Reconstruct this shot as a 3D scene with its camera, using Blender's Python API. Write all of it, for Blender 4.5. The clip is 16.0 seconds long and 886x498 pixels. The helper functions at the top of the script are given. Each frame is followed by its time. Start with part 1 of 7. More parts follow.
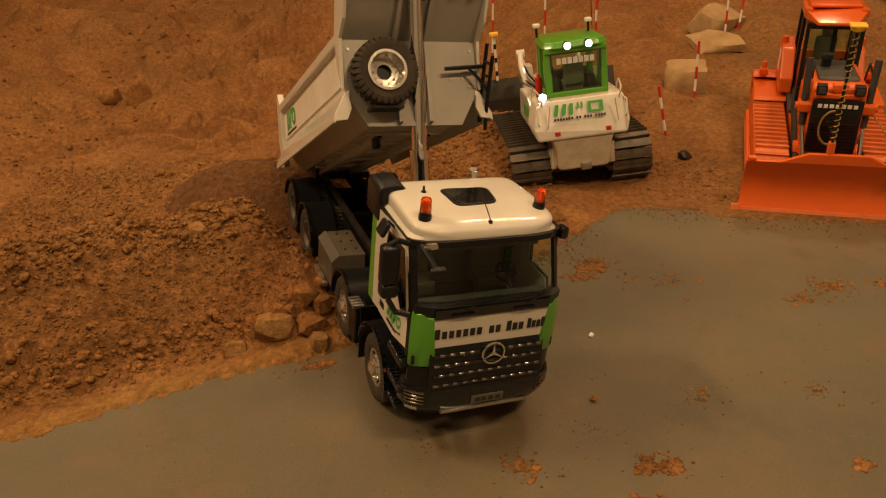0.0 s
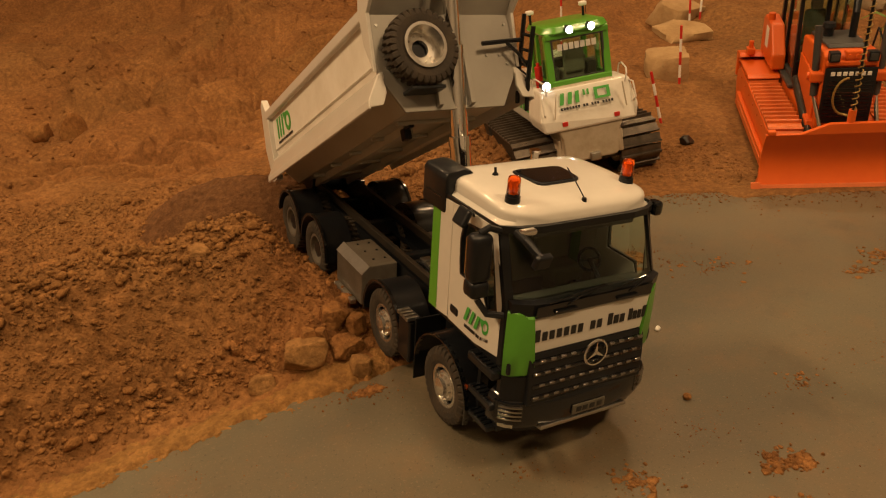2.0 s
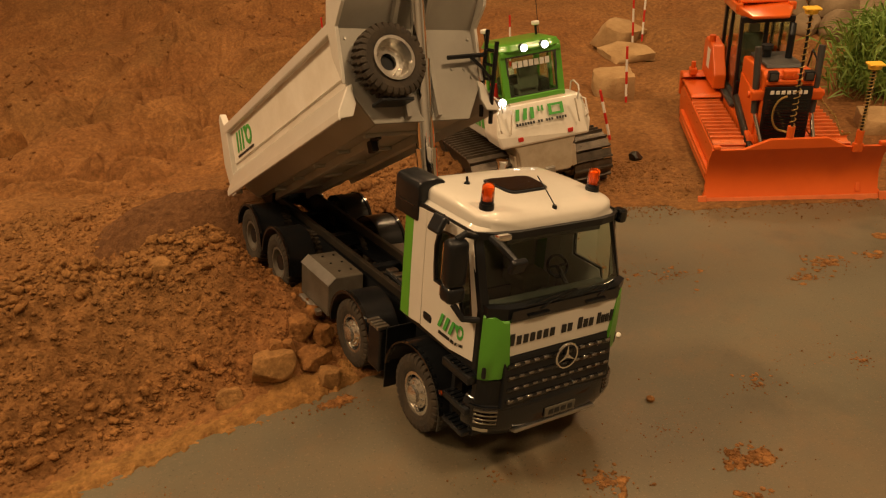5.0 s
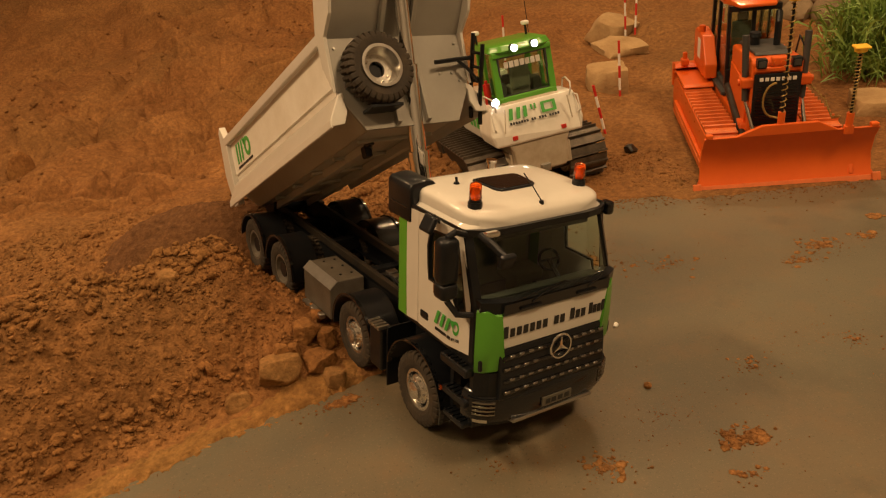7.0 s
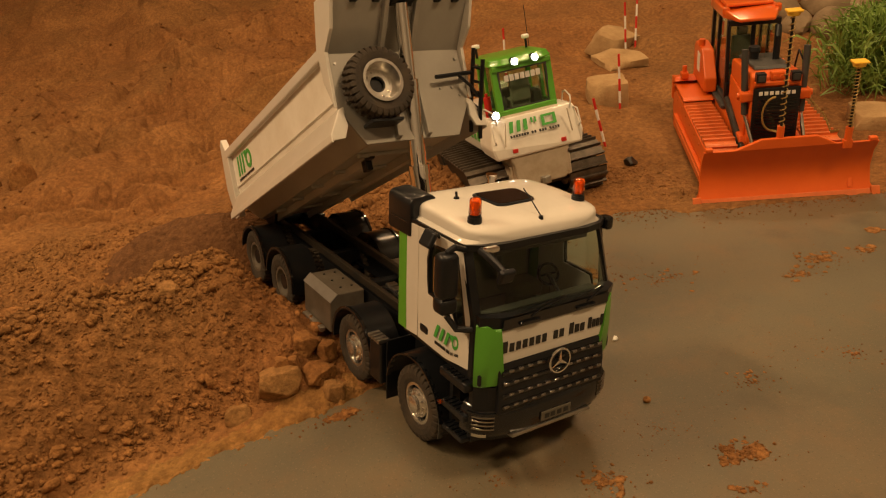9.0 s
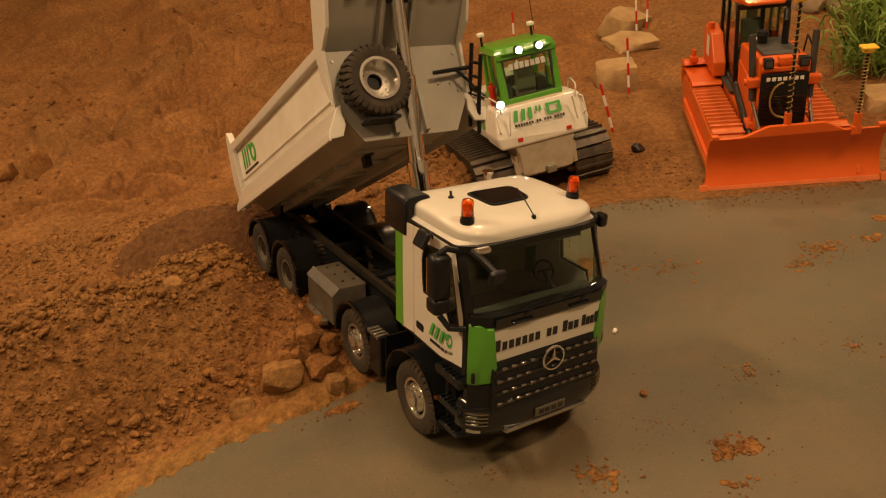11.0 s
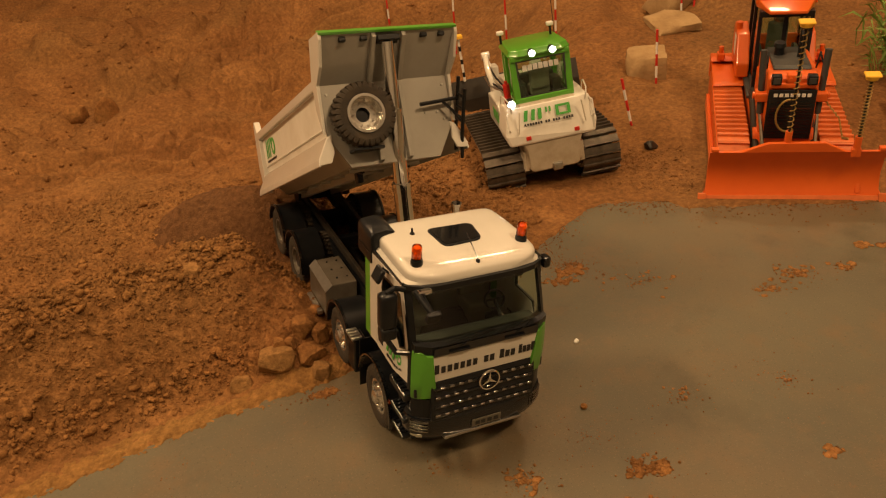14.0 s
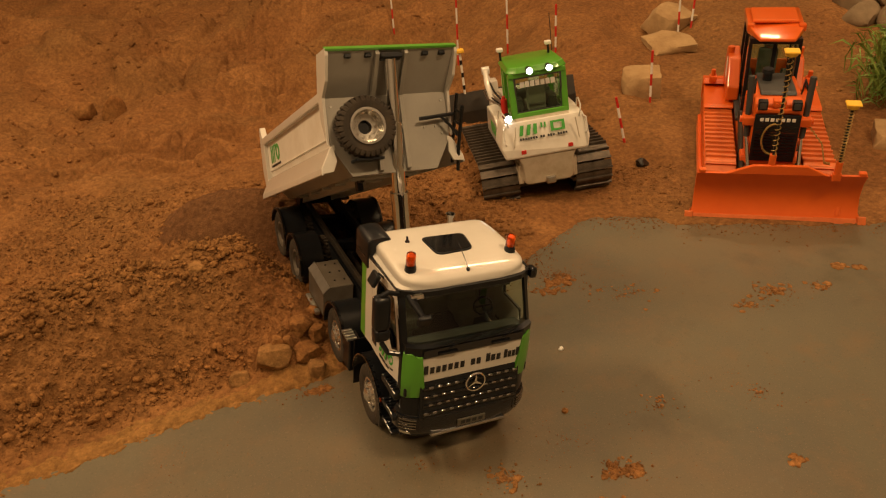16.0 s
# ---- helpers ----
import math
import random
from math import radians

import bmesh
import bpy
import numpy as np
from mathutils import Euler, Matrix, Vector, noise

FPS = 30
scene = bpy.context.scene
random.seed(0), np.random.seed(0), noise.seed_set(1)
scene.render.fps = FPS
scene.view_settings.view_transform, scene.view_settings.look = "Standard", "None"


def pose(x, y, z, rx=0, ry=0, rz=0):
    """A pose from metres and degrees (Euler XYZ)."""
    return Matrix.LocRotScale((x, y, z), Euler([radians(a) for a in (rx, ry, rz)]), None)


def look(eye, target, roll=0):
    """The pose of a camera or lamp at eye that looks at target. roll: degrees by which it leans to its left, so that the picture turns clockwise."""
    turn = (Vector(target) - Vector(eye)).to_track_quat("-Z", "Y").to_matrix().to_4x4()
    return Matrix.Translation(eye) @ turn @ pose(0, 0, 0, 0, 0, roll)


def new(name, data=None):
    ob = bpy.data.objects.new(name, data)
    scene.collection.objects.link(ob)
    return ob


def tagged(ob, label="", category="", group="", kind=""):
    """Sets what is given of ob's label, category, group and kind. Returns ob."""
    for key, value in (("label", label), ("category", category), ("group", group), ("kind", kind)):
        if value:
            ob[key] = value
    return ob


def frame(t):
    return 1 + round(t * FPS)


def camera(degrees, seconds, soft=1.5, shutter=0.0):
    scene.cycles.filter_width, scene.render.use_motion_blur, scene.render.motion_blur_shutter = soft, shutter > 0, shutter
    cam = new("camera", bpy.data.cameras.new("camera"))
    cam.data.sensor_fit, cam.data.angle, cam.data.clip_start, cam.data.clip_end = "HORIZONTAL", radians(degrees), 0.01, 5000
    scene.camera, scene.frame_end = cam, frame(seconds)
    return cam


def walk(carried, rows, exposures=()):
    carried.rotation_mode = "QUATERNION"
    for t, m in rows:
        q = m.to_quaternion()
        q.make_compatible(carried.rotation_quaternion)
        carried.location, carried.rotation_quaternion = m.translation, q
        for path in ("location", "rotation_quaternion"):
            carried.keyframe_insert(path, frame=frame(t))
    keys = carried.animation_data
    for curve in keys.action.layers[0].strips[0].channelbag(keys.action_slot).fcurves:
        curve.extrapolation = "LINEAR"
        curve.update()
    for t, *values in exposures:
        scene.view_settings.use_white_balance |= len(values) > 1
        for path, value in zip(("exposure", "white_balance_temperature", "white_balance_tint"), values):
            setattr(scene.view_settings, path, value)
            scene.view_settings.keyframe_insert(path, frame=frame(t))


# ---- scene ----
cam = camera(60.9, 16.0, 1.2)
PATH = [
    (0, (0.007, 0.028, 0.531), (-0.003, 1.795, -0.405), -2.8),
    (0.5, (-0.017, 0.041, 0.532), (0.004, 1.854, -0.313), -1.5),
    (1, (-0.064, 0.078, 0.515), (0.003, 1.869, -0.373), -2.7),
    (1.5, (-0.097, 0.112, 0.489), (0.045, 1.889, -0.418), -4.5),
    (2, (-0.124, 0.116, 0.465), (0.068, 1.9, -0.417), -4.9),
    (2.5, (-0.14, 0.112, 0.459), (0.089, 1.909, -0.387), -3.5),
    (3, (-0.15, 0.111, 0.454), (0.113, 1.902, -0.395), -3.4),
    (3.5, (-0.153, 0.111, 0.457), (0.154, 1.886, -0.411), -3.2),
    (4, (-0.153, 0.111, 0.459), (0.192, 1.882, -0.405), -2.8),
    (6.3, (-0.147, 0.087, 0.463), (0.172, 1.879, -0.365), -6.0),
    (6.5, (-0.14, 0.084, 0.459), (0.178, 1.874, -0.374), -6.7),
    (7, (-0.142, 0.084, 0.467), (0.182, 1.871, -0.37), -6.3),
    (7.5, (-0.14, 0.085, 0.471), (0.177, 1.879, -0.355), -6.5),
    (8, (-0.14, 0.086, 0.469), (0.179, 1.882, -0.352), -6.4),
    (8.5, (-0.14, 0.085, 0.468), (0.18, 1.88, -0.355), -6.3),
    (9, (-0.141, 0.083, 0.472), (0.186, 1.88, -0.342), -6.1),
    (11.3, (-0.112, 0.077, 0.499), (0.145, 1.859, -0.374), -7.2),
    (11.5, (-0.107, 0.072, 0.511), (0.136, 1.852, -0.368), -7.0),
    (12, (-0.086, 0.064, 0.516), (0.115, 1.834, -0.395), -7.1),
    (12.5, (-0.066, 0.054, 0.536), (0.13, 1.803, -0.414), -7.8),
    (13, (-0.053, 0.052, 0.549), (0.106, 1.783, -0.441), -8.2),
    (13.5, (-0.045, 0.054, 0.595), (0.037, 1.772, -0.427), -5.9),
    (14, (-0.003, 0.024, 0.617), (0.048, 1.743, -0.404), -6.4),
    (14.5, (-0.01, 0.014, 0.603), (0.027, 1.71, -0.456), -5.1),
    (15, (-0.016, 0.003, 0.606), (0.02, 1.699, -0.453), -3.9),
    (15.5, (-0.009, -0.008, 0.626), (0.039, 1.692, -0.427), -3.7),
    (16, (0.001, -0.015, 0.643), (0.06, 1.71, -0.366), -4.3),
]
walk(cam, [(t, look(eye, target, roll)) for t, eye, target, roll in PATH], [(0.0, -0.18), (1.5, -0.12), (3.5, -0.05), (14.0, -0.04), (16.0, -0.12)])

# ---------------------------------------------------------------- light
world = bpy.data.worlds.new("hall_air")
world.use_nodes = True
world.node_tree.nodes["Background"].inputs[0].default_value = (1.0, 0.72, 0.42, 1)
world.node_tree.nodes["Background"].inputs[1].default_value = 0.02
scene.world = world


def ceiling_lamp(x, y, z, w, h, watts, target):
    """A hall lamp: a long tube's light under the ceiling."""
    data = bpy.data.lights.new("hall_lamp", "AREA")
    data.shape, data.size, data.size_y = "RECTANGLE", w, h
    data.energy, data.color = watts, (1.0, 0.65, 0.335)
    ob = new("hall_lamp", data)
    ob.matrix_world = look((x, y, z), target)
    return ob


ceiling_lamp(-1.9, 0.9, 2.4, 0.70, 0.12, 55, (-0.2, 0.9, 0))
ceiling_lamp(-0.9, -1.0, 2.6, 0.70, 0.12, 19, (-0.2, 0.9, 0))
ceiling_lamp(-1.5, 3.0, 2.9, 0.70, 0.12, 20, (-0.8, 2.2, 0))
ceiling_lamp(0.4, 1.1, 3.0, 0.70, 0.12, 22, (0.3, 1.0, 0))
ceiling_lamp(1.5, -0.5, 2.8, 0.70, 0.12, 52, (0.5, 1.0, 0))
ceiling_lamp(1.4, 3.0, 2.9, 0.70, 0.12, 34, (0.9, 2.0, 0))


# ---------------------------------------------------------------- materials
def material(name, c1, c2, rough=0.6, metal=0.0, scale=60.0, bump=0.0, bscale=300.0, coat=0.0, spread=0.5, rough2=None, world_space=False):
    m = bpy.data.materials.new(name)
    m.use_nodes = True
    nt = m.node_tree
    b = nt.nodes["Principled BSDF"]
    b.inputs["Metallic"].default_value = metal
    b.inputs["Roughness"].default_value = rough
    b.inputs["Coat Weight"].default_value = coat
    b.inputs["Coat Roughness"].default_value = 0.06
    co = nt.nodes.new("ShaderNodeTexCoord")
    big = nt.nodes.new("ShaderNodeTexNoise")
    big.inputs["Scale"].default_value = scale
    big.inputs["Detail"].default_value = 6
    big.inputs["Roughness"].default_value = 0.65
    nt.links.new(co.outputs["Object"], big.inputs["Vector"])
    ramp = nt.nodes.new("ShaderNodeValToRGB")
    ramp.color_ramp.elements[0].position, ramp.color_ramp.elements[1].position = 0.5 - spread / 2, 0.5 + spread / 2
    ramp.color_ramp.elements[0].color, ramp.color_ramp.elements[1].color = (*c1, 1), (*c2, 1)
    nt.links.new(big.outputs["Fac"], ramp.inputs["Fac"])
    nt.links.new(ramp.outputs["Color"], b.inputs["Base Color"])
    if rough2 is not None:
        mr = nt.nodes.new("ShaderNodeMapRange")
        mr.inputs["From Min"].default_value, mr.inputs["From Max"].default_value = 0.3, 0.7
        mr.inputs["To Min"].default_value, mr.inputs["To Max"].default_value = rough, rough2
        nt.links.new(big.outputs["Fac"], mr.inputs["Value"])
        nt.links.new(mr.outputs["Result"], b.inputs["Roughness"])
    if bump:
        fine = nt.nodes.new("ShaderNodeTexNoise")
        fine.inputs["Scale"].default_value = bscale
        fine.inputs["Detail"].default_value = 4
        nt.links.new(co.outputs["Object"], fine.inputs["Vector"])
        bp = nt.nodes.new("ShaderNodeBump")
        bp.inputs["Strength"].default_value = bump
        bp.inputs["Distance"].default_value = 0.002
        nt.links.new(fine.outputs["Fac"], bp.inputs["Height"])
        nt.links.new(bp.outputs["Normal"], b.inputs["Normal"])
    return m


def glow(name, colour, strength):
    m = bpy.data.materials.new(name)
    m.use_nodes = True
    b = m.node_tree.nodes["Principled BSDF"]
    b.inputs["Base Color"].default_value = (*colour, 1)
    b.inputs["Emission Color"].default_value = (*colour, 1)
    b.inputs["Emission Strength"].default_value = strength
    return m


def glass(name, colour, rough=0.02, ior=1.45):
    m = bpy.data.materials.new(name)
    m.use_nodes = True
    b = m.node_tree.nodes["Principled BSDF"]
    b.inputs["Base Color"].default_value = (*colour, 1)
    b.inputs["Roughness"].default_value = rough
    b.inputs["IOR"].default_value = ior
    b.inputs["Transmission Weight"].default_value = 1.0
    return m


def thin_pane(name, tint):
    """Thin clear sheet: see-through, with a mirror gloss that grows at a slant."""
    m = bpy.data.materials.new(name)
    m.use_nodes = True
    nt = m.node_tree
    nt.nodes.remove(nt.nodes["Principled BSDF"])
    clear, gloss, edge, power, share, mix = (nt.nodes.new(k) for k in ("ShaderNodeBsdfTransparent", "ShaderNodeBsdfGlossy", "ShaderNodeLayerWeight", "ShaderNodeMath", "ShaderNodeMapRange", "ShaderNodeMixShader"))
    clear.inputs["Color"].default_value = (*tint, 1)
    gloss.inputs["Roughness"].default_value = 0.02
    edge.inputs["Blend"].default_value = 0.5
    power.operation = "POWER"
    power.inputs[1].default_value = 4.0
    share.inputs["To Min"].default_value, share.inputs["To Max"].default_value = 0.05, 0.9
    nt.links.new(edge.outputs["Facing"], power.inputs[0])
    nt.links.new(power.outputs[0], share.inputs["Value"])
    nt.links.new(share.outputs["Result"], mix.inputs[0])
    nt.links.new(clear.outputs[0], mix.inputs[1])
    nt.links.new(gloss.outputs[0], mix.inputs[2])
    nt.links.new(mix.outputs[0], nt.nodes["Material Output"].inputs["Surface"])
    return m


def soil_material(name, dark, mid, light, bump=0.7):
    m = material(name, dark, light, 0.95, 0, 5.0, 0, 0)
    nt = m.node_tree
    b = nt.nodes["Principled BSDF"]
    b.inputs["Specular IOR Level"].default_value = 0.15
    co = next(n for n in nt.nodes if n.type == "TEX_COORD")
    ramp = next(n for n in nt.nodes if n.type == "VALTORGB")
    e = ramp.color_ramp.elements.new(0.5)
    e.color = (*mid, 1)
    n2 = nt.nodes.new("ShaderNodeTexNoise")
    n2.inputs["Scale"].default_value, n2.inputs["Detail"].default_value = 110.0, 5
    nt.links.new(co.outputs["Object"], n2.inputs["Vector"])
    mr = nt.nodes.new("ShaderNodeMapRange")
    mr.inputs["From Min"].default_value, mr.inputs["From Max"].default_value = 0.3, 0.7
    mr.inputs["To Min"].default_value, mr.inputs["To Max"].default_value = 0.72, 1.22
    nt.links.new(n2.outputs["Fac"], mr.inputs["Value"])
    mul = nt.nodes.new("ShaderNodeVectorMath")
    mul.operation = "SCALE"
    n3 = nt.nodes.new("ShaderNodeTexNoise")
    n3.inputs["Scale"].default_value, n3.inputs["Detail"].default_value = 2.8, 5
    nt.links.new(co.outputs["Object"], n3.inputs["Vector"])
    mr3 = nt.nodes.new("ShaderNodeMapRange")
    mr3.inputs["From Min"].default_value, mr3.inputs["From Max"].default_value = 0.42, 0.66
    mr3.inputs["To Min"].default_value, mr3.inputs["To Max"].default_value = 0.0, 0.60
    nt.links.new(n3.outputs["Fac"], mr3.inputs["Value"])
    ochre = nt.nodes.new("ShaderNodeMix")
    ochre.data_type = "RGBA"
    nt.links.new(mr3.outputs["Result"], ochre.inputs[0])
    nt.links.new(ramp.outputs["Color"], ochre.inputs[6])
    ochre.inputs[7].default_value = (mid[0] * 0.80, mid[1] * 0.92, mid[2] * 0.95, 1)
    nt.links.new(ochre.outputs[2], mul.inputs[0])
    nt.links.new(mr.outputs["Result"], mul.inputs["Scale"])
    nt.links.new(mul.outputs["Vector"], b.inputs["Base Color"])
    cell = nt.nodes.new("ShaderNodeTexVoronoi")
    cell.inputs["Scale"].default_value = 330.0
    nt.links.new(co.outputs["Object"], cell.inputs["Vector"])
    tone = nt.nodes.new("ShaderNodeSeparateColor")
    nt.links.new(cell.outputs["Color"], tone.inputs["Color"])
    vary = nt.nodes.new("ShaderNodeMapRange")
    vary.inputs["To Min"].default_value, vary.inputs["To Max"].default_value = 0.80, 1.22
    patch = nt.nodes.new("ShaderNodeTexVoronoi")
    patch.inputs["Scale"].default_value = 75.0
    nt.links.new(co.outputs["Object"], patch.inputs["Vector"])
    ptone = nt.nodes.new("ShaderNodeSeparateColor")
    nt.links.new(patch.outputs["Color"], ptone.inputs["Color"])
    blend = nt.nodes.new("ShaderNodeMix")
    blend.inputs[0].default_value = 0.35
    nt.links.new(tone.outputs["Red"], blend.inputs[2])
    nt.links.new(ptone.outputs["Red"], blend.inputs[3])
    nt.links.new(blend.outputs[0], vary.inputs["Value"])
    mul2 = nt.nodes.new("ShaderNodeVectorMath")
    mul2.operation = "SCALE"
    nt.links.new(mul.outputs["Vector"], mul2.inputs[0])
    nt.links.new(vary.outputs["Result"], mul2.inputs["Scale"])
    nt.links.new(mul2.outputs["Vector"], b.inputs["Base Color"])
    fine = nt.nodes.new("ShaderNodeTexNoise")
    fine.inputs["Scale"].default_value, fine.inputs["Detail"].default_value = 180.0, 8
    fine.inputs["Roughness"].default_value = 0.8
    nt.links.new(co.outputs["Object"], fine.inputs["Vector"])
    dome = nt.nodes.new("ShaderNodeMath")
    dome.operation = "MULTIPLY_ADD"
    dome.inputs[1].default_value = -0.55
    nt.links.new(cell.outputs["Distance"], dome.inputs[0])
    nt.links.new(fine.outputs["Fac"], dome.inputs[2])
    bp = nt.nodes.new("ShaderNodeBump")
    bp.inputs["Strength"].default_value, bp.inputs["Distance"].default_value = bump, 0.0040
    nt.links.new(dome.outputs["Value"], bp.inputs["Height"])
    nt.links.new(bp.outputs["Normal"], b.inputs["Normal"])
    return m


SOIL = soil_material("brown_soil", (0.170, 0.075, 0.0265), (0.240, 0.110, 0.039), (0.328, 0.160, 0.058), 0.65)
SAND = soil_material("packed_sandy_soil", (0.225, 0.110, 0.036), (0.28, 0.143, 0.047), (0.34, 0.183, 0.063), 0.7)
CLOD = soil_material("clod_soil", (0.215, 0.094, 0.031), (0.285, 0.130, 0.044), (0.375, 0.187, 0.065), 0.65)
TAN = soil_material("tan_stone", (0.235, 0.118, 0.043), (0.30, 0.156, 0.058), (0.36, 0.195, 0.074), 0.5)
FRESH = soil_material("fresh_soil", (0.110, 0.050, 0.021), (0.142, 0.065, 0.027), (0.178, 0.083, 0.035), 0.7)
SANDSTONE = material("sandstone", (0.26, 0.155, 0.065), (0.46, 0.31, 0.15), 0.9, 0, 22, 0.9, 160)
BOULDER = material("grey_boulder", (0.15, 0.105, 0.058), (0.29, 0.21, 0.125), 0.9, 0, 14, 0.8, 120)
FLOOR = material("grey_painted_floor", (0.080, 0.071, 0.046), (0.134, 0.117, 0.076), 0.48, 0, 3.0, 0.10, 700, 0, 0.40, 0.72)


def dust_floor(m):
    """Brown soil dust trodden into the paint in soft patches and specks."""
    nt = m.node_tree
    b = nt.nodes["Principled BSDF"]
    co = next(n for n in nt.nodes if n.type == "TEX_COORD")
    ramp = next(n for n in nt.nodes if n.type == "VALTORGB")
    old = ramp.outputs["Color"]
    for scale, lo, hi, most, colour in ((2.2, 0.42, 0.66, 0.50, (0.175, 0.108, 0.050, 1)), (13.0, 0.52, 0.70, 0.55, (0.165, 0.102, 0.050, 1)), (38.0, 0.63, 0.72, 0.60, (0.20, 0.098, 0.036, 1)),
                                         (420.0, 0.60, 0.70, 0.55, (0.21, 0.155, 0.095, 1)), (300.0, 0.62, 0.72, 0.50, (0.035, 0.030, 0.020, 1)), (5.0, 0.56, 0.72, 0.60, (0.060, 0.052, 0.033, 1)), (9.0, 0.62, 0.70, 0.35, (0.155, 0.135, 0.090, 1))):
        nz = nt.nodes.new("ShaderNodeTexNoise")
        nz.inputs["Scale"].default_value, nz.inputs["Detail"].default_value = scale, 7 if scale < 100 else 2
        nz.inputs["Roughness"].default_value = 0.7
        nt.links.new(co.outputs["Object"], nz.inputs["Vector"])
        mr = nt.nodes.new("ShaderNodeMapRange")
        mr.inputs["From Min"].default_value, mr.inputs["From Max"].default_value = lo, hi
        mr.inputs["To Min"].default_value, mr.inputs["To Max"].default_value = 0.0, most
        nt.links.new(nz.outputs["Fac"], mr.inputs["Value"])
        mx = nt.nodes.new("ShaderNodeMix")
        mx.data_type = "RGBA"
        nt.links.new(mr.outputs["Result"], mx.inputs[0])
        nt.links.new(old, mx.inputs[6])
        mx.inputs[7].default_value = colour
        old = mx.outputs[2]
    nt.links.new(old, b.inputs["Base Color"])


dust_floor(FLOOR)
WHITE = material("white_paint", (0.60, 0.575, 0.52), (0.68, 0.655, 0.60), 0.5, 0, 20, 0, 0, 1.0)
DIRTY_WHITE = material("soiled_white_paint", (0.34, 0.27, 0.18), (0.58, 0.52, 0.42), 0.55, 0, 22, 0.1, 300)
WHITE_DUST = material("dusty_white_paint", (0.68, 0.64, 0.56), (0.84, 0.82, 0.76), 0.4, 0, 25, 0, 0, 0.2)
GREEN = material("green_paint", (0.085, 0.31, 0.026), (0.105, 0.37, 0.034), 0.3, 0, 20, 0, 0, 0.5)
BLACK = material("black_plastic", (0.0060, 0.0072, 0.0095), (0.0100, 0.0115, 0.0140), 0.36, 0, 60, 0.03, 600, 0.22)
BLACK_GLOSS = material("black_gloss", (0.0048, 0.0060, 0.0080), (0.0080, 0.0092, 0.0115), 0.14, 0, 40, 0, 0, 0.8)
for plastic in (BLACK, BLACK_GLOSS):
    plastic.node_tree.nodes["Principled BSDF"].inputs["Specular IOR Level"].default_value = 0.30
BLACK_DUST = material("dusty_black_steel", (0.008, 0.0075, 0.007), (0.034, 0.025, 0.016), 0.5, 0, 30, 0.1, 300)
RUBBER = material("tyre_rubber", (0.018, 0.016, 0.014), (0.060, 0.043, 0.026), 0.85, 0, 60, 0.3, 400)
CHROME = material("chrome", (0.82, 0.82, 0.82), (0.90, 0.90, 0.89), 0.08, 1.0, 30)
RIM = material("bright_alloy", (0.62, 0.60, 0.56), (0.80, 0.78, 0.73), 0.22, 0.9, 40, 0.05, 300)
DULL_RIM = material("dusty_alloy", (0.20, 0.175, 0.14), (0.36, 0.33, 0.28), 0.38, 0.7, 60, 0.1, 300)
DARK_CHROME = material("dark_chrome", (0.34, 0.33, 0.32), (0.46, 0.45, 0.43), 0.13, 1.0, 30)
STEEL = material("bare_steel", (0.42, 0.41, 0.39), (0.60, 0.59, 0.56), 0.33, 1.0, 40, 0.05, 300)
GREY_METAL = material("grey_bed_steel", (0.27, 0.255, 0.225), (0.38, 0.365, 0.325), 0.42, 0.25, 12, 0.04, 300, 0, 0.6, 0.6)
BELLY = material("pale_bed_underside", (0.40, 0.37, 0.31), (0.54, 0.51, 0.44), 0.45, 0, 14, 0.05, 300)
ALU = material("alu_box", (0.13, 0.11, 0.085), (0.21, 0.185, 0.15), 0.38, 0.5, 40, 0.10, 300)
PLATE = material("dull_plate", (0.09, 0.082, 0.062), (0.13, 0.118, 0.09), 0.5, 0, 30)
ORANGE = material("orange_paint", (0.64, 0.098, 0.008), (0.74, 0.128, 0.012), 0.42, 0, 15, 0.03, 400, 0.15)
ORANGE_GLOSS = material("glossy_orange_paint", (0.66, 0.105, 0.010), (0.74, 0.13, 0.013), 0.28, 0, 15, 0.02, 400, 0.8)
TRACK_DARK = material("worn_track_steel", (0.035, 0.028, 0.022), (0.16, 0.13, 0.10), 0.5, 0.5, 50, 0.15, 300)
TRACK_ORANGE = material("orange_track_paint", (0.46, 0.10, 0.018), (0.68, 0.155, 0.03), 0.5, 0, 40, 0.1, 300)
CAB_GREY = material("grey_cab_trim", (0.035, 0.035, 0.035), (0.055, 0.055, 0.052), 0.5, 0, 30)
SEAT = material("seat_cloth", (0.13, 0.13, 0.10), (0.20, 0.195, 0.15), 0.9, 0, 80)
CURTAIN = material("cab_lining", (0.12, 0.13, 0.095), (0.16, 0.17, 0.125), 0.8, 0, 40)
DASH = material("dashboard_plastic", (0.040, 0.046, 0.042), (0.060, 0.068, 0.060), 0.45, 0, 40, 0.05, 400)
RED = material("red_paint", (0.50, 0.02, 0.015), (0.58, 0.03, 0.02), 0.4, 0, 30)
STAKE_WHITE = material("stake_white", (0.72, 0.70, 0.64), (0.80, 0.78, 0.72), 0.5, 0, 30)
YELLOW = material("yellow_plastic", (0.85, 0.48, 0.04), (0.90, 0.55, 0.06), 0.4, 0, 30)
AMBER = glass("amber_lens", (1.0, 0.16, 0.01), 0.15)
PANE = thin_pane("cab_glass", (0.88, 0.96, 0.89))
LED = glow("work_light", (1.0, 0.97, 0.90), 14.0)
LEAF = material("leaf_green", (0.085, 0.165, 0.022), (0.24, 0.36, 0.07), 0.5, 0, 30)
INK = material("dark_print", (0.012, 0.012, 0.012), (0.02, 0.02, 0.02), 0.5, 0, 40)
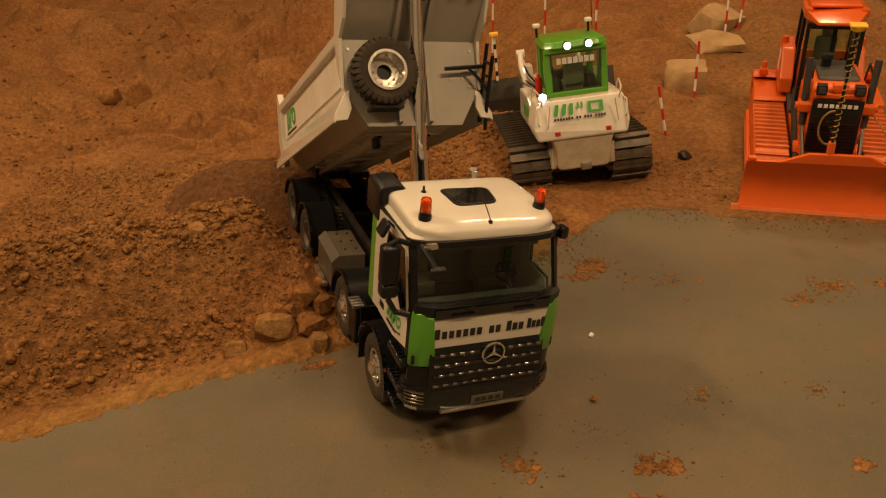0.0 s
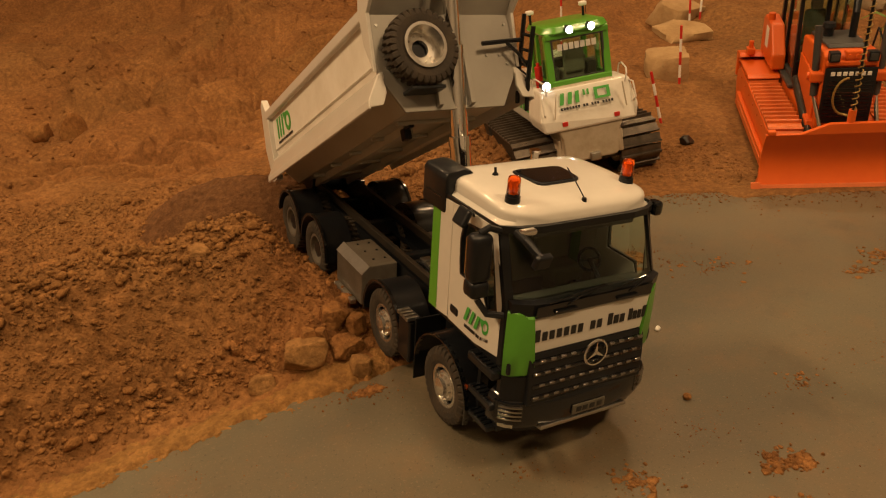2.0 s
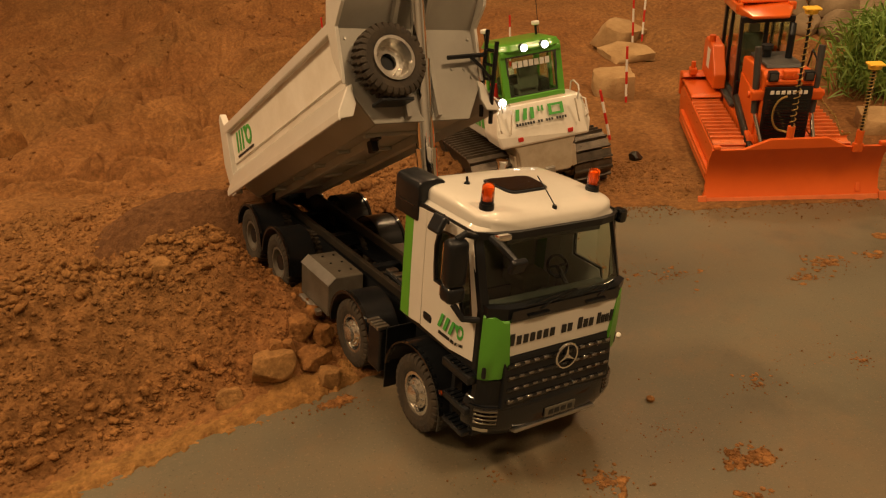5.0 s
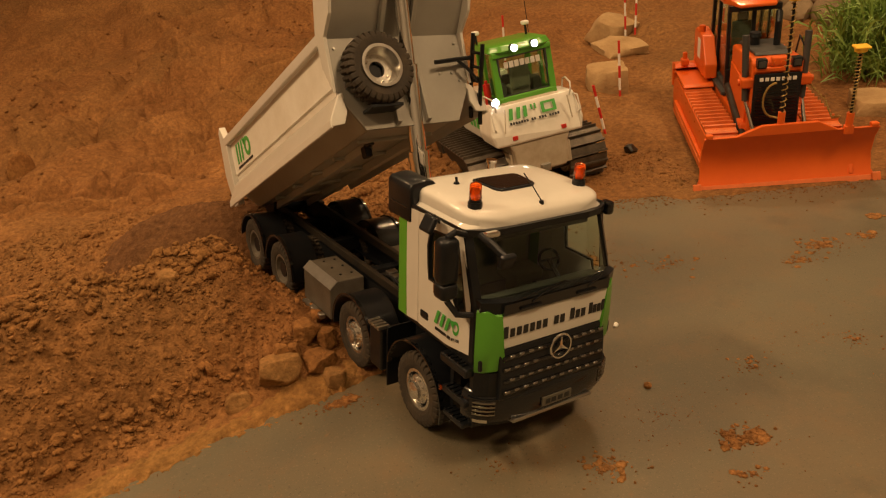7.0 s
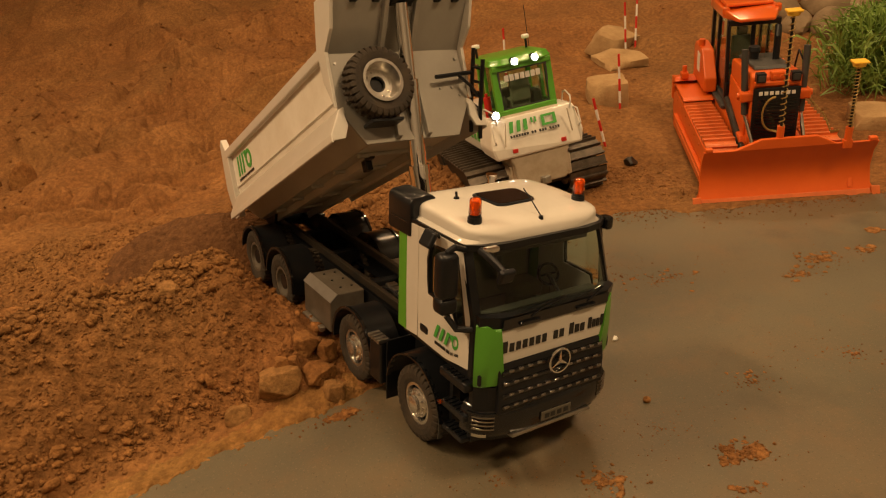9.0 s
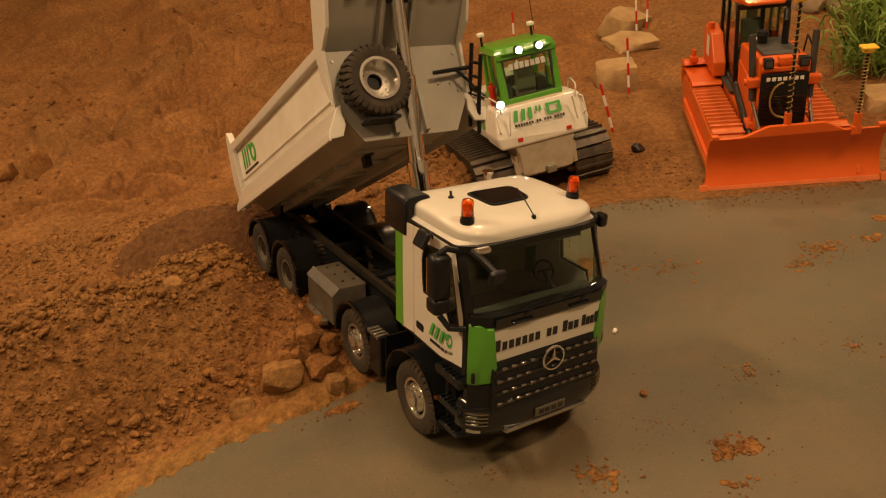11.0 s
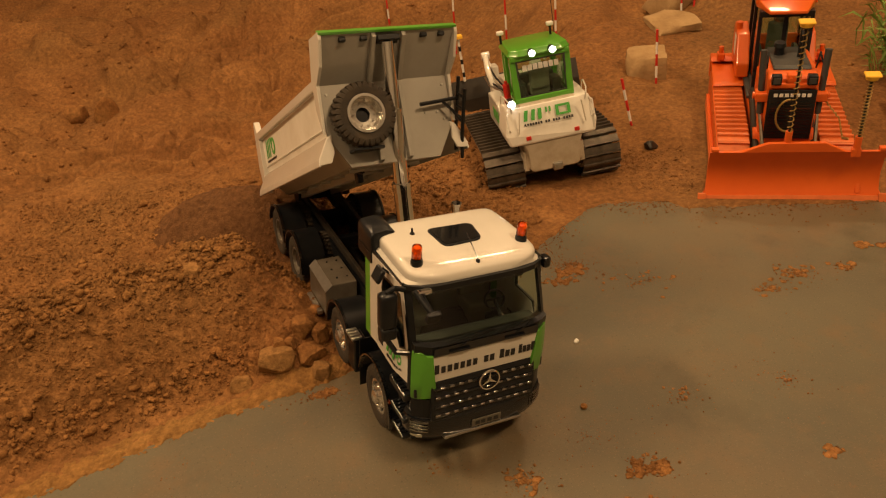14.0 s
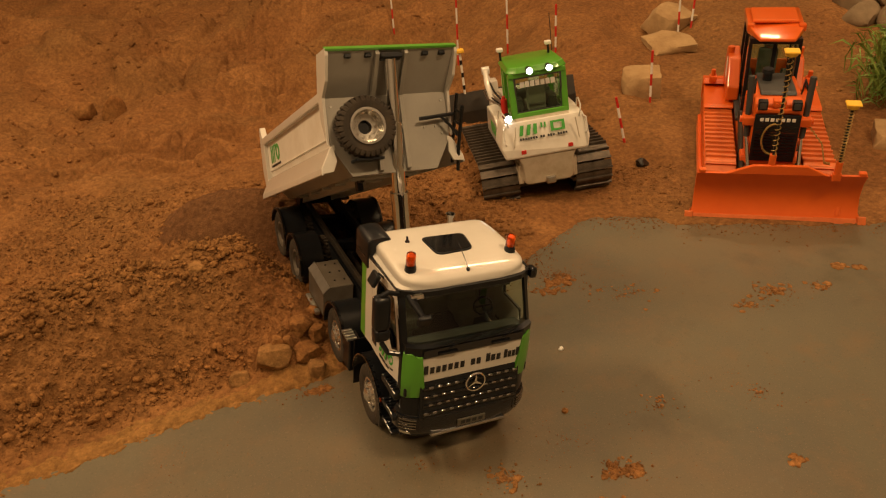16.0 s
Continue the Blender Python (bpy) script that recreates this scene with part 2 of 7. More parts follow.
GREEN_INK = material("green_print", (0.05, 0.32, 0.05), (0.07, 0.38, 0.06), 0.45, 0, 40)
CEILING = material("pale_ceiling", (0.66, 0.64, 0.60), (0.74, 0.72, 0.68), 0.9, 0, 3)
WALL = material("hall_wall", (0.62, 0.60, 0.55), (0.70, 0.68, 0.63), 0.9, 0, 3)
HOSE = material("brass_hose", (0.28, 0.18, 0.05), (0.42, 0.28, 0.09), 0.4, 0.4, 90)


# ---------------------------------------------------------------- mesh helpers
def part(name, bm, mat, parent=None, label="", smooth=False):
    me = bpy.data.meshes.new(name)
    bmesh.ops.recalc_face_normals(bm, faces=bm.faces)
    bm.to_mesh(me)
    bm.free()
    me.materials.append(mat)
    if smooth:
        me.polygons.foreach_set("use_smooth", [True] * len(me.polygons))
        if smooth == "auto":
            me.set_sharp_from_angle(angle=radians(35))
    ob = new(name, me)
    if parent is not None:
        ob.parent = parent
    if label:
        tagged(ob, label)
    return ob


def shared(name, me, parent, m):
    ob = new(name, me)
    ob.parent = parent
    ob.matrix_basis = m
    return ob


def thing(name, m, label, category, group="", kind=""):
    ob = new(name)
    ob.empty_display_size = 0.02
    ob.matrix_world = m
    return tagged(ob, label, category, group, kind)


def join(*bms):
    out = bmesh.new()
    for b in bms:
        me = bpy.data.meshes.new("tmp")
        b.to_mesh(me)
        b.free()
        out.from_mesh(me)
        bpy.data.meshes.remove(me)
    return out


def moved(bm, m):
    bmesh.ops.transform(bm, matrix=m, verts=bm.verts)
    return bm


def box(x0, x1, y0, y1, z0, z1, bev=0.0, seg=2):
    bm = bmesh.new()
    bmesh.ops.create_cube(bm, size=1.0)
    bmesh.ops.transform(bm, matrix=Matrix.Translation(((x0 + x1) / 2, (y0 + y1) / 2, (z0 + z1) / 2)) @ Matrix.Diagonal((abs(x1 - x0), abs(y1 - y0), abs(z1 - z0), 1)), verts=bm.verts)
    if bev:
        bmesh.ops.bevel(bm, geom=bm.edges[:], offset=bev, segments=seg, affect="EDGES", profile=0.5)
    return bm


def prism(pts, a, b, axis="y", bev=0.0, seg=2):
    """A polygon drawn across one axis and drawn out along it from a to b. y: pts are (x, z); x: (y, z); z: (x, y)."""
    bm = bmesh.new()
    place = {"y": lambda p, d: (p[0], d, p[1]), "x": lambda p, d: (d, p[0], p[1]), "z": lambda p, d: (p[0], p[1], d)}[axis]
    lo = [bm.verts.new(place(p, a)) for p in pts]
    hi = [bm.verts.new(place(p, b)) for p in pts]
    n = len(pts)
    bm.faces.new(lo)
    bm.faces.new(hi[::-1])
    for i in range(n):
        bm.faces.new((lo[i], hi[i], hi[(i + 1) % n], lo[(i + 1) % n]))
    bmesh.ops.recalc_face_normals(bm, faces=bm.faces)
    if bev:
        bmesh.ops.bevel(bm, geom=bm.edges[:], offset=bev, segments=seg, affect="EDGES", profile=0.5)
    return bm


def framed(outer, inner, a, b, axis="y"):
    """A panel with one opening through it; outer and inner have as many points."""
    bm = bmesh.new()
    place = {"y": lambda p, d: (p[0], d, p[1]), "x": lambda p, d: (d, p[0], p[1]), "z": lambda p, d: (p[0], p[1], d)}[axis]
    n = len(outer)
    loops = [[bm.verts.new(place(p, d)) for p in pts] for d in (a, b) for pts in (outer, inner)]
    oa, ia, ob_, ib = loops
    for i in range(n):
        j = (i + 1) % n
        for q in ((oa[i], oa[j], ia[j], ia[i]), (ob_[j], ob_[i], ib[i], ib[j]), (oa[j], oa[i], ob_[i], ob_[j]), (ia[i], ia[j], ib[j], ib[i])):
            bm.faces.new(q)
    bmesh.ops.recalc_face_normals(bm, faces=bm.faces)
    return bm


def rod(p0, p1, r0, r1=None, seg=16, caps=True):
    r1 = r0 if r1 is None else r1
    p0, p1 = Vector(p0), Vector(p1)
    d = p1 - p0
    bm = bmesh.new()
    bmesh.ops.create_cone(bm, cap_ends=caps, segments=seg, radius1=r0, radius2=r1, depth=d.length)
    moved(bm, Matrix.Translation((p0 + p1) / 2) @ d.to_track_quat("Z", "Y").to_matrix().to_4x4())
    return bm


def tube(points, r, seg=8):
    """A round bar or hose along points."""
    bm = bmesh.new()
    pts = [Vector(p) for p in points]
    rings = []
    for i, p in enumerate(pts):
        d = (pts[min(i + 1, len(pts) - 1)] - pts[max(i - 1, 0)]).normalized()
        a = d.orthogonal().normalized() if not rings else (side - d * side.dot(d)).normalized()
        side = a
        b = d.cross(a)
        rings.append([bm.verts.new(p + r * (math.cos(t) * a + math.sin(t) * b)) for t in (2 * math.pi * k / seg for k in range(seg))])
    for u, v in zip(rings, rings[1:]):
        for k in range(seg):
            bm.faces.new((u[k], u[(k + 1) % seg], v[(k + 1) % seg], v[k]))
    bm.faces.new(rings[0][::-1])
    bm.faces.new(rings[-1])
    return bm


def lathe(profile, seg=32, axis="y", caps=True):
    """A turned shape: profile of (radius, height) round the axis."""
    bm = bmesh.new()
    rings = []
    for r, h in profile:
        ring = []
        for k in range(seg):
            t = 2 * math.pi * k / seg
            c, s = r * math.cos(t), r * math.sin(t)
            ring.append(bm.verts.new((c, h, s) if axis == "y" else (c, s, h) if axis == "z" else (h, c, s)))
        rings.append(ring)
    for u, v in zip(rings, rings[1:]):
        for k in range(seg):
            bm.faces.new((u[k], u[(k + 1) % seg], v[(k + 1) % seg], v[k]))
    if caps and profile[0][0] > 1e-6:
        bm.faces.new(rings[0])
    if caps and profile[-1][0] > 1e-6:
        bm.faces.new(rings[-1])
    bmesh.ops.remove_doubles(bm, verts=bm.verts, dist=1e-6)
    bmesh.ops.recalc_face_normals(bm, faces=bm.faces)
    return bm


def rounded(pts, r, n=4):
    """A polygon with its corners rounded off by about r."""
    out = []
    for i, p in enumerate(pts):
        p, a, b = Vector(p), Vector(pts[i - 1]), Vector(pts[(i + 1) % len(pts)])
        u, v = p + (a - p).normalized() * r, p + (b - p).normalized() * r
        for k in range(n + 1):
            q = k / n
            c = u * (1 - q) ** 2 + p * 2 * q * (1 - q) + v * q * q
            out.append((c.x, c.y))
    return out


def wrap(path, prof):
    """A solid band that follows a line in plan; prof: (metres outward, height) round its section."""
    bm = bmesh.new()
    pts = [Vector(p) for p in path]
    rows = []
    for i, p in enumerate(pts):
        d = (pts[min(i + 1, len(pts) - 1)] - pts[max(i - 1, 0)]).normalized()
        out = Vector((d.y, -d.x))
        rows.append([bm.verts.new((p.x + out.x * o, p.y + out.y * o, z)) for o, z in prof])
    m = len(prof)
    for u, v in zip(rows, rows[1:]):
        for k in range(m):
            bm.faces.new((u[k], u[(k + 1) % m], v[(k + 1) % m], v[k]))
    bm.faces.new(rows[0])
    bm.faces.new(rows[-1][::-1])
    bmesh.ops.recalc_face_normals(bm, faces=bm.faces)
    return bm


# ---------------------------------------------------------------- ground
def lattice(ix, iy, seed):
    h = (ix.astype(np.int64) * 374761393 + iy.astype(np.int64) * 668265263 + seed * 974634777) & 0xFFFFFFFF
    h = ((h ^ (h >> 13)) * 1274126177) & 0xFFFFFFFF
    return ((h ^ (h >> 16)) & 0xFFFF) / 65535.0


def vnoise(x, y, seed):
    ix, iy = np.floor(x), np.floor(y)
    fx, fy = x - ix, y - iy
    fx, fy = fx * fx * (3 - 2 * fx), fy * fy * (3 - 2 * fy)
    a, b = lattice(ix, iy, seed), lattice(ix + 1, iy, seed)
    c, d = lattice(ix, iy + 1, seed), lattice(ix + 1, iy + 1, seed)
    return (a * (1 - fx) + b * fx) * (1 - fy) + (c * (1 - fx) + d * fx) * fy - 0.5


def fbm(x, y, size, octaves, seed, gain=0.5):
    out, amp = 0.0, 1.0
    for k in range(octaves):
        out = out + amp * vnoise(x / size + 17.3 * k, y / size - 9.1 * k, seed + k)
        amp, size = amp * gain, size / 2.03
    return out


def smooth(a, b, x):
    t = np.clip((x - a) / (b - a), 0, 1)
    return t * t * (3 - 2 * t)


def dirt_edge(x):
    """How far ahead the bare floor ends and the soil begins, across the place."""
    return np.interp(x, [-1.3, -0.52, -0.30, -0.185, -0.135, -0.085, 0.0, 0.12, 0.18, 0.215, 0.25, 0.285, 0.32, 0.36, 0.414, 0.455, 0.606, 0.728, 0.80, 0.95, 1.3, 3.0],
                     [0.30, 0.620, 0.708, 0.742, 0.752, 0.775, 0.87, 0.955, 1.025, 1.065, 1.105, 1.138, 1.140, 1.125, 1.115, 1.092, 1.060, 1.038, 1.03, 1.05, 1.0, 0.8])


def wheel_pad(x, y):
    """The floor's slight swell under the truck's right-hand front wheels."""
    return 0.0135 * np.exp(-(((x + 0.10) / 0.13) ** 2 + ((y - 0.72) / 0.13) ** 2))


def grains(x, y, size, seed, share):
    """Crumbs lying on a surface: the height of uneven bumps about as wide as size; share of the places that hold one."""
    wx, wy = x + 0.30 * size * vnoise(x / size * 2.3, y / size * 2.3, seed + 90), y + 0.30 * size * vnoise(x / size * 2.3, y / size * 2.3, seed + 91)
    ix, iy = np.floor(wx / size), np.floor(wy / size)
    out = np.zeros(np.shape(x))
    for i in (-1, 0, 1):
        for j in (-1, 0, 1):
            cx, cy = ix + i, iy + j
            r = size * (0.22 + 0.48 * lattice(cx, cy, seed + 3) ** 1.5)
            px, py = (cx + lattice(cx, cy, seed)) * size, (cy + lattice(cx, cy, seed + 1)) * size
            q = lattice(cx, cy, seed + 5) * 3.14
            dx, dy = wx - px, wy - py
            u, v = dx * np.cos(q) + dy * np.sin(q), (dy * np.cos(q) - dx * np.sin(q)) * 1.35
            k = np.clip(1 - 0.55 * (u * u + v * v) / (r * r) - 0.45 * np.maximum(np.abs(u), np.abs(v)) / r, 0, 1)
            out = np.maximum(out, np.where(lattice(cx, cy, seed + 7) < share, r * np.sqrt(k), 0))
    return out


def crumbly(x, y):
    """Fine broken relief of loose soil, strongest in clumps and along the bank's crest."""
    clump = smooth(-0.10, 0.40, fbm(x, y, 0.07, 3, 61))
    big = smooth(0.0, 0.45, fbm(x, y, 0.16, 2, 67))
    return 0.60 * grains(x, y, 0.0060, 201, 0.30 + 0.5 * clump) + 0.60 * grains(x, y, 0.012, 211, 0.06 + 0.38 * clump) + 0.60 * grains(x, y, 0.024, 221, 0.02 + 0.20 * big)


def bank_depth(x, y):
    """How far in from the soil's ragged edge a place lies."""
    return y - dirt_edge(x) + 0.022 * fbm(x, y, 0.09, 2, 5) + 0.012 * fbm(x, y, 0.022, 3, 7)


def soil_height(x, y, detail=1.0):
    x, y = np.asarray(x, float), np.asarray(y, float)
    d = y - dirt_edge(x) + 0.022 * fbm(x, y, 0.09, 2, 5) + 0.012 * fbm(x, y, 0.022, 3, 7)
    beside = -(0.92726 * (x + 0.00654) + 0.34663 * (y - 0.69837)) - 0.080  # metres out from the truck's right-hand side
    left = smooth(-0.015, 0.075, beside)
    bank = 0.118 * smooth(0.045, 0.225, d) * (1 - smooth(0.232, 0.315, d)) * left
    bank = bank + 0.028 * smooth(0.0, 0.07, d) * (1 - smooth(0.1, 0.3, d)) * np.exp(-((x + 0.17) / 0.07) ** 2)
    pile = 0.048 * np.clip(1 - np.hypot((x + 0.345) / 0.20, (y - 1.20) / 0.15), 0, 1) ** 0.8 + 0.03 * np.clip(1 - np.hypot((x + 0.24) / 0.12, (y - 1.20) / 0.12), 0, 1)
    base = 0.006 * smooth(0.0, 0.014, d) + 0.008 * smooth(0.03, 0.10, d) + 0.012 * smooth(0.1, 0.4, d)
    right = smooth(0.0, 0.5, x)
    far = -0.10 * smooth(1.35, 2.0, y) * (1 - right) + 0.02 * smooth(1.2, 1.6, y) * right
    slope = 0.13 * np.clip(y - 2.2, 0, 9) * (1 - right) + 0.10 * np.clip(y - 1.45, 0, 9) * right
    slope = slope + 0.22 * np.clip(y - 3.6, 0, 9) + 0.5 * np.clip(y - 5.0, 0, 9)
    slope = slope + 0.10 * np.clip(-x - 1.6, 0, 9) + 0.25 * np.clip(x - 1.5, 0, 9)
    rough = 0.08 + 0.92 * smooth(0.040, 0.085, d)
    crest = smooth(0.10, 0.03, np.abs(d - 0.225 - 0.03 * fbm(x, y, 0.2, 2, 43))) * left
    foot = smooth(0.035, 0.015, np.abs(d - 0.085))
    soft = 0.16 + 0.84 * smooth(0.05, 0.50, fbm(x, y, 0.13, 3, 41) - 0.08 + 0.60 * crest + 0.25 * foot)
    crack = np.clip(0.05 - np.abs(fbm(x, y, 0.07, 3, 37)), 0, 1) / 0.05
    fine = (1 - smooth(1.25, 1.65, y)) * (1 - smooth(0.06, 0.26, x)) * detail
    lumps = 0.030 * fbm(x, y, 0.22, 3, 11) * smooth(0.1, 0.5, d) + (1 - fine) * (0.016 - 0.007 * right) * smooth(0.0, 0.16, d) * detail * fbm(x, y, 0.10, 3, 29, 0.5) + fine * rough * (0.018 * fbm(x, y, 0.07, 3, 23) + 0.004 * fbm(x, y, 0.020, 4, 31, 0.6) + 0.80 * grains(x, y, 0.0052, 241, 0.30 + 0.55 * smooth(-0.25, 0.25, fbm(x, y, 0.09, 2, 243))) + 0.70 * grains(x, y, 0.011, 251, 0.14) + soft * crumbly(x, y) - 0.006 * crack * smooth(0.05, 0.12, d))
    big = (0.13 * fbm(x, y, 0.8, 3, 47) + 0.09 * np.abs(fbm(x, y, 0.45, 3, 53))) * smooth(1.7, 3.0, y) * (1 - 0.6 * right) + (0.07 * np.abs(fbm(x, y, 0.28, 3, 59)) - 0.022 * np.clip(0.11 - np.abs(fbm(x, y, 0.35, 3, 63)), 0, 1) / 0.11) * smooth(1.3, 1.8, y) * (1 - 0.5 * right)
    field = smooth(1.25, 1.7, y) * detail
    churn = smooth(-0.10, 0.30, fbm(x, y, 0.5, 3, 91))
    big = big + field * (1 - 0.75 * right) * (0.50 * grains(x, y, 0.030, 301, 0.20 + 0.35 * churn) + 0.45 * grains(x, y, 0.065, 311, 0.12 + 0.30 * churn) + 0.35 * grains(x, y, 0.16, 321, 0.10 + 0.22 * churn) - 0.014 * np.clip(0.05 - np.abs(fbm(x, y, 0.30, 4, 95, 0.6)), 0, 1) / 0.05 * churn + 0.045 * np.clip(0.10 - np.abs(fbm(0.35 * x, y, 0.40, 3, 97)), 0, 1) / 0.10)
    z = base + bank + pile + far + slope + lumps + big - 0.004 + wheel_pad(x, y)
    return np.where(d < 0, np.minimum(z, -0.006 + 0.6 * d), z)


def floor_height(x, y):
    return wheel_pad(x, y) - 0.5 * smooth(0.06, 0.35, y - dirt_edge(x))


def grid_mesh(name, xs, ys, fn, mat):
    X, Y = np.meshgrid(xs, ys)
    Z = fn(X, Y)
    co = np.stack([X, Y, Z], -1).reshape(-1, 3).astype(np.float32)
    nx, ny = len(xs), len(ys)
    i = (np.arange(ny - 1)[:, None] * nx + np.arange(nx - 1)[None, :]).reshape(-1)
    quads = np.stack([i, i + 1, i + 1 + nx, i + nx], -1).astype(np.int32)
    me = bpy.data.meshes.new(name)
    me.vertices.add(len(co))
    me.vertices.foreach_set("co", co.reshape(-1))
    me.loops.add(quads.size)
    me.loops.foreach_set("vertex_index", quads.reshape(-1))
    me.polygons.add(len(quads))
    me.polygons.foreach_set("loop_start", np.arange(0, quads.size, 4, dtype=np.int32))
    me.polygons.foreach_set("use_smooth", np.ones(len(quads), dtype=bool))
    me.update(calc_edges=True)
    me.validate()
    me.materials.append(mat)
    return new(name, me)


def spaced(a, b, lo, hi, step, grow=1.06):
    """Coordinates that are close between lo and hi and spread out beyond."""
    mid = list(np.arange(lo, hi, step))
    out, s, v = [], step, lo
    while v > a:
        s *= grow
        v -= s
        out.append(v)
    res = out[::-1] + mid
    s, v = step, mid[-1]
    while v < b:
        s *= grow
        v += s
        res.append(v)
    return np.array(res)


ground = grid_mesh("ground", spaced(-4.5, 4.5, -0.70, 0.02, 0.0019, 1.020), spaced(0.1, 7.0, 0.56, 1.12, 0.0019, 1.005), soil_height, SOIL)
tagged(ground, "loose brown soil heaped in rough uneven banks", "soil", kind="structure")


def strip_height(x, y):
    d = y - dirt_edge(x) + 0.022 * fbm(x, y, 0.09, 2, 5) + 0.012 * fbm(x, y, 0.022, 3, 7)
    e = d + 0.016 * fbm(x, y, 0.012, 4, 87, 0.7)
    m = smooth(-0.003, 0.002, e) * (1 - smooth(0.028, 0.056, e)) * (1 - smooth(-0.13, -0.09, x))
    return np.where(m > 0, np.maximum(soil_height(x, y), wheel_pad(x, y) - 0.001), -0.05) - 0.006 + 0.0072 * m + m * (0.0028 * fbm(x, y, 0.010, 3, 83) + 0.45 * grains(x, y, 0.005, 231, 0.35))


strip = grid_mesh("soil_verge", np.arange(-0.72, -0.08, 0.0020), np.arange(0.50, 0.84, 0.0020), strip_height, SAND)
tagged(strip, "trodden strip of pale sandy soil along the floor's edge", "soil", kind="structure")
fl = grid_mesh("floor", spaced(-4.5, 4.5, -0.6, 0.9, 0.02, 1.2), spaced(-3.0, 1.5, 0.3, 1.2, 0.02, 1.2), floor_height, FLOOR)
tagged(fl, "grey painted hall floor scuffed and dusted with soil", "floor", kind="structure")

# the hall round it
for name, x0, x1, y0, y1, z0, z1 in (("wall_north", -4.7, 4.7, 7.0, 7.2, -1, 3.2), ("wall_south", -4.7, 4.7, -3.2, -3.0, -0.2, 3.2),
                                     ("wall_west", -4.7, -4.5, -3.0, 7.0, -1, 3.2), ("wall_east", 4.5, 4.7, -3.0, 7.0, -1, 3.2), ("ceiling", -4.7, 4.7, -3.2, 7.2, 3.2, 3.3)):
    tagged(part(name, box(x0, x1, y0, y1, z0, z1), CEILING if name == "ceiling" else WALL), "plain beige hall " + name.split("_")[0], "wall" if "wall" in name else "ceiling", kind="structure")


# ---------------------------------------------------------------- dump truck
TRUCK = Matrix(((0.34758, 0.92726, 0.13921, -0.00654), (-0.93746, 0.34663, 0.03178, 0.69837), (-0.01878, -0.14155, 0.98975, 0.00463), (0, 0, 0, 1)))


def tyre_mesh(radius, width, hub):
    """A tyre with deep staggered tread blocks; it turns round y, outer face at y = 0, and goes in to y = width."""
    w = width
    prof = [(hub, 0.004, 0), (hub + 0.0015, 0.0012, 0), (hub + 0.005, 0.0, 0), (radius - 0.0068, -0.0006, 0), (radius - 0.0036, 0.0, 1), (radius - 0.0008, 0.0012, 1), (radius, 0.0035, 1), (radius, w * 0.36, 1), (radius, w * 0.42, 3), (radius, w * 0.48, 3), (radius, w * 0.52, 3),
            (radius, w * 0.58, 3), (radius, w * 0.64, 2), (radius, w - 0.0035, 2), (radius - 0.0008, w - 0.0012, 2), (radius - 0.0036, w, 2), (radius - 0.0068, w + 0.0006, 0), (hub + 0.005, w, 0), (hub, w - 0.004, 0)]
    n, steps = 32, 5
    bm = bmesh.new()
    rings = []
    for r, h, row in prof:
        ring = []
        for k in range(n * steps):
            ph = (k / steps + {0: 0.0, 1: 0.0, 2: 0.5, 3: 0.25}[row]) % 1.0
            rr = r - (0.0030 if row and ph > 0.62 else 0.0)
            rr = max(rr, radius - 0.0068) if row else rr
            t = 2 * math.pi * k / (n * steps)
            ring.append(bm.verts.new((rr * math.cos(t), h, rr * math.sin(t))))
        rings.append(ring)
    for u, v in zip(rings, rings[1:]):
        for k in range(n * steps):
            j = (k + 1) % (n * steps)
            bm.faces.new((u[k], u[j], v[j], v[k]))
    bmesh.ops.recalc_face_normals(bm, faces=bm.faces)
    return bm


def rim_mesh(hub, width, front, bored=False):
    """Front: a wheel with a domed hub; else a deep dished one."""
    if front:
        prof = [(hub + 0.001, 0.0), (hub + 0.001, -0.0012), (hub - 0.002, -0.0012), (hub - 0.003, 0.004), (hub * 0.80, 0.006), (hub * 0.72, 0.0), (hub * 0.45, -0.003), (hub * 0.42, -0.006), (hub * 0.2, -0.008), (0.0, -0.008)]
    else:
        prof = [(hub + 0.001, 0.0), (hub + 0.001, -0.0012), (hub - 0.002, -0.0012), (hub - 0.003, 0.006), (hub - 0.005, 0.012), (hub * 0.5, 0.0125), (hub * 0.45, 0.004), (hub * 0.40, 0.003), (0.0, 0.003)]
    if bored:
        prof = prof[:5] + [(hub * 0.40, 0.0125), (hub * 0.38, 0.0150)]
    return lathe(prof, 40, "y", False)


def nut_ring(hub, n, r, y, size):
    bms = []
    for k in range(n):
        a = 2 * math.pi * k / n
        c, s = r * math.cos(a), r * math.sin(a)
        bms.append(rod((c, y + 0.001, s), (c, y - size, s), size * 0.55, seg=6))
    return join(*bms)


def corner(bm):
    """Rounds the cab's front corners in plan."""
    for v in bm.verts:
        if v.co.x > 0.055:
            v.co.y = math.copysign(min(abs(v.co.y), 0.0795 - 0.0045 * min(1.0, (v.co.x - 0.055) / 0.03)), v.co.y)
            v.co.x -= 0.011 * max(0.0, (abs(v.co.y) - 0.048) / 0.027) ** 2 * min(1.0, (v.co.x - 0.055) / 0.02)
    return bm


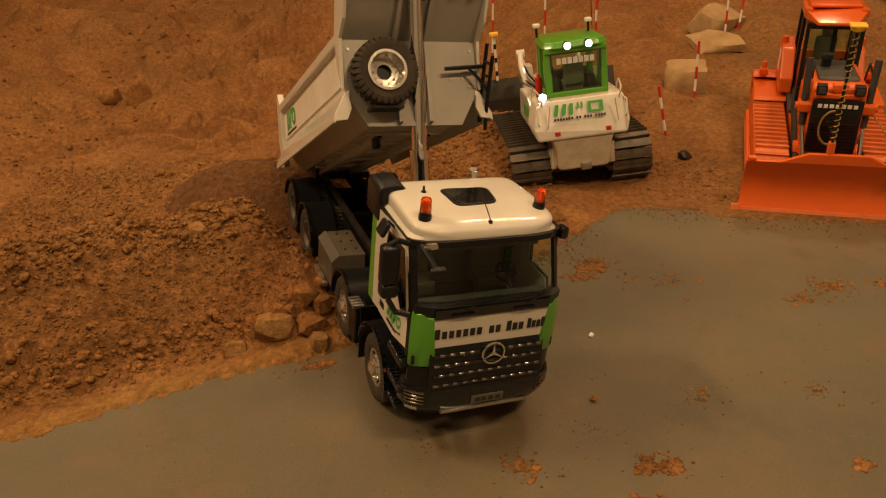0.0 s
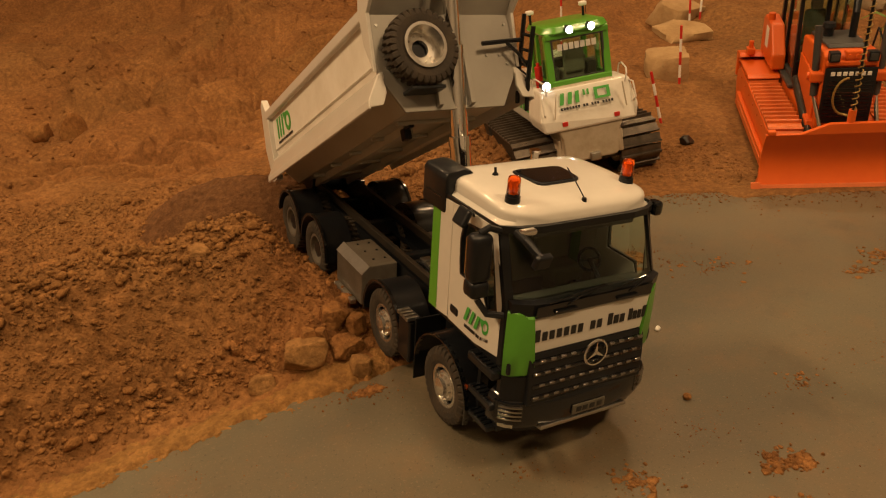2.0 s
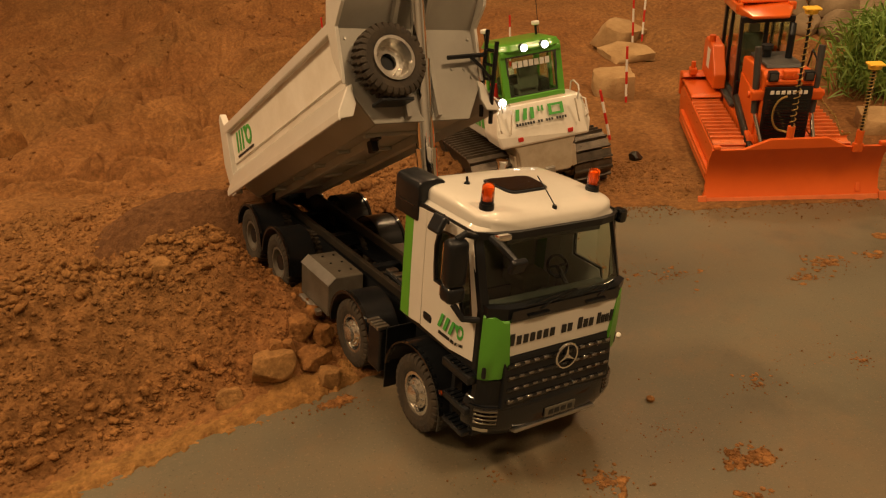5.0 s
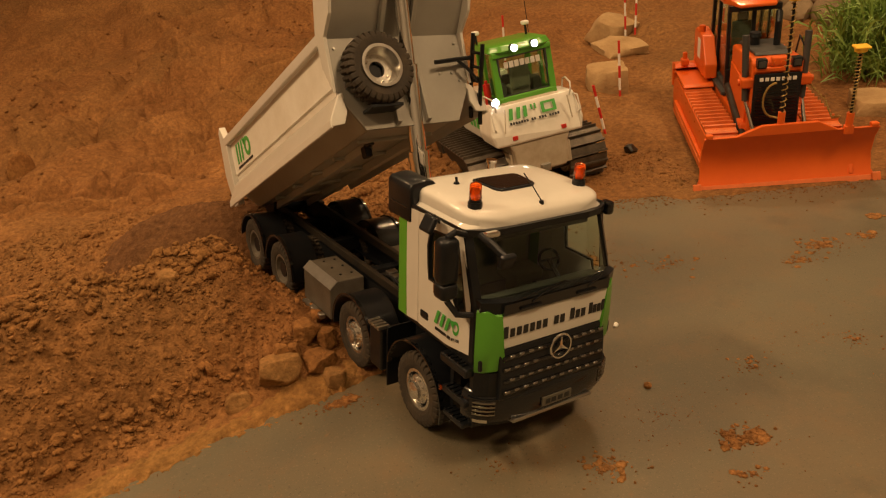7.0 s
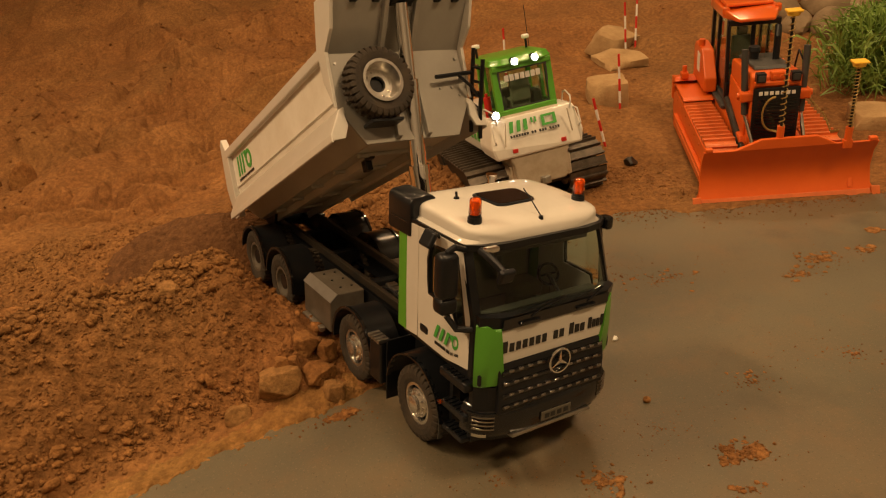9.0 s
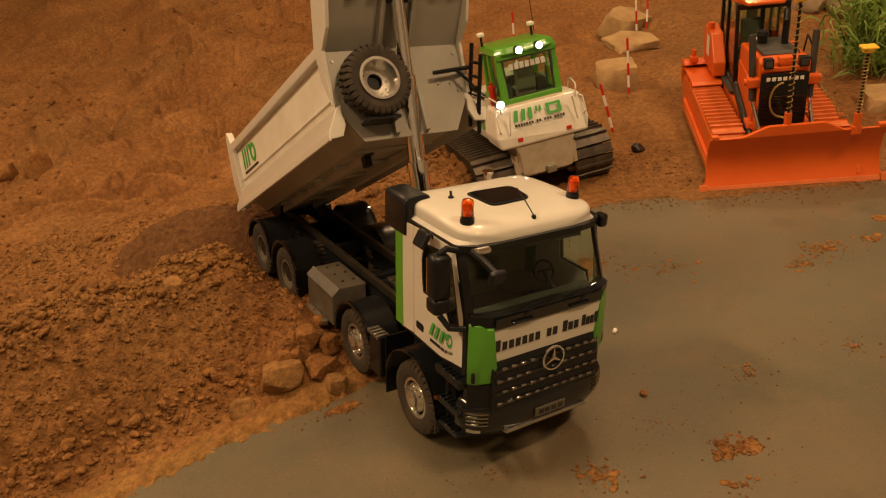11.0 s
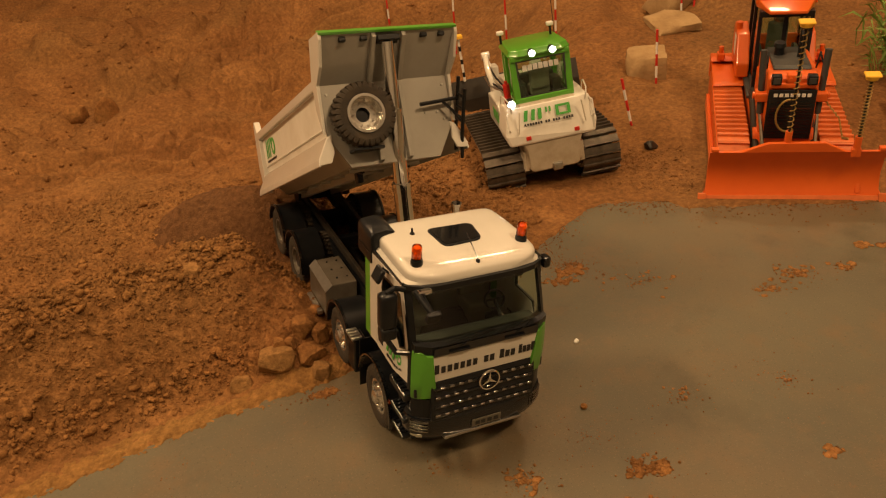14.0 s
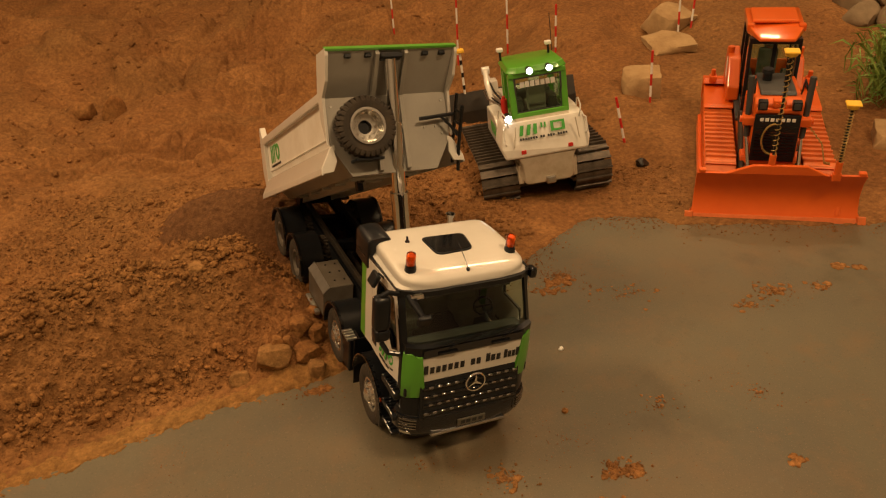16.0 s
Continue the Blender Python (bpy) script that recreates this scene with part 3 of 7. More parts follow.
def build_truck():
    t = thing("dump_truck", TRUCK, "white and green model tipper truck with raised dump bed", "truck")
    R, HUB = 0.0366, 0.0195

    # chassis
    for s in (-1, 1):
        frame_bms = [box(-0.52, 0.045, s * 0.028 - 0.004, s * 0.028 + 0.004, 0.046, 0.049), box(-0.52, 0.045, s * 0.028 - 0.004, s * 0.028 + 0.004, 0.067, 0.070), box(-0.52, 0.045, s * 0.031 - 0.0012, s * 0.031 + 0.0012, 0.046, 0.070)]
        part("chassis_rail", join(*frame_bms), BLACK, t)
    for x in (-0.51, -0.42, -0.33, -0.22, -0.15, -0.06):
        part("cross_member", box(x - 0.006, x + 0.006, -0.030, 0.030, 0.050, 0.066, 0.001), BLACK, t)
    sub = []
    for s in (-1, 1):
        sub.append(box(-0.50, -0.10, s * 0.026 - 0.003, s * 0.026 + 0.003, 0.0705, 0.080, 0.0008))
    part("subframe", join(*sub), BLACK_DUST, t)
    part("gearbox", join(box(-0.22, -0.10, -0.02, 0.02, 0.03, 0.06, 0.004), rod((-0.32, 0, 0.045), (-0.22, 0, 0.045), 0.006), rod((-0.10, 0.012, 0.075), (-0.06, 0.012, 0.075), 0.011)), BLACK_DUST, t)
    part("hydraulic_tank", box(-0.105, -0.065, -0.020, 0.045, 0.072, 0.125, 0.003), BLACK, t)
    for x in (0.0, -0.13, -0.335, -0.43):
        part("axle", join(rod((x, -0.07, 0.0375), (x, 0.07, 0.0375), 0.0055), box(x - 0.012, x + 0.012, -0.012, 0.012, 0.026, 0.048, 0.003)), BLACK_DUST, t)

    # wheels
    tyre_f = tyre_mesh(R, 0.025, HUB)
    tyre_me = bpy.data.meshes.new("tyre")
    tyre_f.to_mesh(tyre_me)
    tyre_f.free()
    tyre_me.materials.append(RUBBER)
    meshes = {}
    for kind, bm, mt in (("rim_front", rim_mesh(HUB, 0.025, True), RIM), ("rim_rear", rim_mesh(HUB, 0.025, False), DULL_RIM), ("nuts_front", nut_ring(HUB, 10, HUB * 0.60, -0.001, 0.0022), RIM),
                         ("nuts_rear", nut_ring(HUB, 10, HUB * 0.66, 0.012, 0.002), STEEL)):
        me = bpy.data.meshes.new(kind.split("_")[0])
        bmesh.ops.recalc_face_normals(bm, faces=bm.faces)
        bm.to_mesh(me)
        bm.free()
        me.materials.append(mt)
        me.polygons.foreach_set("use_smooth", [True] * len(me.polygons))
        me.set_sharp_from_angle(angle=radians(40))
        meshes[kind] = me
    holes = nut_ring(HUB, 10, HUB * 0.765, 0.0042, 0.0034)
    hole_me = bpy.data.meshes.new("rim_holes")
    holes.to_mesh(hole_me)
    holes.free()
    hole_me.materials.append(BLACK)
    for x, z, front in ((0.0, 0.0375, True), (-0.13, 0.036, True), (-0.335, 0.036, False), (-0.43, 0.0385, False)):
        for s in (-1, 1):
            w = part("wheel", rod((0, 0.004, 0), (0, 0.022, 0), HUB * 0.5, seg=20), BLACK, t)
            w.matrix_basis = Matrix.Translation((x, s * 0.0805, z)) @ (Matrix.Rotation(math.pi, 4, "Z") if s > 0 else Matrix.Identity(4))
            shared("tyre", tyre_me, w, Matrix.Rotation(0.3 * x * 40, 4, "Y"))
            if not front:
                shared("tyre", tyre_me, w, Matrix.Translation((0, 0.028, 0)))
            k = "front" if front else "rear"
            shared("rim", meshes["rim_" + k], w, Matrix.Translation((0, 0.003, 0)))
            if front:
                shared("rim_holes", hole_me, w, Matrix.Translation((0, 0.003, 0)))
            shared("wheel_nuts", meshes["nuts_" + k], w, Matrix.Translation((0, 0.003, 0)))

    # mudguards
    def guard(x, z, r, a0, a1, y0, y1):
        n = 18
        bm = bmesh.new()
        rows = []
        for i in range(n + 1):
            a = radians(a0 + (a1 - a0) * i / n)
            rows.append([bm.verts.new((x + rr * math.cos(a), yy, z + rr * math.sin(a))) for rr, yy in ((r, y0), (r, y1), (r + 0.0016, y1), (r + 0.0016, y0))])
        for u, v in zip(rows, rows[1:]):
            for k in range(4):
                bm.faces.new((u[k], u[(k + 1) % 4], v[(k + 1) % 4], v[k]))
        bm.faces.new(rows[0])
        bm.faces.new(rows[-1][::-1])
        return bm

    for s in (-1, 1):
        y0, y1 = (-0.083, -0.046) if s < 0 else (0.046, 0.083)
        e0, e1 = (-0.083, -0.0795) if s < 0 else (0.0795, 0.083)
        for x, a0, a1, r in ((-0.13, -5, 185, 0.0425), (-0.335, 0, 178, 0.0425), (-0.43, 4, 200, 0.0425)):
            z = 0.037
            g = part("mudguard", guard(x, z, r, a0, a1, y0, y1), BLACK, t, smooth="auto")
            part("mudguard_lip", guard(x, z, r + 0.0018, a0, a1, e0, e1), BLACK_GLOSS, g, smooth="auto")
            part("mudguard_bracket", box(x + 0.038, x + 0.043, min(y0, y1) + 0.004, max(y0, y1) - 0.004, z - 0.004, z + 0.003, 0.0008), BLACK, g)
        # front arch
        part("front_arch", guard(-0.002, 0.0375, 0.047, -8, 168, y0 + 0.001 if s < 0 else y0, y1 if s < 0 else y1 - 0.001), BLACK, t, smooth="auto")
        part("arch_lip", guard(-0.002, 0.0375, 0.047, -14, 172, e0 - (0.001 if s < 0 else 0), e1 + (0.001 if s > 0 else 0)), BLACK_GLOSS, t, smooth="auto")
        part("mud_flap", box(-0.058, -0.056, min(y0, y1) + 0.003, max(y0, y1) - 0.001, 0.012, 0.078, 0.0006), BLACK, t)
        part("side_step", join(*[box(-0.082 + 0.006 * k, -0.078 + 0.006 * k, s * 0.079 - 0.009, s * 0.079 + 0.004, 0.074, 0.078, 0.0008) for k in range(4)]), STEEL, t)
        part("step_box", box(-0.084, -0.060, s * 0.075 - 0.010, s * 0.075 + 0.006, 0.028, 0.073, 0.002), BLACK, t)

    # tool box on the right-hand rail and the air tank on the other
    tb = part("tool_box", prism([(-0.079, 0.028), (-0.079, 0.066), (-0.070, 0.0735), (-0.036, 0.0735), (-0.036, 0.028)], -0.262, -0.189, "x", 0.0012), ALU, t, "flat aluminium tool box")
    part("box_edge", prism([(-0.0795, 0.0655), (-0.0703, 0.0742), (-0.0697, 0.0736), (-0.0788, 0.0650)], -0.263, -0.188, "x"), STEEL, tb)
    part("box_bolt", join(*[rod((x, y, 0.0735), (x, y, 0.0746), 0.0014, seg=8) for x in (-0.250, -0.228, -0.205) for y in (-0.058, -0.044)]), BLACK, tb)
    part("step_bar", box(-0.252, -0.200, -0.087, -0.080, 0.025, 0.031, 0.0012), STEEL, t)
    part("fuel_tank", box(-0.262, -0.189, 0.036, 0.079, 0.028, 0.072, 0.004), ALU, t)
    part("air_tank", join(rod((-0.275, -0.02, 0.040), (-0.20, -0.02, 0.040), 0.010, seg=20)), BLACK, t)
    hoses = []
    rnd = random.Random(4)
    for k in range(7):
        y = -0.022 + 0.006 * k
        hoses.append(tube([(-0.19 + 0.01 * k, y, 0.074), (-0.16, y + rnd.uniform(-.004, .004), 0.079), (-0.12, y + rnd.uniform(-.004, .004), 0.077), (-0.09, y, 0.073)], 0.0016, 6))
    part("hose", join(*hoses), BLACK, t)
    part("valve_block", join(*[box(-0.175 + 0.014 * k, -0.166 + 0.014 * k, -0.016, -0.004, 0.070, 0.082, 0.001) for k in range(3)]), STEEL, t)
    part("rear_beam", join(box(-0.535, -0.525, -0.07, 0.07, 0.040, 0.052, 0.001), box(-0.52, -0.50, -0.030, 0.030, 0.070, 0.084, 0.002)), BLACK, t)
    for s in (-1, 1):
        part("tail_lamp", box(-0.538, -0.534, s * 0.052 - 0.012, s * 0.052 + 0.012, 0.041, 0.050, 0.001), RED, t)

    # cab
    part("cab_floor", box(-0.036, 0.088, -0.074, 0.074, 0.098, 0.110, 0.002), BLACK, t)
    back = part("cab_back", box(-0.0385, -0.0345, -0.077, 0.077, 0.104, 0.218, 0.002), BLACK, t)
    for s in (-1, 1):
        ya, yb = (-0.0795, -0.0765) if s < 0 else (0.0765, 0.0795)
        part("corner_panel", prism([(-0.036, 0.106), (-0.036, 0.2135), (-0.0225, 0.2135), (-0.0195, 0.106)], ya, yb, "y", 0.0008), GREEN, t, "bright green corner panel")
        part("side_panel", prism([(-0.0222, 0.106), (-0.0222, 0.2135), (-0.0022, 0.2135), (-0.0012, 0.108)], ya, yb, "y", 0.0006), WHITE, t)
        door = part("door", corner(framed([(0.0, 0.108), (-0.0010, 0.150), (-0.0012, 0.190), (-0.0016, 0.2135), (0.030, 0.2145), (0.0690, 0.2135), (0.0800, 0.180), (0.0885, 0.150), (0.0895, 0.109), (0.045, 0.107)],
                                   [(0.016, 0.157), (0.014, 0.170), (0.013, 0.188), (0.017, 0.2045), (0.040, 0.2065), (0.0640, 0.2045), (0.0735, 0.178), (0.0800, 0.146), (0.0640, 0.142), (0.0520, 0.156)], ya, yb)), WHITE, t)
        part("window_frame", corner(framed([(0.016, 0.157), (0.014, 0.170), (0.013, 0.188), (0.017, 0.2045), (0.040, 0.2065), (0.0640, 0.2045), (0.0735, 0.178), (0.0800, 0.146), (0.0640, 0.142), (0.0520, 0.156)],
                                    [(0.018, 0.159), (0.016, 0.170), (0.015, 0.188), (0.019, 0.2025), (0.040, 0.2045), (0.0625, 0.2025), (0.0715, 0.178), (0.0775, 0.148), (0.0650, 0.144), (0.0530, 0.158)], ya + s * 0.0006, yb)), BLACK, door)
        pane = bmesh.new()
        pane.faces.new([pane.verts.new((px, s * 0.0745, pz)) for px, pz in ((0.018, 0.159), (0.016, 0.170), (0.015, 0.188), (0.019, 0.2025), (0.040, 0.2045), (0.0625, 0.2025), (0.0715, 0.178), (0.0775, 0.148), (0.0650, 0.144), (0.0530, 0.158))])
        part("door_pane", pane, PANE, door)
        part("door_handle", box(0.002, 0.018, min(ya, yb) - (0.0008 if s < 0 else 0), max(ya, yb) + (0.0008 if s > 0 else 0), 0.1150, 0.1250, 0.0030), BLACK, door)
        yl = s * 0.0802
        badge = join(*[prism([(0.028 + a, 0.1215 - 0.02 * a), (0.031 + a + k, 0.1345 - 0.02 * a), (0.035 + a + k, 0.1345 - 0.02 * a), (0.032 + a, 0.1215 - 0.02 * a)], s * 0.0796, yl) for a, k in ((0, 0.002), (0.008, 0.002), (0.016, 0.002))],
                     prism([(0.052, 0.1335), (0.056, 0.1265), (0.060, 0.1335)], s * 0.0796, yl), framed([(0.0645 + 0.0085 * math.cos(q), 0.1275 + 0.0068 * math.sin(q)) for q in [k * math.pi / 6 for k in range(12)]], [(0.0645 + 0.005 * math.cos(q), 0.1275 + 0.0036 * math.sin(q)) for q in [k * math.pi / 6 for k in range(12)]], s * 0.0796, yl))
        part("door_badge", moved(corner(badge), Matrix.Translation((0, s * 0.0007, 0))), GREEN_INK, door)
        part("door_lettering", moved(corner(join(*[prism([(x0, 0.1150), (x0, 0.1178), (x0 + 0.0017, 0.1178), (x0 + 0.0017, 0.1150)], s * 0.0796, yl) for x0 in [0.030 + 0.0024 * i for i in range(7)] + [0.0485, 0.0509] + [0.0550, 0.0574, 0.0598] + [0.0640, 0.0664, 0.0688, 0.0712]])), Matrix.Translation((0, s * 0.0007, 0))), INK, door)
        part("door_seam", box(-0.0020, -0.0002, s * 0.0770, s * 0.0790, 0.108, 0.2135), INK, t)
        pil = bmesh.new()
        lo = [pil.verts.new((x, s * y, 0.104)) for x, y in ((0.0755, 0.0768), (0.0790, 0.0756), (0.0830, 0.0705), (0.0790, 0.0690))]
        mi = [pil.verts.new((x, s * y, 0.156)) for x, y in ((0.0755, 0.0768), (0.0790, 0.0756), (0.0830, 0.0705), (0.0790, 0.0690))]
        hi = [pil.verts.new((x, s * y, 0.2155)) for x, y in ((0.0555, 0.0762), (0.0590, 0.0748), (0.0630, 0.0695), (0.0595, 0.0680))]
        for u, v in ((lo, mi), (mi, hi)):
            for k in range(4):
                pil.faces.new((u[k], u[(k + 1) % 4], v[(k + 1) % 4], v[k]))
        pil.faces.new(lo)
        pil.faces.new(hi)
        part("cab_pillar", pil, BLACK, t)
    roof = bmesh.new()
    secs = [(-0.040, 0.066, 0.214, 0.2275), (-0.034, 0.071, 0.213, 0.2310), (0.010, 0.0725, 0.213, 0.2325), (0.045, 0.0722, 0.2135, 0.2308), (0.0560, 0.0705, 0.2140, 0.2295), (0.0620, 0.0665, 0.2145, 0.2280), (0.0660, 0.0610, 0.2145, 0.2262), (0.0695, 0.0500, 0.2145, 0.2232), (0.0715, 0.0360, 0.2145, 0.2185)]
    rows = []
    fine = []
    for (a0, a1, a2, a3) in zip([secs[0]] + secs, secs, secs[1:], secs[2:] + [secs[-1]]):
        for q in (0.0, 0.25, 0.5, 0.75):
            fine.append(tuple(0.5 * (2 * p1 + (p2 - p0) * q + (2 * p0 - 5 * p1 + 4 * p2 - p3) * q * q + (3 * p1 - p0 - 3 * p2 + p3) * q ** 3) for p0, p1, p2, p3 in zip(a0, a1, a2, a3)))
    for x, hw, zb, zt in fine + [secs[-1]]:
        prof = []
        hb = min(hw + 0.006, 0.0775)
        for k in range(25):
            a = math.pi * k / 24
            cx = math.copysign(abs(math.cos(a)) ** 0.24, math.cos(a)) if k != 12 else 0.0
            prof.append((x, hw * cx, zb + (zt - zb) * max(0.30, abs(math.sin(a)) ** 0.24)))
        prof = [(x, hb, zb)] + prof + [(x, -hb, zb)]
        rows.append([roof.verts.new(p) for p in prof])
    for u, v in zip(rows, rows[1:]):
        for k in range(len(u) - 1):
            roof.faces.new((u[k], u[k + 1], v[k + 1], v[k]))
        roof.faces.new((u[-1], u[0], v[0], v[-1]))
    roof.faces.new(rows[0])
    roof.faces.new(rows[-1][::-1])
    part("cab_roof", roof, WHITE, t, smooth="auto")
    rim = []
    for s in (-1, 1):
        rim.append(prism([(-0.037, 0.2120), (-0.037, 0.2165), (0.0685, 0.2170), (0.0725, 0.2125)], s * 0.0765, s * 0.0802, "y", 0.0006))
    rim += [box(0.0700, 0.0752, y0, y1, 0.2110, 0.2165) for y0, y1 in ((-0.0765, -0.062), (-0.062, -0.046), (-0.046, 0.046), (0.046, 0.062), (0.062, 0.0740))]
    part("roof_gutter", corner(join(*rim)), BLACK, t)
    hatch_line = rounded([(-0.008, -0.024), (-0.006, 0.028), (0.031, 0.023), (0.033, -0.021)], 0.0085)
    hatch = part("roof_hatch", prism(hatch_line, 0.2300, 0.2336, "z", 0.0009), BLACK, t, "flat dark glass roof hatch")
    part("hatch_glass", prism([(0.012 + 0.90 * (x - 0.012), 0.0015 + 0.90 * (y - 0.0015)) for x, y in hatch_line], 0.2335, 0.2341, "z"), BLACK_GLOSS, hatch)
    for bx, y in ((0.050, -0.0585), (0.0430, 0.0610)):
        bc = part("beacon", join(rod((bx, y, 0.2200), (bx, y, 0.2340), 0.0066, 0.0060, 20), rod((bx, y, 0.2340), (bx, y, 0.2365), 0.0052, seg=20)), BLACK, t)
        part("lens", lathe([(0.0054, 0.0), (0.0050, 0.0112), (0.0043, 0.0130), (0.0022, 0.0138), (0, 0.0138)], 20, "z"), AMBER, bc, "amber beacon lens", True).matrix_basis = Matrix.Translation((bx, y, 0.2365))
        part("reflector", rod((bx, y, 0.2365), (bx, y, 0.2465), 0.0024, seg=10), YELLOW, bc)
    part("antenna", join(rod((0.0630, 0.001, 0.2255), (0.0630, 0.001, 0.2298), 0.0026, 0.0018, 10), tube([(0.0630, 0.001, 0.2295), (0.052, 0.000, 0.2390), (0.040, -0.001, 0.2480)], 0.0006, 5)), BLACK, t)
    part("roof_aerial", join(rod((-0.004, -0.040, 0.2300), (-0.004, -0.040, 0.2340), 0.0036, 0.0022, 12), rod((-0.004, -0.040, 0.2340), (-0.005, -0.040, 0.2385), 0.0012, seg=8)), BLACK, t)
    ai = part("air_intake", prism([(-0.0815, 0.1990), (-0.0815, 0.2310), (-0.0780, 0.2350), (-0.0640, 0.2365), (-0.0560, 0.2345), (-0.0500, 0.2270), (-0.0460, 0.2130), (-0.0460, 0.1990)], -0.054, -0.014, "x", 0.003, 2), BLACK, t, "rounded black air intake", "auto")
    part("intake_rib", box(-0.047, -0.019, -0.0821, -0.0790, 0.2120, 0.2132, 0.0004), BLACK_GLOSS, ai)
    part("exhaust_stack", join(rod((-0.052, 0.034, 0.10), (-0.052, 0.034, 0.2310), 0.0042, seg=16), rod((-0.052, 0.034, 0.2310), (-0.052, 0.034, 0.2345), 0.0054, 0.0058, 16)), CHROME, t, "chrome stack")

    # windscreen and front
    bm = bmesh.new()
    n = 12
    grid = []
    for j in range(5):
        v = j / 4
        z = 0.160 + 0.0545 * v
        hw = 0.0700 - 0.0020 * v
        row = []
        for i in range(n + 1):
            q = -1 + 2 * i / n
            row.append(bm.verts.new((0.0955 - 0.0225 * v - (0.0145 - 0.003 * v) * abs(q) ** 3, hw * q, z)))
        grid.append(row)
    for a, b in zip(grid, grid[1:]):
        for i in range(n):
            bm.faces.new((a[i], a[i + 1], b[i + 1], b[i]))
    part("windscreen", bm, PANE, t, smooth="auto")
    part("screen_frame", prism([(0.0945, 0.1585), (0.0965, 0.1600), (0.0960, 0.1500), (0.0930, 0.1490)], -0.058, 0.058, "y", 0.0004), BLACK_GLOSS, t)
    part("wiper_cowl", corner(join(*[prism([(0.080, 0.1500), (0.0945, 0.1500), (0.0955, 0.1610), (0.088, 0.1620), (0.080, 0.1590)], y0, y1, "y") for y0, y1 in ((-0.074, -0.060), (-0.060, -0.046), (-0.046, 0.046), (0.046, 0.060), (0.060, 0.074))])), BLACK, t)
    for y in (-0.030, 0.032):
        part("wiper", join(tube([(0.0965, y, 0.157), (0.0972, y + 0.010, 0.1625), (0.0955, min(y + 0.038, 0.050), 0.1670)], 0.0009, 6), tube([(0.0968, y - 0.018, 0.1615), (0.0955, min(y + 0.036, 0.049), 0.1680)], 0.0006, 5), box(0.0950, 0.0985, y - 0.012, y + 0.010, 0.1520, 0.1545, 0.0008)), BLACK_GLOSS, t)
    wb = part("name_board", prism([(0.0880, 0.1175), (0.0935, 0.1175), (0.0945, 0.1490), (0.0880, 0.1495)], -0.0600, 0.0600, "y", 0.001), WHITE, t)
    # name in plain dark bars, word by word
    word = [(-0.0560 + 0.0070 * i, i == 0) for i in range(7)] + [(-0.0015 + 0.0068 * i, False) for i in range(2)] + [(0.0165 + 0.0064 * i, i == 0) for i in range(3)] + [(0.0385 + 0.0049 * i, i in (0, 3)) for i in range(4)]
    part("board_lettering", join(*[moved(box(0.0, 0.0006, y0, y0 + (0.0046 if y0 < 0.036 else 0.0037), -0.0042, 0.0062 if tall else 0.0034), Matrix.Translation((0.0942, 0, 0.1325))) for y0, tall in word]), INK, wb)
    for s in (-1, 1):
        bend = [(0.0825, 0.0758), (0.0850, 0.0736), (0.0880, 0.0702), (0.0910, 0.0662), (0.0932, 0.0620), (0.0950, 0.0575)]
        bend = [(x, s * y) for x, y in (bend if s < 0 else bend[::-1])]
        gp = wrap(bend, [(-0.0010, 0.0965), (0.0006, 0.0990), (0.0012, 0.1200), (0.0008, 0.1420), (-0.0002, 0.1525), (-0.0015, 0.1540), (-0.0035, 0.1530), (-0.0035, 0.0965)])
        for v in gp.verts:
            if abs(v.co.y) < 0.066:
                v.co.z -= 0.0030 if v.co.z > 0.14 else 0.0
                v.co.y += s * (-0.0060 * (0.150 - v.co.z) / 0.055 + 0.001)
        part("corner_deflector", gp, GREEN, t, "glossy green corner air deflector", "auto")
        part("nose_corner", wrap([(x - 0.001, y - s * 0.001) for x, y in bend], [(0.0, 0.0740), (0.0, 0.0965), (-0.004, 0.0965), (-0.004, 0.0740)]), BLACK, t)
    grille = part("grille", prism([(0.0850, 0.070), (0.0985, 0.072), (0.0975, 0.095), (0.0940, 0.1172), (0.0850, 0.1172)], -0.0590, 0.0590, "y", 0.001), BLACK, t)
    for k in range(4):
        z = 0.0785 + 0.0105 * k
        part("grille_slat", box(0.0930 - 0.0006 * k, 0.1000 - 0.0009 * k, -0.056, 0.056, z - 0.0022, z + 0.0022, 0.0012), BLACK_GLOSS, grille)
    # added dark chrome studs stand in for the glints on the black grille
    tabs = []
    for k in range(4):
        for i in range(11):
            y = -0.050 + 0.010 * i + (0.005 if k % 2 else 0) - 0.0025
            if abs(y) < 0.013 and k > 1:
                continue
            tabs.append(box(0.0975 - 0.0009 * k, 0.1014 - 0.0009 * k, y - 0.0028, y + 0.0028, 0.0783 + 0.0105 * k, 0.0812 + 0.0105 * k, 0.0011, 2))
    part("grille_glint_studs", join(*tabs), DARK_CHROME, grille, smooth=True)
    em = join(lathe([(0.0118, 0.0), (0.0132, 0.0), (0.0135, 0.0012), (0.0128, 0.0022), (0.0115, 0.0018), (0.0118, 0.0)], 36, "x", False), *[moved(prism([(-0.0019, 0.0), (0.0, 0.0124), (0.0019, 0.0)], 0.0002, 0.0016, "x"), Matrix.Rotation(2 * math.pi * k / 3, 4, "X")) for k in range(3)])
    part("round_emblem", moved(em, Matrix.Translation((0.0990, 0.0035, 0.1085)) @ Matrix.Scale(0.9, 4)), CHROME, t, "chrome round emblem")
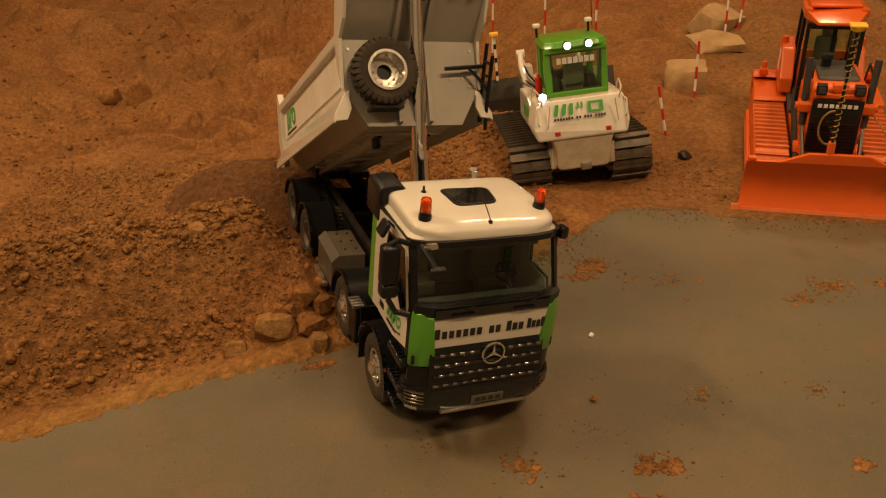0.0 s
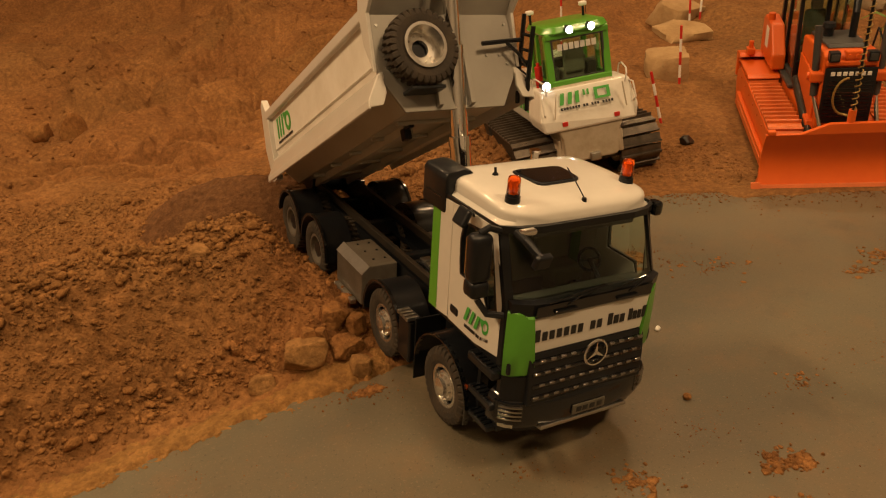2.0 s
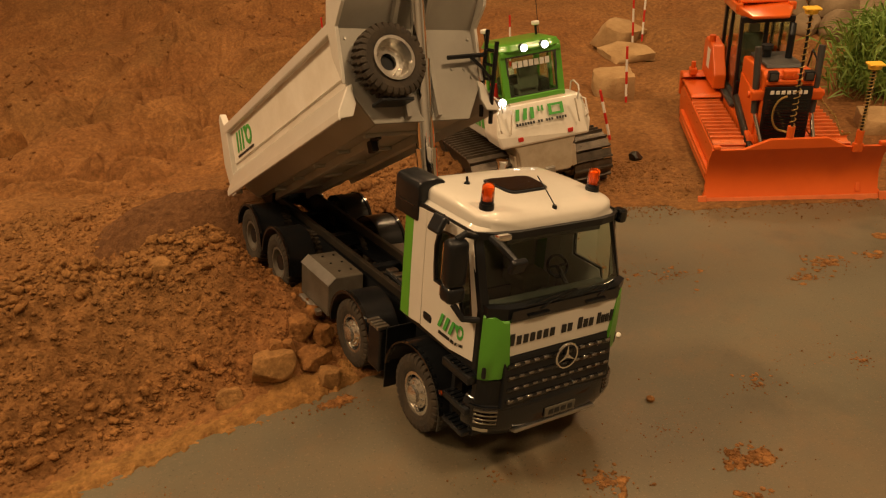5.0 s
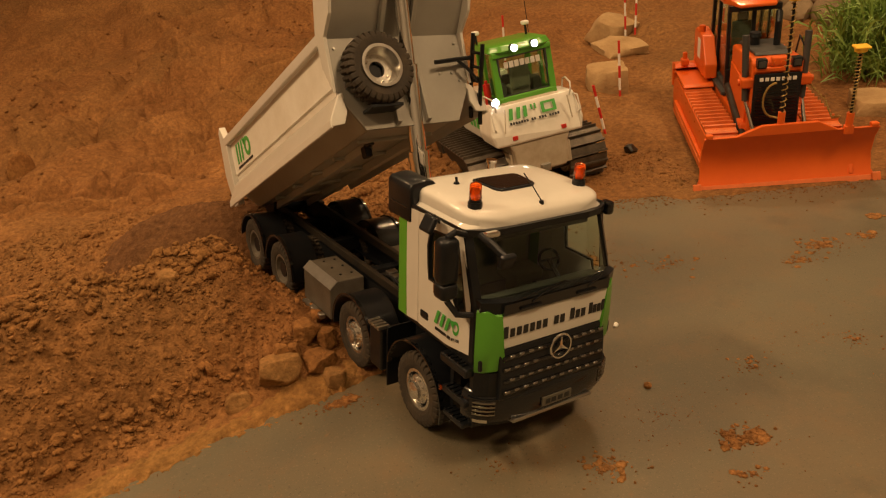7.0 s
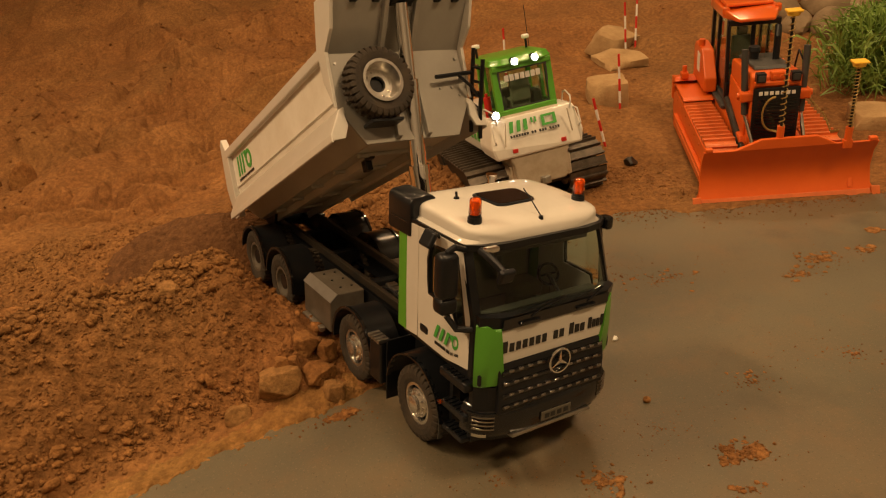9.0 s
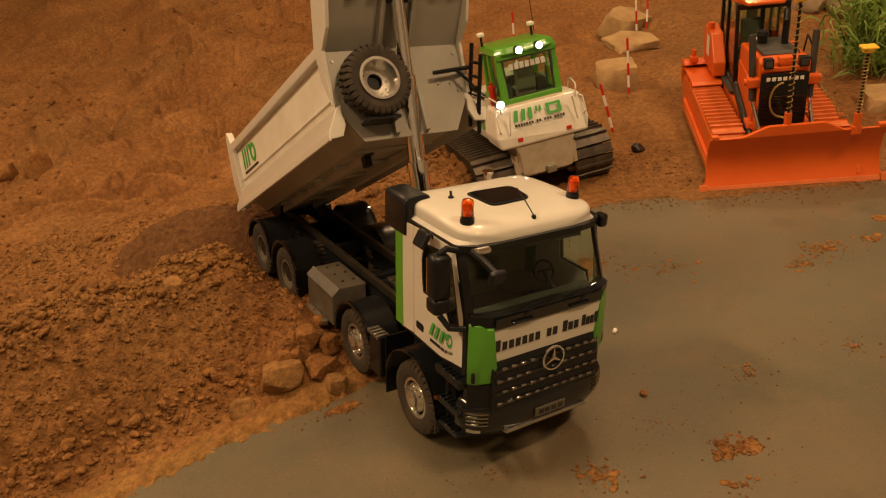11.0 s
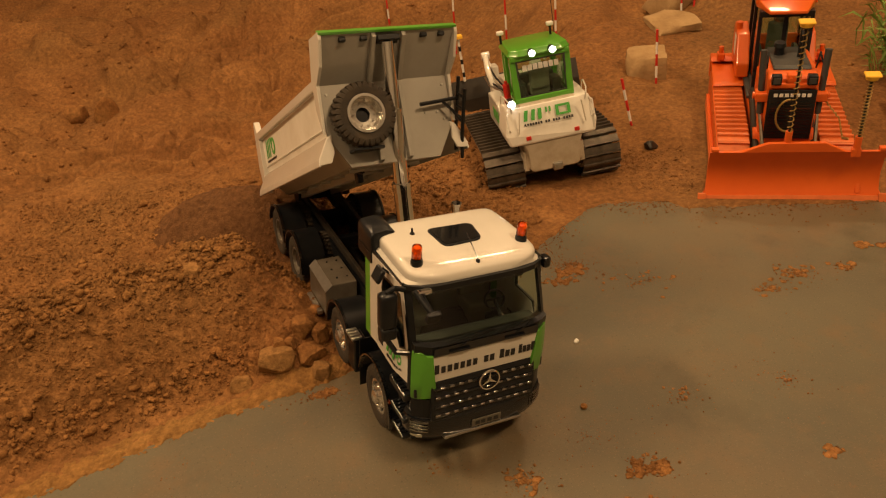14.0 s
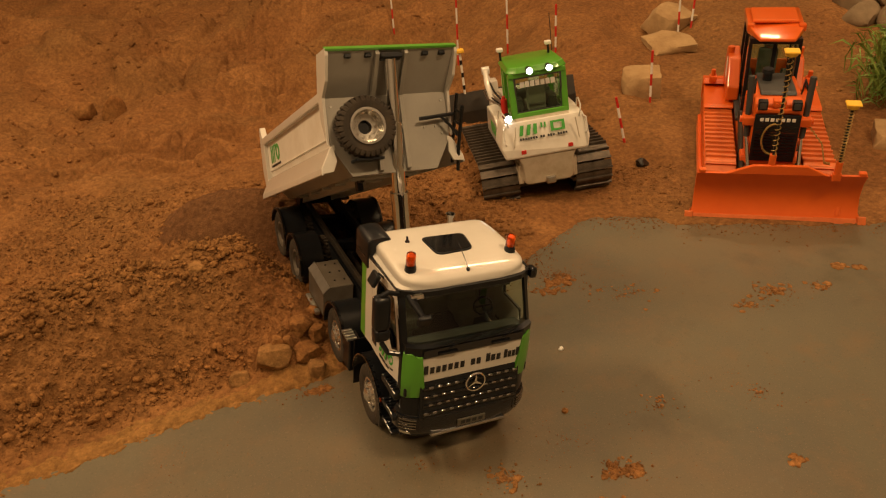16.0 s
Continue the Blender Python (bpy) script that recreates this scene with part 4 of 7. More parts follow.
    half = [(0.0700, 0.0775), (0.0760, 0.0765), (0.0820, 0.0742), (0.0870, 0.0702), (0.0910, 0.0645), (0.0945, 0.0565), (0.0972, 0.0450), (0.0992, 0.0300), (0.0998, 0.0100)]
    nose = [(x, -y) for x, y in half] + half[::-1]
    part("bumper", wrap(nose, [(-0.0060, 0.0470), (0.0, 0.0490), (0.0015, 0.0530), (0.0015, 0.0690), (-0.0015, 0.0755), (-0.0060, 0.0785), (-0.0140, 0.0790), (-0.0140, 0.0470)]), BLACK_GLOSS, t, smooth="auto")
    part("bumper_spoiler", wrap(nose[1:-1], [(-0.0090, 0.0425), (-0.0030, 0.0440), (-0.0025, 0.0475), (-0.0110, 0.0475)]), BLACK, t, smooth="auto")
    part("bumper_lip", prism([(0.088, 0.0445), (0.1020, 0.0475), (0.1020, 0.0508), (0.0995, 0.0508), (0.088, 0.0470)], -0.045, 0.045, "y", 0.0008), STEEL, t)
    pl = part("number_plate", box(0.1015, 0.1030, -0.0150, 0.0190, 0.0545, 0.0635, 0.0005), PLATE, t)
    part("plate_marks", join(*[box(0.1030, 0.1034, y, y + 0.005, 0.0568, 0.0612) for y in (-0.011, -0.0045, 0.003, 0.0105)]), INK, pl)
    for s in (-1, 1):
        bend = [(0.0775, 0.0760), (0.0820, 0.0742), (0.0870, 0.0702), (0.0905, 0.0653), (0.0930, 0.0600), (0.0942, 0.0565)]
        bend = [(x, s * y) for x, y in (bend if s < 0 else bend[::-1])]
        hl = part("headlamp", wrap(bend, [(0.0, 0.0550), (0.0022, 0.0550), (0.0022, 0.0725), (0.0, 0.0725)]), BLACK_GLOSS, t, smooth="auto")
        for k in range(4):
            part("lamp_bar", wrap(bend[1:-1], [(0.0020, 0.0572 + 0.0038 * k), (0.0038, 0.0575 + 0.0038 * k), (0.0038, 0.0588 + 0.0038 * k), (0.0020, 0.0594 + 0.0038 * k)]), DARK_CHROME, hl, smooth="auto")
        part("fog_lamp", wrap(bend[1:4], [(-0.002, 0.0485), (0.0016, 0.0490), (0.0016, 0.0520), (-0.002, 0.0525)]), CHROME, t, smooth="auto")
        st = part("entry_step", join(box(0.040, 0.080, s * 0.0730 - 0.009, s * 0.0730 + 0.003, 0.090, 0.0985, 0.002), box(0.045, 0.080, s * 0.0730 - 0.009, s * 0.0730 + 0.004, 0.0620, 0.0680, 0.001), box(0.048, 0.078, s * 0.0730 - 0.009, s * 0.0730 + 0.004, 0.0400, 0.0440, 0.001),
                                      box(0.045, 0.050, s * 0.0690 - 0.004, s * 0.0690 + 0.004, 0.040, 0.090), box(0.074, 0.080, s * 0.0690 - 0.004, s * 0.0690 + 0.004, 0.040, 0.090)), BLACK, t)
        for z in (0.0680, 0.0440, 0.0985):
            part("step_tread", join(*[box(0.048 + 0.0055 * k, 0.051 + 0.0055 * k, s * 0.0730 - 0.008, s * 0.0730 + 0.0035, z, z + 0.0012, 0.0004, 1) for k in range(5)]), BLACK_GLOSS, st)
        part("marker_lamp", rod((0.046, s * 0.0835, 0.066), (0.046, s * 0.0850, 0.066), 0.0022, seg=10), AMBER, t)

    # mirrors
    for s in (-1,):
        m = part("mirror", join(box(0.057, 0.0715, s * 0.0935 - 0.0095, s * 0.0935 + 0.0085, 0.1745, 0.2140, 0.005, 3), box(0.055, 0.0705, s * 0.0930 - 0.0085, s * 0.0930 + 0.0080, 0.1610, 0.1755, 0.004, 3)), BLACK, t, smooth="auto")
        part("mirror_glass", join(box(0.0560, 0.0572, s * 0.0935 - 0.0075, s * 0.0935 + 0.0065, 0.1790, 0.2095), box(0.0540, 0.0552, s * 0.0930 - 0.0065, s * 0.0930 + 0.0060, 0.1640, 0.1725)), CHROME, m)
        part("mirror_arm", tube([(0.064, s * 0.0765, 0.2130), (0.066, s * 0.0880, 0.2180), (0.065, s * 0.0950, 0.2140)], 0.0028, 8), BLACK, m)
        part("mirror_arm", tube([(0.078, s * 0.0760, 0.1480), (0.072, s * 0.0880, 0.1490), (0.066, s * 0.0940, 0.1600)], 0.0028, 8), BLACK, m)
        part("kerb_mirror", moved(box(-0.0085, 0.0085, -0.0025, 0.0025, -0.0075, 0.0075, 0.0022, 3), Matrix.Translation((0.030, s * 0.0900, 0.2140)) @ Matrix.Rotation(0.5 * s, 4, "X")), BLACK, m)
        part("kerb_mirror_arm", tube([(0.030, s * 0.079, 0.2130), (0.033, s * 0.086, 0.2215), (0.030, s * 0.0900, 0.2140)], 0.0014, 6), BLACK, m)
    part("far_mirror", join(box(0.056, 0.068, 0.0760, 0.0850, 0.2050, 0.2180, 0.003), tube([(0.062, 0.0740, 0.2160), (0.062, 0.0800, 0.2140)], 0.0022, 6)), BLACK_GLOSS, t)
    fm = part("front_mirror", moved(box(-0.003, 0.003, -0.0072, 0.0072, -0.0062, 0.0062, 0.0022, 3), Matrix.Translation((0.1010, -0.0630, 0.2010)) @ Matrix.Rotation(0.4, 4, "Y")), BLACK, t)
    part("front_mirror_arm", join(tube([(0.0750, -0.0700, 0.2150), (0.0860, -0.0690, 0.2125), (0.0985, -0.0640, 0.2040)], 0.0030, 8), tube([(0.0750, -0.0640, 0.2130), (0.0860, -0.0650, 0.2105), (0.0985, -0.0620, 0.2030)], 0.0022, 8)), BLACK, fm)
    part("sun_sensor", box(0.0765, 0.0830, -0.0700, -0.0560, 0.2140, 0.2185, 0.0015), CHROME, fm)

    # inside the cab
    for y in (-0.040, 0.040):
        part("seat", join(box(-0.022, 0.012, y - 0.017, y + 0.017, 0.125, 0.140, 0.004), moved(box(-0.006, 0.006, y - 0.017, y + 0.017, 0.0, 0.048, 0.004), Matrix.Translation((-0.016, 0, 0.137)) @ Matrix.Rotation(-0.15, 4, "Y")), box(-0.027, -0.018, y - 0.009, y + 0.009, 0.186, 0.199, 0.003), box(-0.015, 0.005, y - 0.008, y + 0.008, 0.110, 0.126)), SEAT, t)
    part("dashboard", prism([(0.050, 0.112), (0.048, 0.145), (0.060, 0.153), (0.086, 0.157), (0.088, 0.112)], -0.070, 0.070, "y", 0.002), DASH, t)
    ring = [(0.036 + 0.010 * math.cos(q) * 0.5, 0.040 + 0.0115 * math.sin(q), 0.1590 - 0.010 * math.cos(q) * 0.85) for q in [2 * math.pi * k / 20 for k in range(21)]]
    part("steering_wheel", join(tube(ring, 0.0014, 6), tube([(0.036, 0.0285, 0.159), (0.036, 0.0515, 0.159)], 0.0012, 5), tube([(0.036, 0.040, 0.159), (0.052, 0.040, 0.146)], 0.0022, 6)), BLACK, t)
    part("screen_visor", prism([(0.0560, 0.2128), (0.0695, 0.2128), (0.0700, 0.2050), (0.0685, 0.2045)], -0.050, 0.050, "y"), CAB_GREY, t)
    part("rear_lining", box(-0.0345, -0.0325, -0.073, 0.073, 0.112, 0.2125), CURTAIN, t)
    return t


truck = build_truck()

# dump bed, raised about its rear hinge
BED_ANGLE = 28.0


def build_bed(t):
    bedm = Matrix.Translation((-0.490, 0, 0.080)) @ Matrix.Rotation(-radians(BED_ANGLE), 4, "Y")
    # tub: outer and inner section (y, w)
    sec = [(-0.0780, 0.090), (-0.0780, 0.084), (-0.0757, 0.083), (-0.0755, 0.040), (-0.0720, 0.022), (-0.0480, -0.004), (0.0480, -0.004), (0.0720, 0.022), (0.0755, 0.040), (0.0757, 0.083), (0.0780, 0.084), (0.0780, 0.090)]
    ins = [(-0.0745, 0.090), (-0.0745, 0.066), (-0.0725, 0.060), (-0.0725, 0.040), (-0.0690, 0.024), (-0.0465, 0.0), (0.0465, 0.0), (0.0690, 0.024), (0.0725, 0.040), (0.0725, 0.060), (0.0745, 0.066), (0.0745, 0.090)]
    bm = bmesh.new()
    rows = []
    for u in (0.0, 0.3860):
        rows.append(([bm.verts.new((u, y, w)) for y, w in sec], [bm.verts.new((u, y, w)) for y, w in ins]))
    (oa, ia), (ob_, ib) = rows
    for i in range(len(sec) - 1):
        bm.faces.new((oa[i], oa[i + 1], ob_[i + 1], ob_[i]))
        bm.faces.new((ia[i + 1], ia[i], ib[i], ib[i + 1]))
        bm.faces.new((oa[i + 1], oa[i], ia[i], ia[i + 1]))
        bm.faces.new((ob_[i], ob_[i + 1], ib[i + 1], ib[i]))
    for i in (0, -1):
        bm.faces.new((oa[i], ob_[i], ib[i], ia[i]))
    bed = part("dump_bed", bm, WHITE_DUST, t, "raised dump bed, white outside, dusty steel below")
    bed.matrix_basis = bedm
    part("bed_belly", prism([(-0.049, -0.0045), (-0.049, -0.0085), (0.049, -0.0085), (0.049, -0.0045)], 0.0, 0.386, "x"), BELLY, bed)
    part("belly_plate", join(*[prism([(s * 0.0715, 0.020), (s * 0.0735, 0.020), (s * 0.0500, -0.0075), (s * 0.0480, -0.0055)], 0.0, 0.386, "x") for s in (-1, 1)]), BELLY, bed)
    for k in range(5):
        part("belly_rib", box(0.06 + 0.07 * k, 0.066 + 0.07 * k, -0.046, 0.046, -0.0125, -0.0085, 0.001), BELLY, bed)
    part("belly_beam", join(*[box(0.0, 0.33, s * 0.027 - 0.005, s * 0.027 + 0.005, -0.0180, -0.0085, 0.001) for s in (-1, 1)]), BELLY, bed)
    for s in (-1, 1):
        part("top_rail", box(0.0, 0.3860, s * 0.0775 - 0.0050, s * 0.0775 + 0.0035, 0.0835, 0.0945, 0.0012), WHITE, bed)
        part("rear_post", prism([(-0.010, -0.002), (-0.014, 0.020), (-0.020, 0.045), (-0.010, 0.108), (-0.002, 0.114), (0.008, 0.096), (0.014, 0.092), (0.010, 0.040), (0.010, -0.002)], s * 0.0725, s * 0.0820, "y", 0.0012), WHITE, bed)
        part("skirt", prism([(s * 0.0740, 0.0300), (s * 0.0800, 0.0275), (s * 0.0935, 0.0035), (s * 0.0945, -0.0040), (s * 0.0925, -0.0055), (s * 0.0900, 0.0020), (s * 0.0735, 0.0240)], 0.010, 0.392, "x", 0.0008), WHITE, bed)
        part("skirt_end", prism([(s * 0.0755, 0.0275), (s * 0.0800, 0.0272), (s * 0.0930, 0.0040), (s * 0.0935, -0.0035), (s * 0.0790, -0.0020), (s * 0.0735, 0.0100)], 0.3885, 0.3925, "x", 0.0008), WHITE, bed)
        part("front_wing", prism([(0.378, 0.0600), (0.3780, 0.0940), (0.3970, 0.1360), (0.4330, 0.1345), (0.4330, 0.1260), (0.4180, 0.1000), (0.3960, 0.0850), (0.3900, 0.0300)], s * 0.0792, s * 0.0830, "y", 0.0006), WHITE, bed)
        part("side_crease", prism([(s * 0.0752, 0.0405), (s * 0.0772, 0.0390), (s * 0.0752, 0.0375)], 0.012, 0.384, "x"), WHITE_DUST, bed)
        badge = join(*[prism([(0.030 + a, 0.0475), (0.0335 + a, 0.0680), (0.0375 + a, 0.0680), (0.0340 + a, 0.0475)], s * 0.0758, s * 0.0764, "y") for a in (0, 0.009, 0.018)],
                     prism([(0.0575, 0.0680), (0.0610, 0.0600), (0.0645, 0.0680)], s * 0.0758, s * 0.0764, "y"), framed([(0.0705 + 0.0095 * math.cos(q), 0.0575 + 0.0100 * math.sin(q)) for q in [k * math.pi / 6 for k in range(12)]], [(0.0705 + 0.0055 * math.cos(q), 0.0575 + 0.0058 * math.sin(q)) for q in [k * math.pi / 6 for k in range(12)]], s * 0.0758, s * 0.0764, "y"))
        for v in badge.verts:
            v.co.x, v.co.z = 0.026 + 1.30 * (v.co.x - 0.026), 0.0500 + 1.30 * (v.co.z - 0.0475)
        part("bed_badge", badge, GREEN_INK, bed)
        part("bed_lettering", join(*[box(x0, x1, s * 0.0761 - 0.0003, s * 0.0761 + 0.0003, 0.0435, 0.0465) for x0, x1 in ((0.030, 0.052), (0.055, 0.062), (0.065, 0.076), (0.079, 0.097))]), INK, bed)
        part("round_sticker", rod((0.352, s * 0.0808, 0.0890), (0.352, s * 0.0814, 0.0890), 0.0046, seg=20), YELLOW, bed)
        part("hinge_plate", prism([(-0.010, -0.004), (0.030, -0.004), (0.014, -0.022), (-0.004, -0.022)], s * 0.030, s * 0.036, "y", 0.0008), BLACK, bed)
        part("rest_block", join(box(0.322, 0.334, s * 0.030 - 0.004, s * 0.030 + 0.004, -0.0250, -0.0120, 0.0015), box(0.330, 0.345, s * 0.030 - 0.003, s * 0.030 + 0.003, -0.0150, -0.0090, 0.001)), BLACK, bed)
    part("tailgate", prism([(-0.0735, 0.088), (-0.0720, 0.024), (-0.048, -0.002), (0.048, -0.002), (0.0720, 0.024), (0.0735, 0.088)], -0.016, -0.011, "x", 0.0008), WHITE_DUST, bed)
    # front wall: lower plate upright, upper plate leaning forward
    wall_out = [(-0.0785, 0.0860), (-0.0785, 0.0280), (-0.0560, -0.0100), (0.0560, -0.0100), (0.0785, 0.0280), (0.0785, 0.0860)]
    fw = part("front_wall", prism(wall_out, 0.3860, 0.3895, "x", 0.0006), GREY_METAL, bed, "dusty grey steel front wall")
    up = prism([(0.3860, 0.0855), (0.3895, 0.0855), (0.4310, 0.1315), (0.4275, 0.1330)], -0.0790, 0.0790, "y", 0.0004)
    part("upper_plate", up, GREY_METAL, fw)
    part("green_edge", prism([(0.4250, 0.1325), (0.4325, 0.1305), (0.4350, 0.1330), (0.4280, 0.1375)], -0.0825, 0.0825, "y", 0.0006), GREEN, bed, "green painted top edge")
    for y0, y1 in ((-0.0220, -0.0170), (0.0140, 0.0190)):
        part("wall_channel", join(prism([(0.3895, -0.008), (0.3965, -0.006), (0.3965, 0.083), (0.3895, 0.087)], y0, y1, "y", 0.0005), prism([(0.3900, 0.0855), (0.3965, 0.0835), (0.4340, 0.1255), (0.4310, 0.1315)], y0, y1, "y", 0.0005)), GREY_METAL, fw)
    part("piston_mount", join(box(0.418, 0.436, -0.016, 0.010, 0.1210, 0.1270, 0.001), rod((0.426, -0.015, 0.122), (0.426, 0.009, 0.122), 0.003, seg=12)), BLACK, fw)
    for y, w in ((-0.072, 0.075), (-0.072, 0.052), (0.072, 0.075), (0.072, 0.052), (0.045, 0.043), (0.060, 0.043), (-0.068, 0.034), (0.068, 0.034)):
        part("wall_bolt", rod((0.3895, y, w), (0.3912, y, w), 0.0014, seg=8), STEEL, fw)
    [part("edge_lamp", box(0.4240, 0.4300, y - 0.004, y + 0.004, 0.1235, 0.1285, 0.001), BLACK, fw) for y in (-0.055, -0.03, 0.042, 0.064)]
    # spare wheel on the wall
    spare = part("spare_wheel", join(box(0.3895, 0.412, -0.056, -0.020, 0.0060, 0.0095, 0.0008), box(0.3895, 0.394, -0.044, -0.032, 0.006, 0.080), rod((0.394, -0.038, 0.046), (0.4010, -0.038, 0.046), 0.0074, seg=20)), BLACK, t, "spare wheel on a black bracket")
    spare.matrix_basis = bedm
    turned = Matrix.Rotation(radians(90), 4, "Z")
    part("spare_tyre", tyre_mesh(0.0365, 0.022, 0.0195), RUBBER, spare, "black spare tyre with deep tread").matrix_basis = Matrix.Translation((0.4180, -0.0380, 0.0460)) @ turned
    for name, bm, mat in (("spare_rim", rim_mesh(0.0210, 0.022, False, True), RIM), ("spare_nuts", nut_ring(0.0195, 10, 0.0128, 0.012, 0.002), CHROME)):
        part(name, bm, mat, spare, "polished chrome rim" if name == "spare_rim" else "", "auto").matrix_basis = Matrix.Translation((0.4183, -0.0380, 0.0460)) @ turned
    # ladder and the arm of the cover on the other side
    ba = radians(BED_ANGLE)
    hang = lambda du, h, y: (0.404 + du * math.cos(ba) + (h - 0.016) * math.sin(ba), y, 0.048 - du * math.sin(ba) + (h - 0.016) * math.cos(ba))
    ladder = part("ladder", join(tube([hang(-0.009, -0.046, 0.0880), hang(-0.009, -0.020, 0.0860), hang(-0.009, 0.046, 0.0860)], 0.0024, 6), tube([hang(0.009, -0.050, 0.0880), hang(0.009, -0.020, 0.0860), hang(0.009, 0.036, 0.0860)], 0.0024, 6), tube([hang(-0.009, 0.0, 0.086), hang(0.009, 0.0, 0.086)], 0.0016, 6)), BLACK, bed)
    for k in range(5):
        part("rung", tube([hang(-0.009, -0.034 + 0.015 * k, 0.086), hang(0.009, -0.034 + 0.015 * k, 0.086)], 0.0018, 6), BLACK, ladder)
    part("cover_arm", join(tube([(0.398, 0.0850, 0.0560), (0.4000, 0.0640, 0.0540), (0.4000, 0.0360, 0.0520)], 0.0024, 8), tube([(0.400, 0.0640, 0.0540), (0.402, 0.0760, 0.0400), (0.400, 0.0850, 0.0280)], 0.0018, 6)), BLACK, bed)
    return bed


bed = build_bed(truck)
a = radians(BED_ANGLE)
top = Vector((-0.490 + 0.426 * math.cos(a) - 0.122 * math.sin(a), -0.003, 0.080 + 0.426 * math.sin(a) + 0.122 * math.cos(a)))
base = Vector((-0.118, 0.017, 0.060))
axis = (top - base).normalized()
ram = part("hydraulic_ram", rod(base, base + axis * 0.165, 0.0108, seg=28), CHROME, truck, "chrome telescopic lifting ram", "auto")
L_RAM = (top - base).length
for r, d0, d1 in ((0.0116, 0.158, 0.168), (0.0092, 0.165, 0.255), (0.0098, 0.249, 0.257), (0.0076, 0.255, L_RAM)):
    part("ram_stage", rod(base + axis * d0, base + axis * d1, r, seg=28), CHROME, ram, smooth="auto")
part("ram_foot", join(box(-0.130, -0.106, -0.012, 0.030, 0.050, 0.070, 0.002)), BLACK, ram)


# ---------------------------------------------------------------- bulldozers
def frame_pose(x, y, z, yaw, lean=0.0, pitch=0.0):
    return Matrix.Translation((x, y, z)) @ Matrix.Rotation(radians(yaw), 4, "Z") @ Matrix.Rotation(radians(pitch), 4, "Y") @ Matrix.Rotation(radians(lean), 4, "X")


def track_path(x0, x1, h, n):
    """n places round a track between x0 and x1, h high: (x, z, turn)."""
    r = h / 2
    straight = (x1 - x0) - 2 * r
    total = 2 * straight + 2 * math.pi * r
    out = []
    for k in range(n):
        s = total * k / n
        if s < straight:
            out.append((x0 + r + s, h, 0.0))
        elif s < straight + math.pi * r:
            a = (s - straight) / r
            out.append((x1 - r + r * math.sin(a), r + r * math.cos(a), a))
        elif s < 2 * straight + math.pi * r:
            out.append((x1 - r - (s - straight - math.pi * r), 0.0, math.pi))
        else:
            a = math.pi + (s - 2 * straight - math.pi * r) / r
            out.append((x0 + r + r * math.sin(a), r + r * math.cos(a), a))
    return out, total / n


def add_track(t, x0, x1, h, yc, width, n, mat, frame_mat, side_mat):
    places, pitch = track_path(x0, x1, h - 0.006, n)
    pad = join(box(-pitch * 0.47, pitch * 0.47, -width / 2, width / 2, 0.0, 0.0026, 0.0004, 1), prism([(-pitch * 0.47, 0.0026), (-pitch * 0.47, 0.0066), (-pitch * 0.28, 0.0066), (-pitch * 0.22, 0.0026)], -width / 2, width / 2, "y"),
               *[rod((pitch * 0.12, y, 0.0026), (pitch * 0.12, y, 0.0036), 0.0009, seg=6) for y in (-width * 0.22, -width * 0.12, width * 0.12, width * 0.22)])
    me = bpy.data.meshes.new("track_pad")
    pad.to_mesh(me)
    pad.free()
    me.materials.append(mat)
    r = (h - 0.006) / 2
    fr = part("track_frame", join(prism([(x0 + r, 0.010), (x0 + r * 0.8, r), (x0 + r, h - 0.018), (x1 - r, h - 0.018), (x1 - r * 0.8, r), (x1 - r, 0.010)], yc - width * 0.30, yc + width * 0.30, "y", 0.002),
                                  rod((x0 + r, yc - width * 0.34, r), (x0 + r, yc + width * 0.34, r), r - 0.006, seg=24), rod((x1 - r, yc - width * 0.34, r), (x1 - r, yc + width * 0.34, r), r - 0.006, seg=24)), frame_mat, t)
    for x, z, a in places:
        shared("track_pad", me, fr, Matrix.Translation((x, yc, z + 0.003)) @ Matrix.Rotation(a, 4, "Y"))
    for s in (-1, 1):
        lk = [box(-pitch * 0.52, pitch * 0.52, s * width * 0.2 - 0.002, s * width * 0.2 + 0.002, -0.006, -0.001, 0.0006, 1)]
        chain = []
        for x, z, a in places:
            chain.append(moved(box(-pitch * 0.5, pitch * 0.5, s * width * 0.2 - 0.002, s * width * 0.2 + 0.002, -0.005, 0.0), Matrix.Translation((x, yc, z + 0.003)) @ Matrix.Rotation(a, 4, "Y")))
        for b in lk:
            b.free()
        part("track_chain", join(*chain), TRACK_DARK, fr)
    for k in range(6):
        x = x0 + r * 1.7 + (x1 - x0 - 3.4 * r) * k / 5
        part("road_wheel", rod((x, yc - width * 0.38, 0.013), (x, yc + width * 0.38, 0.013), 0.0085, seg=16), side_mat, fr)
    return fr


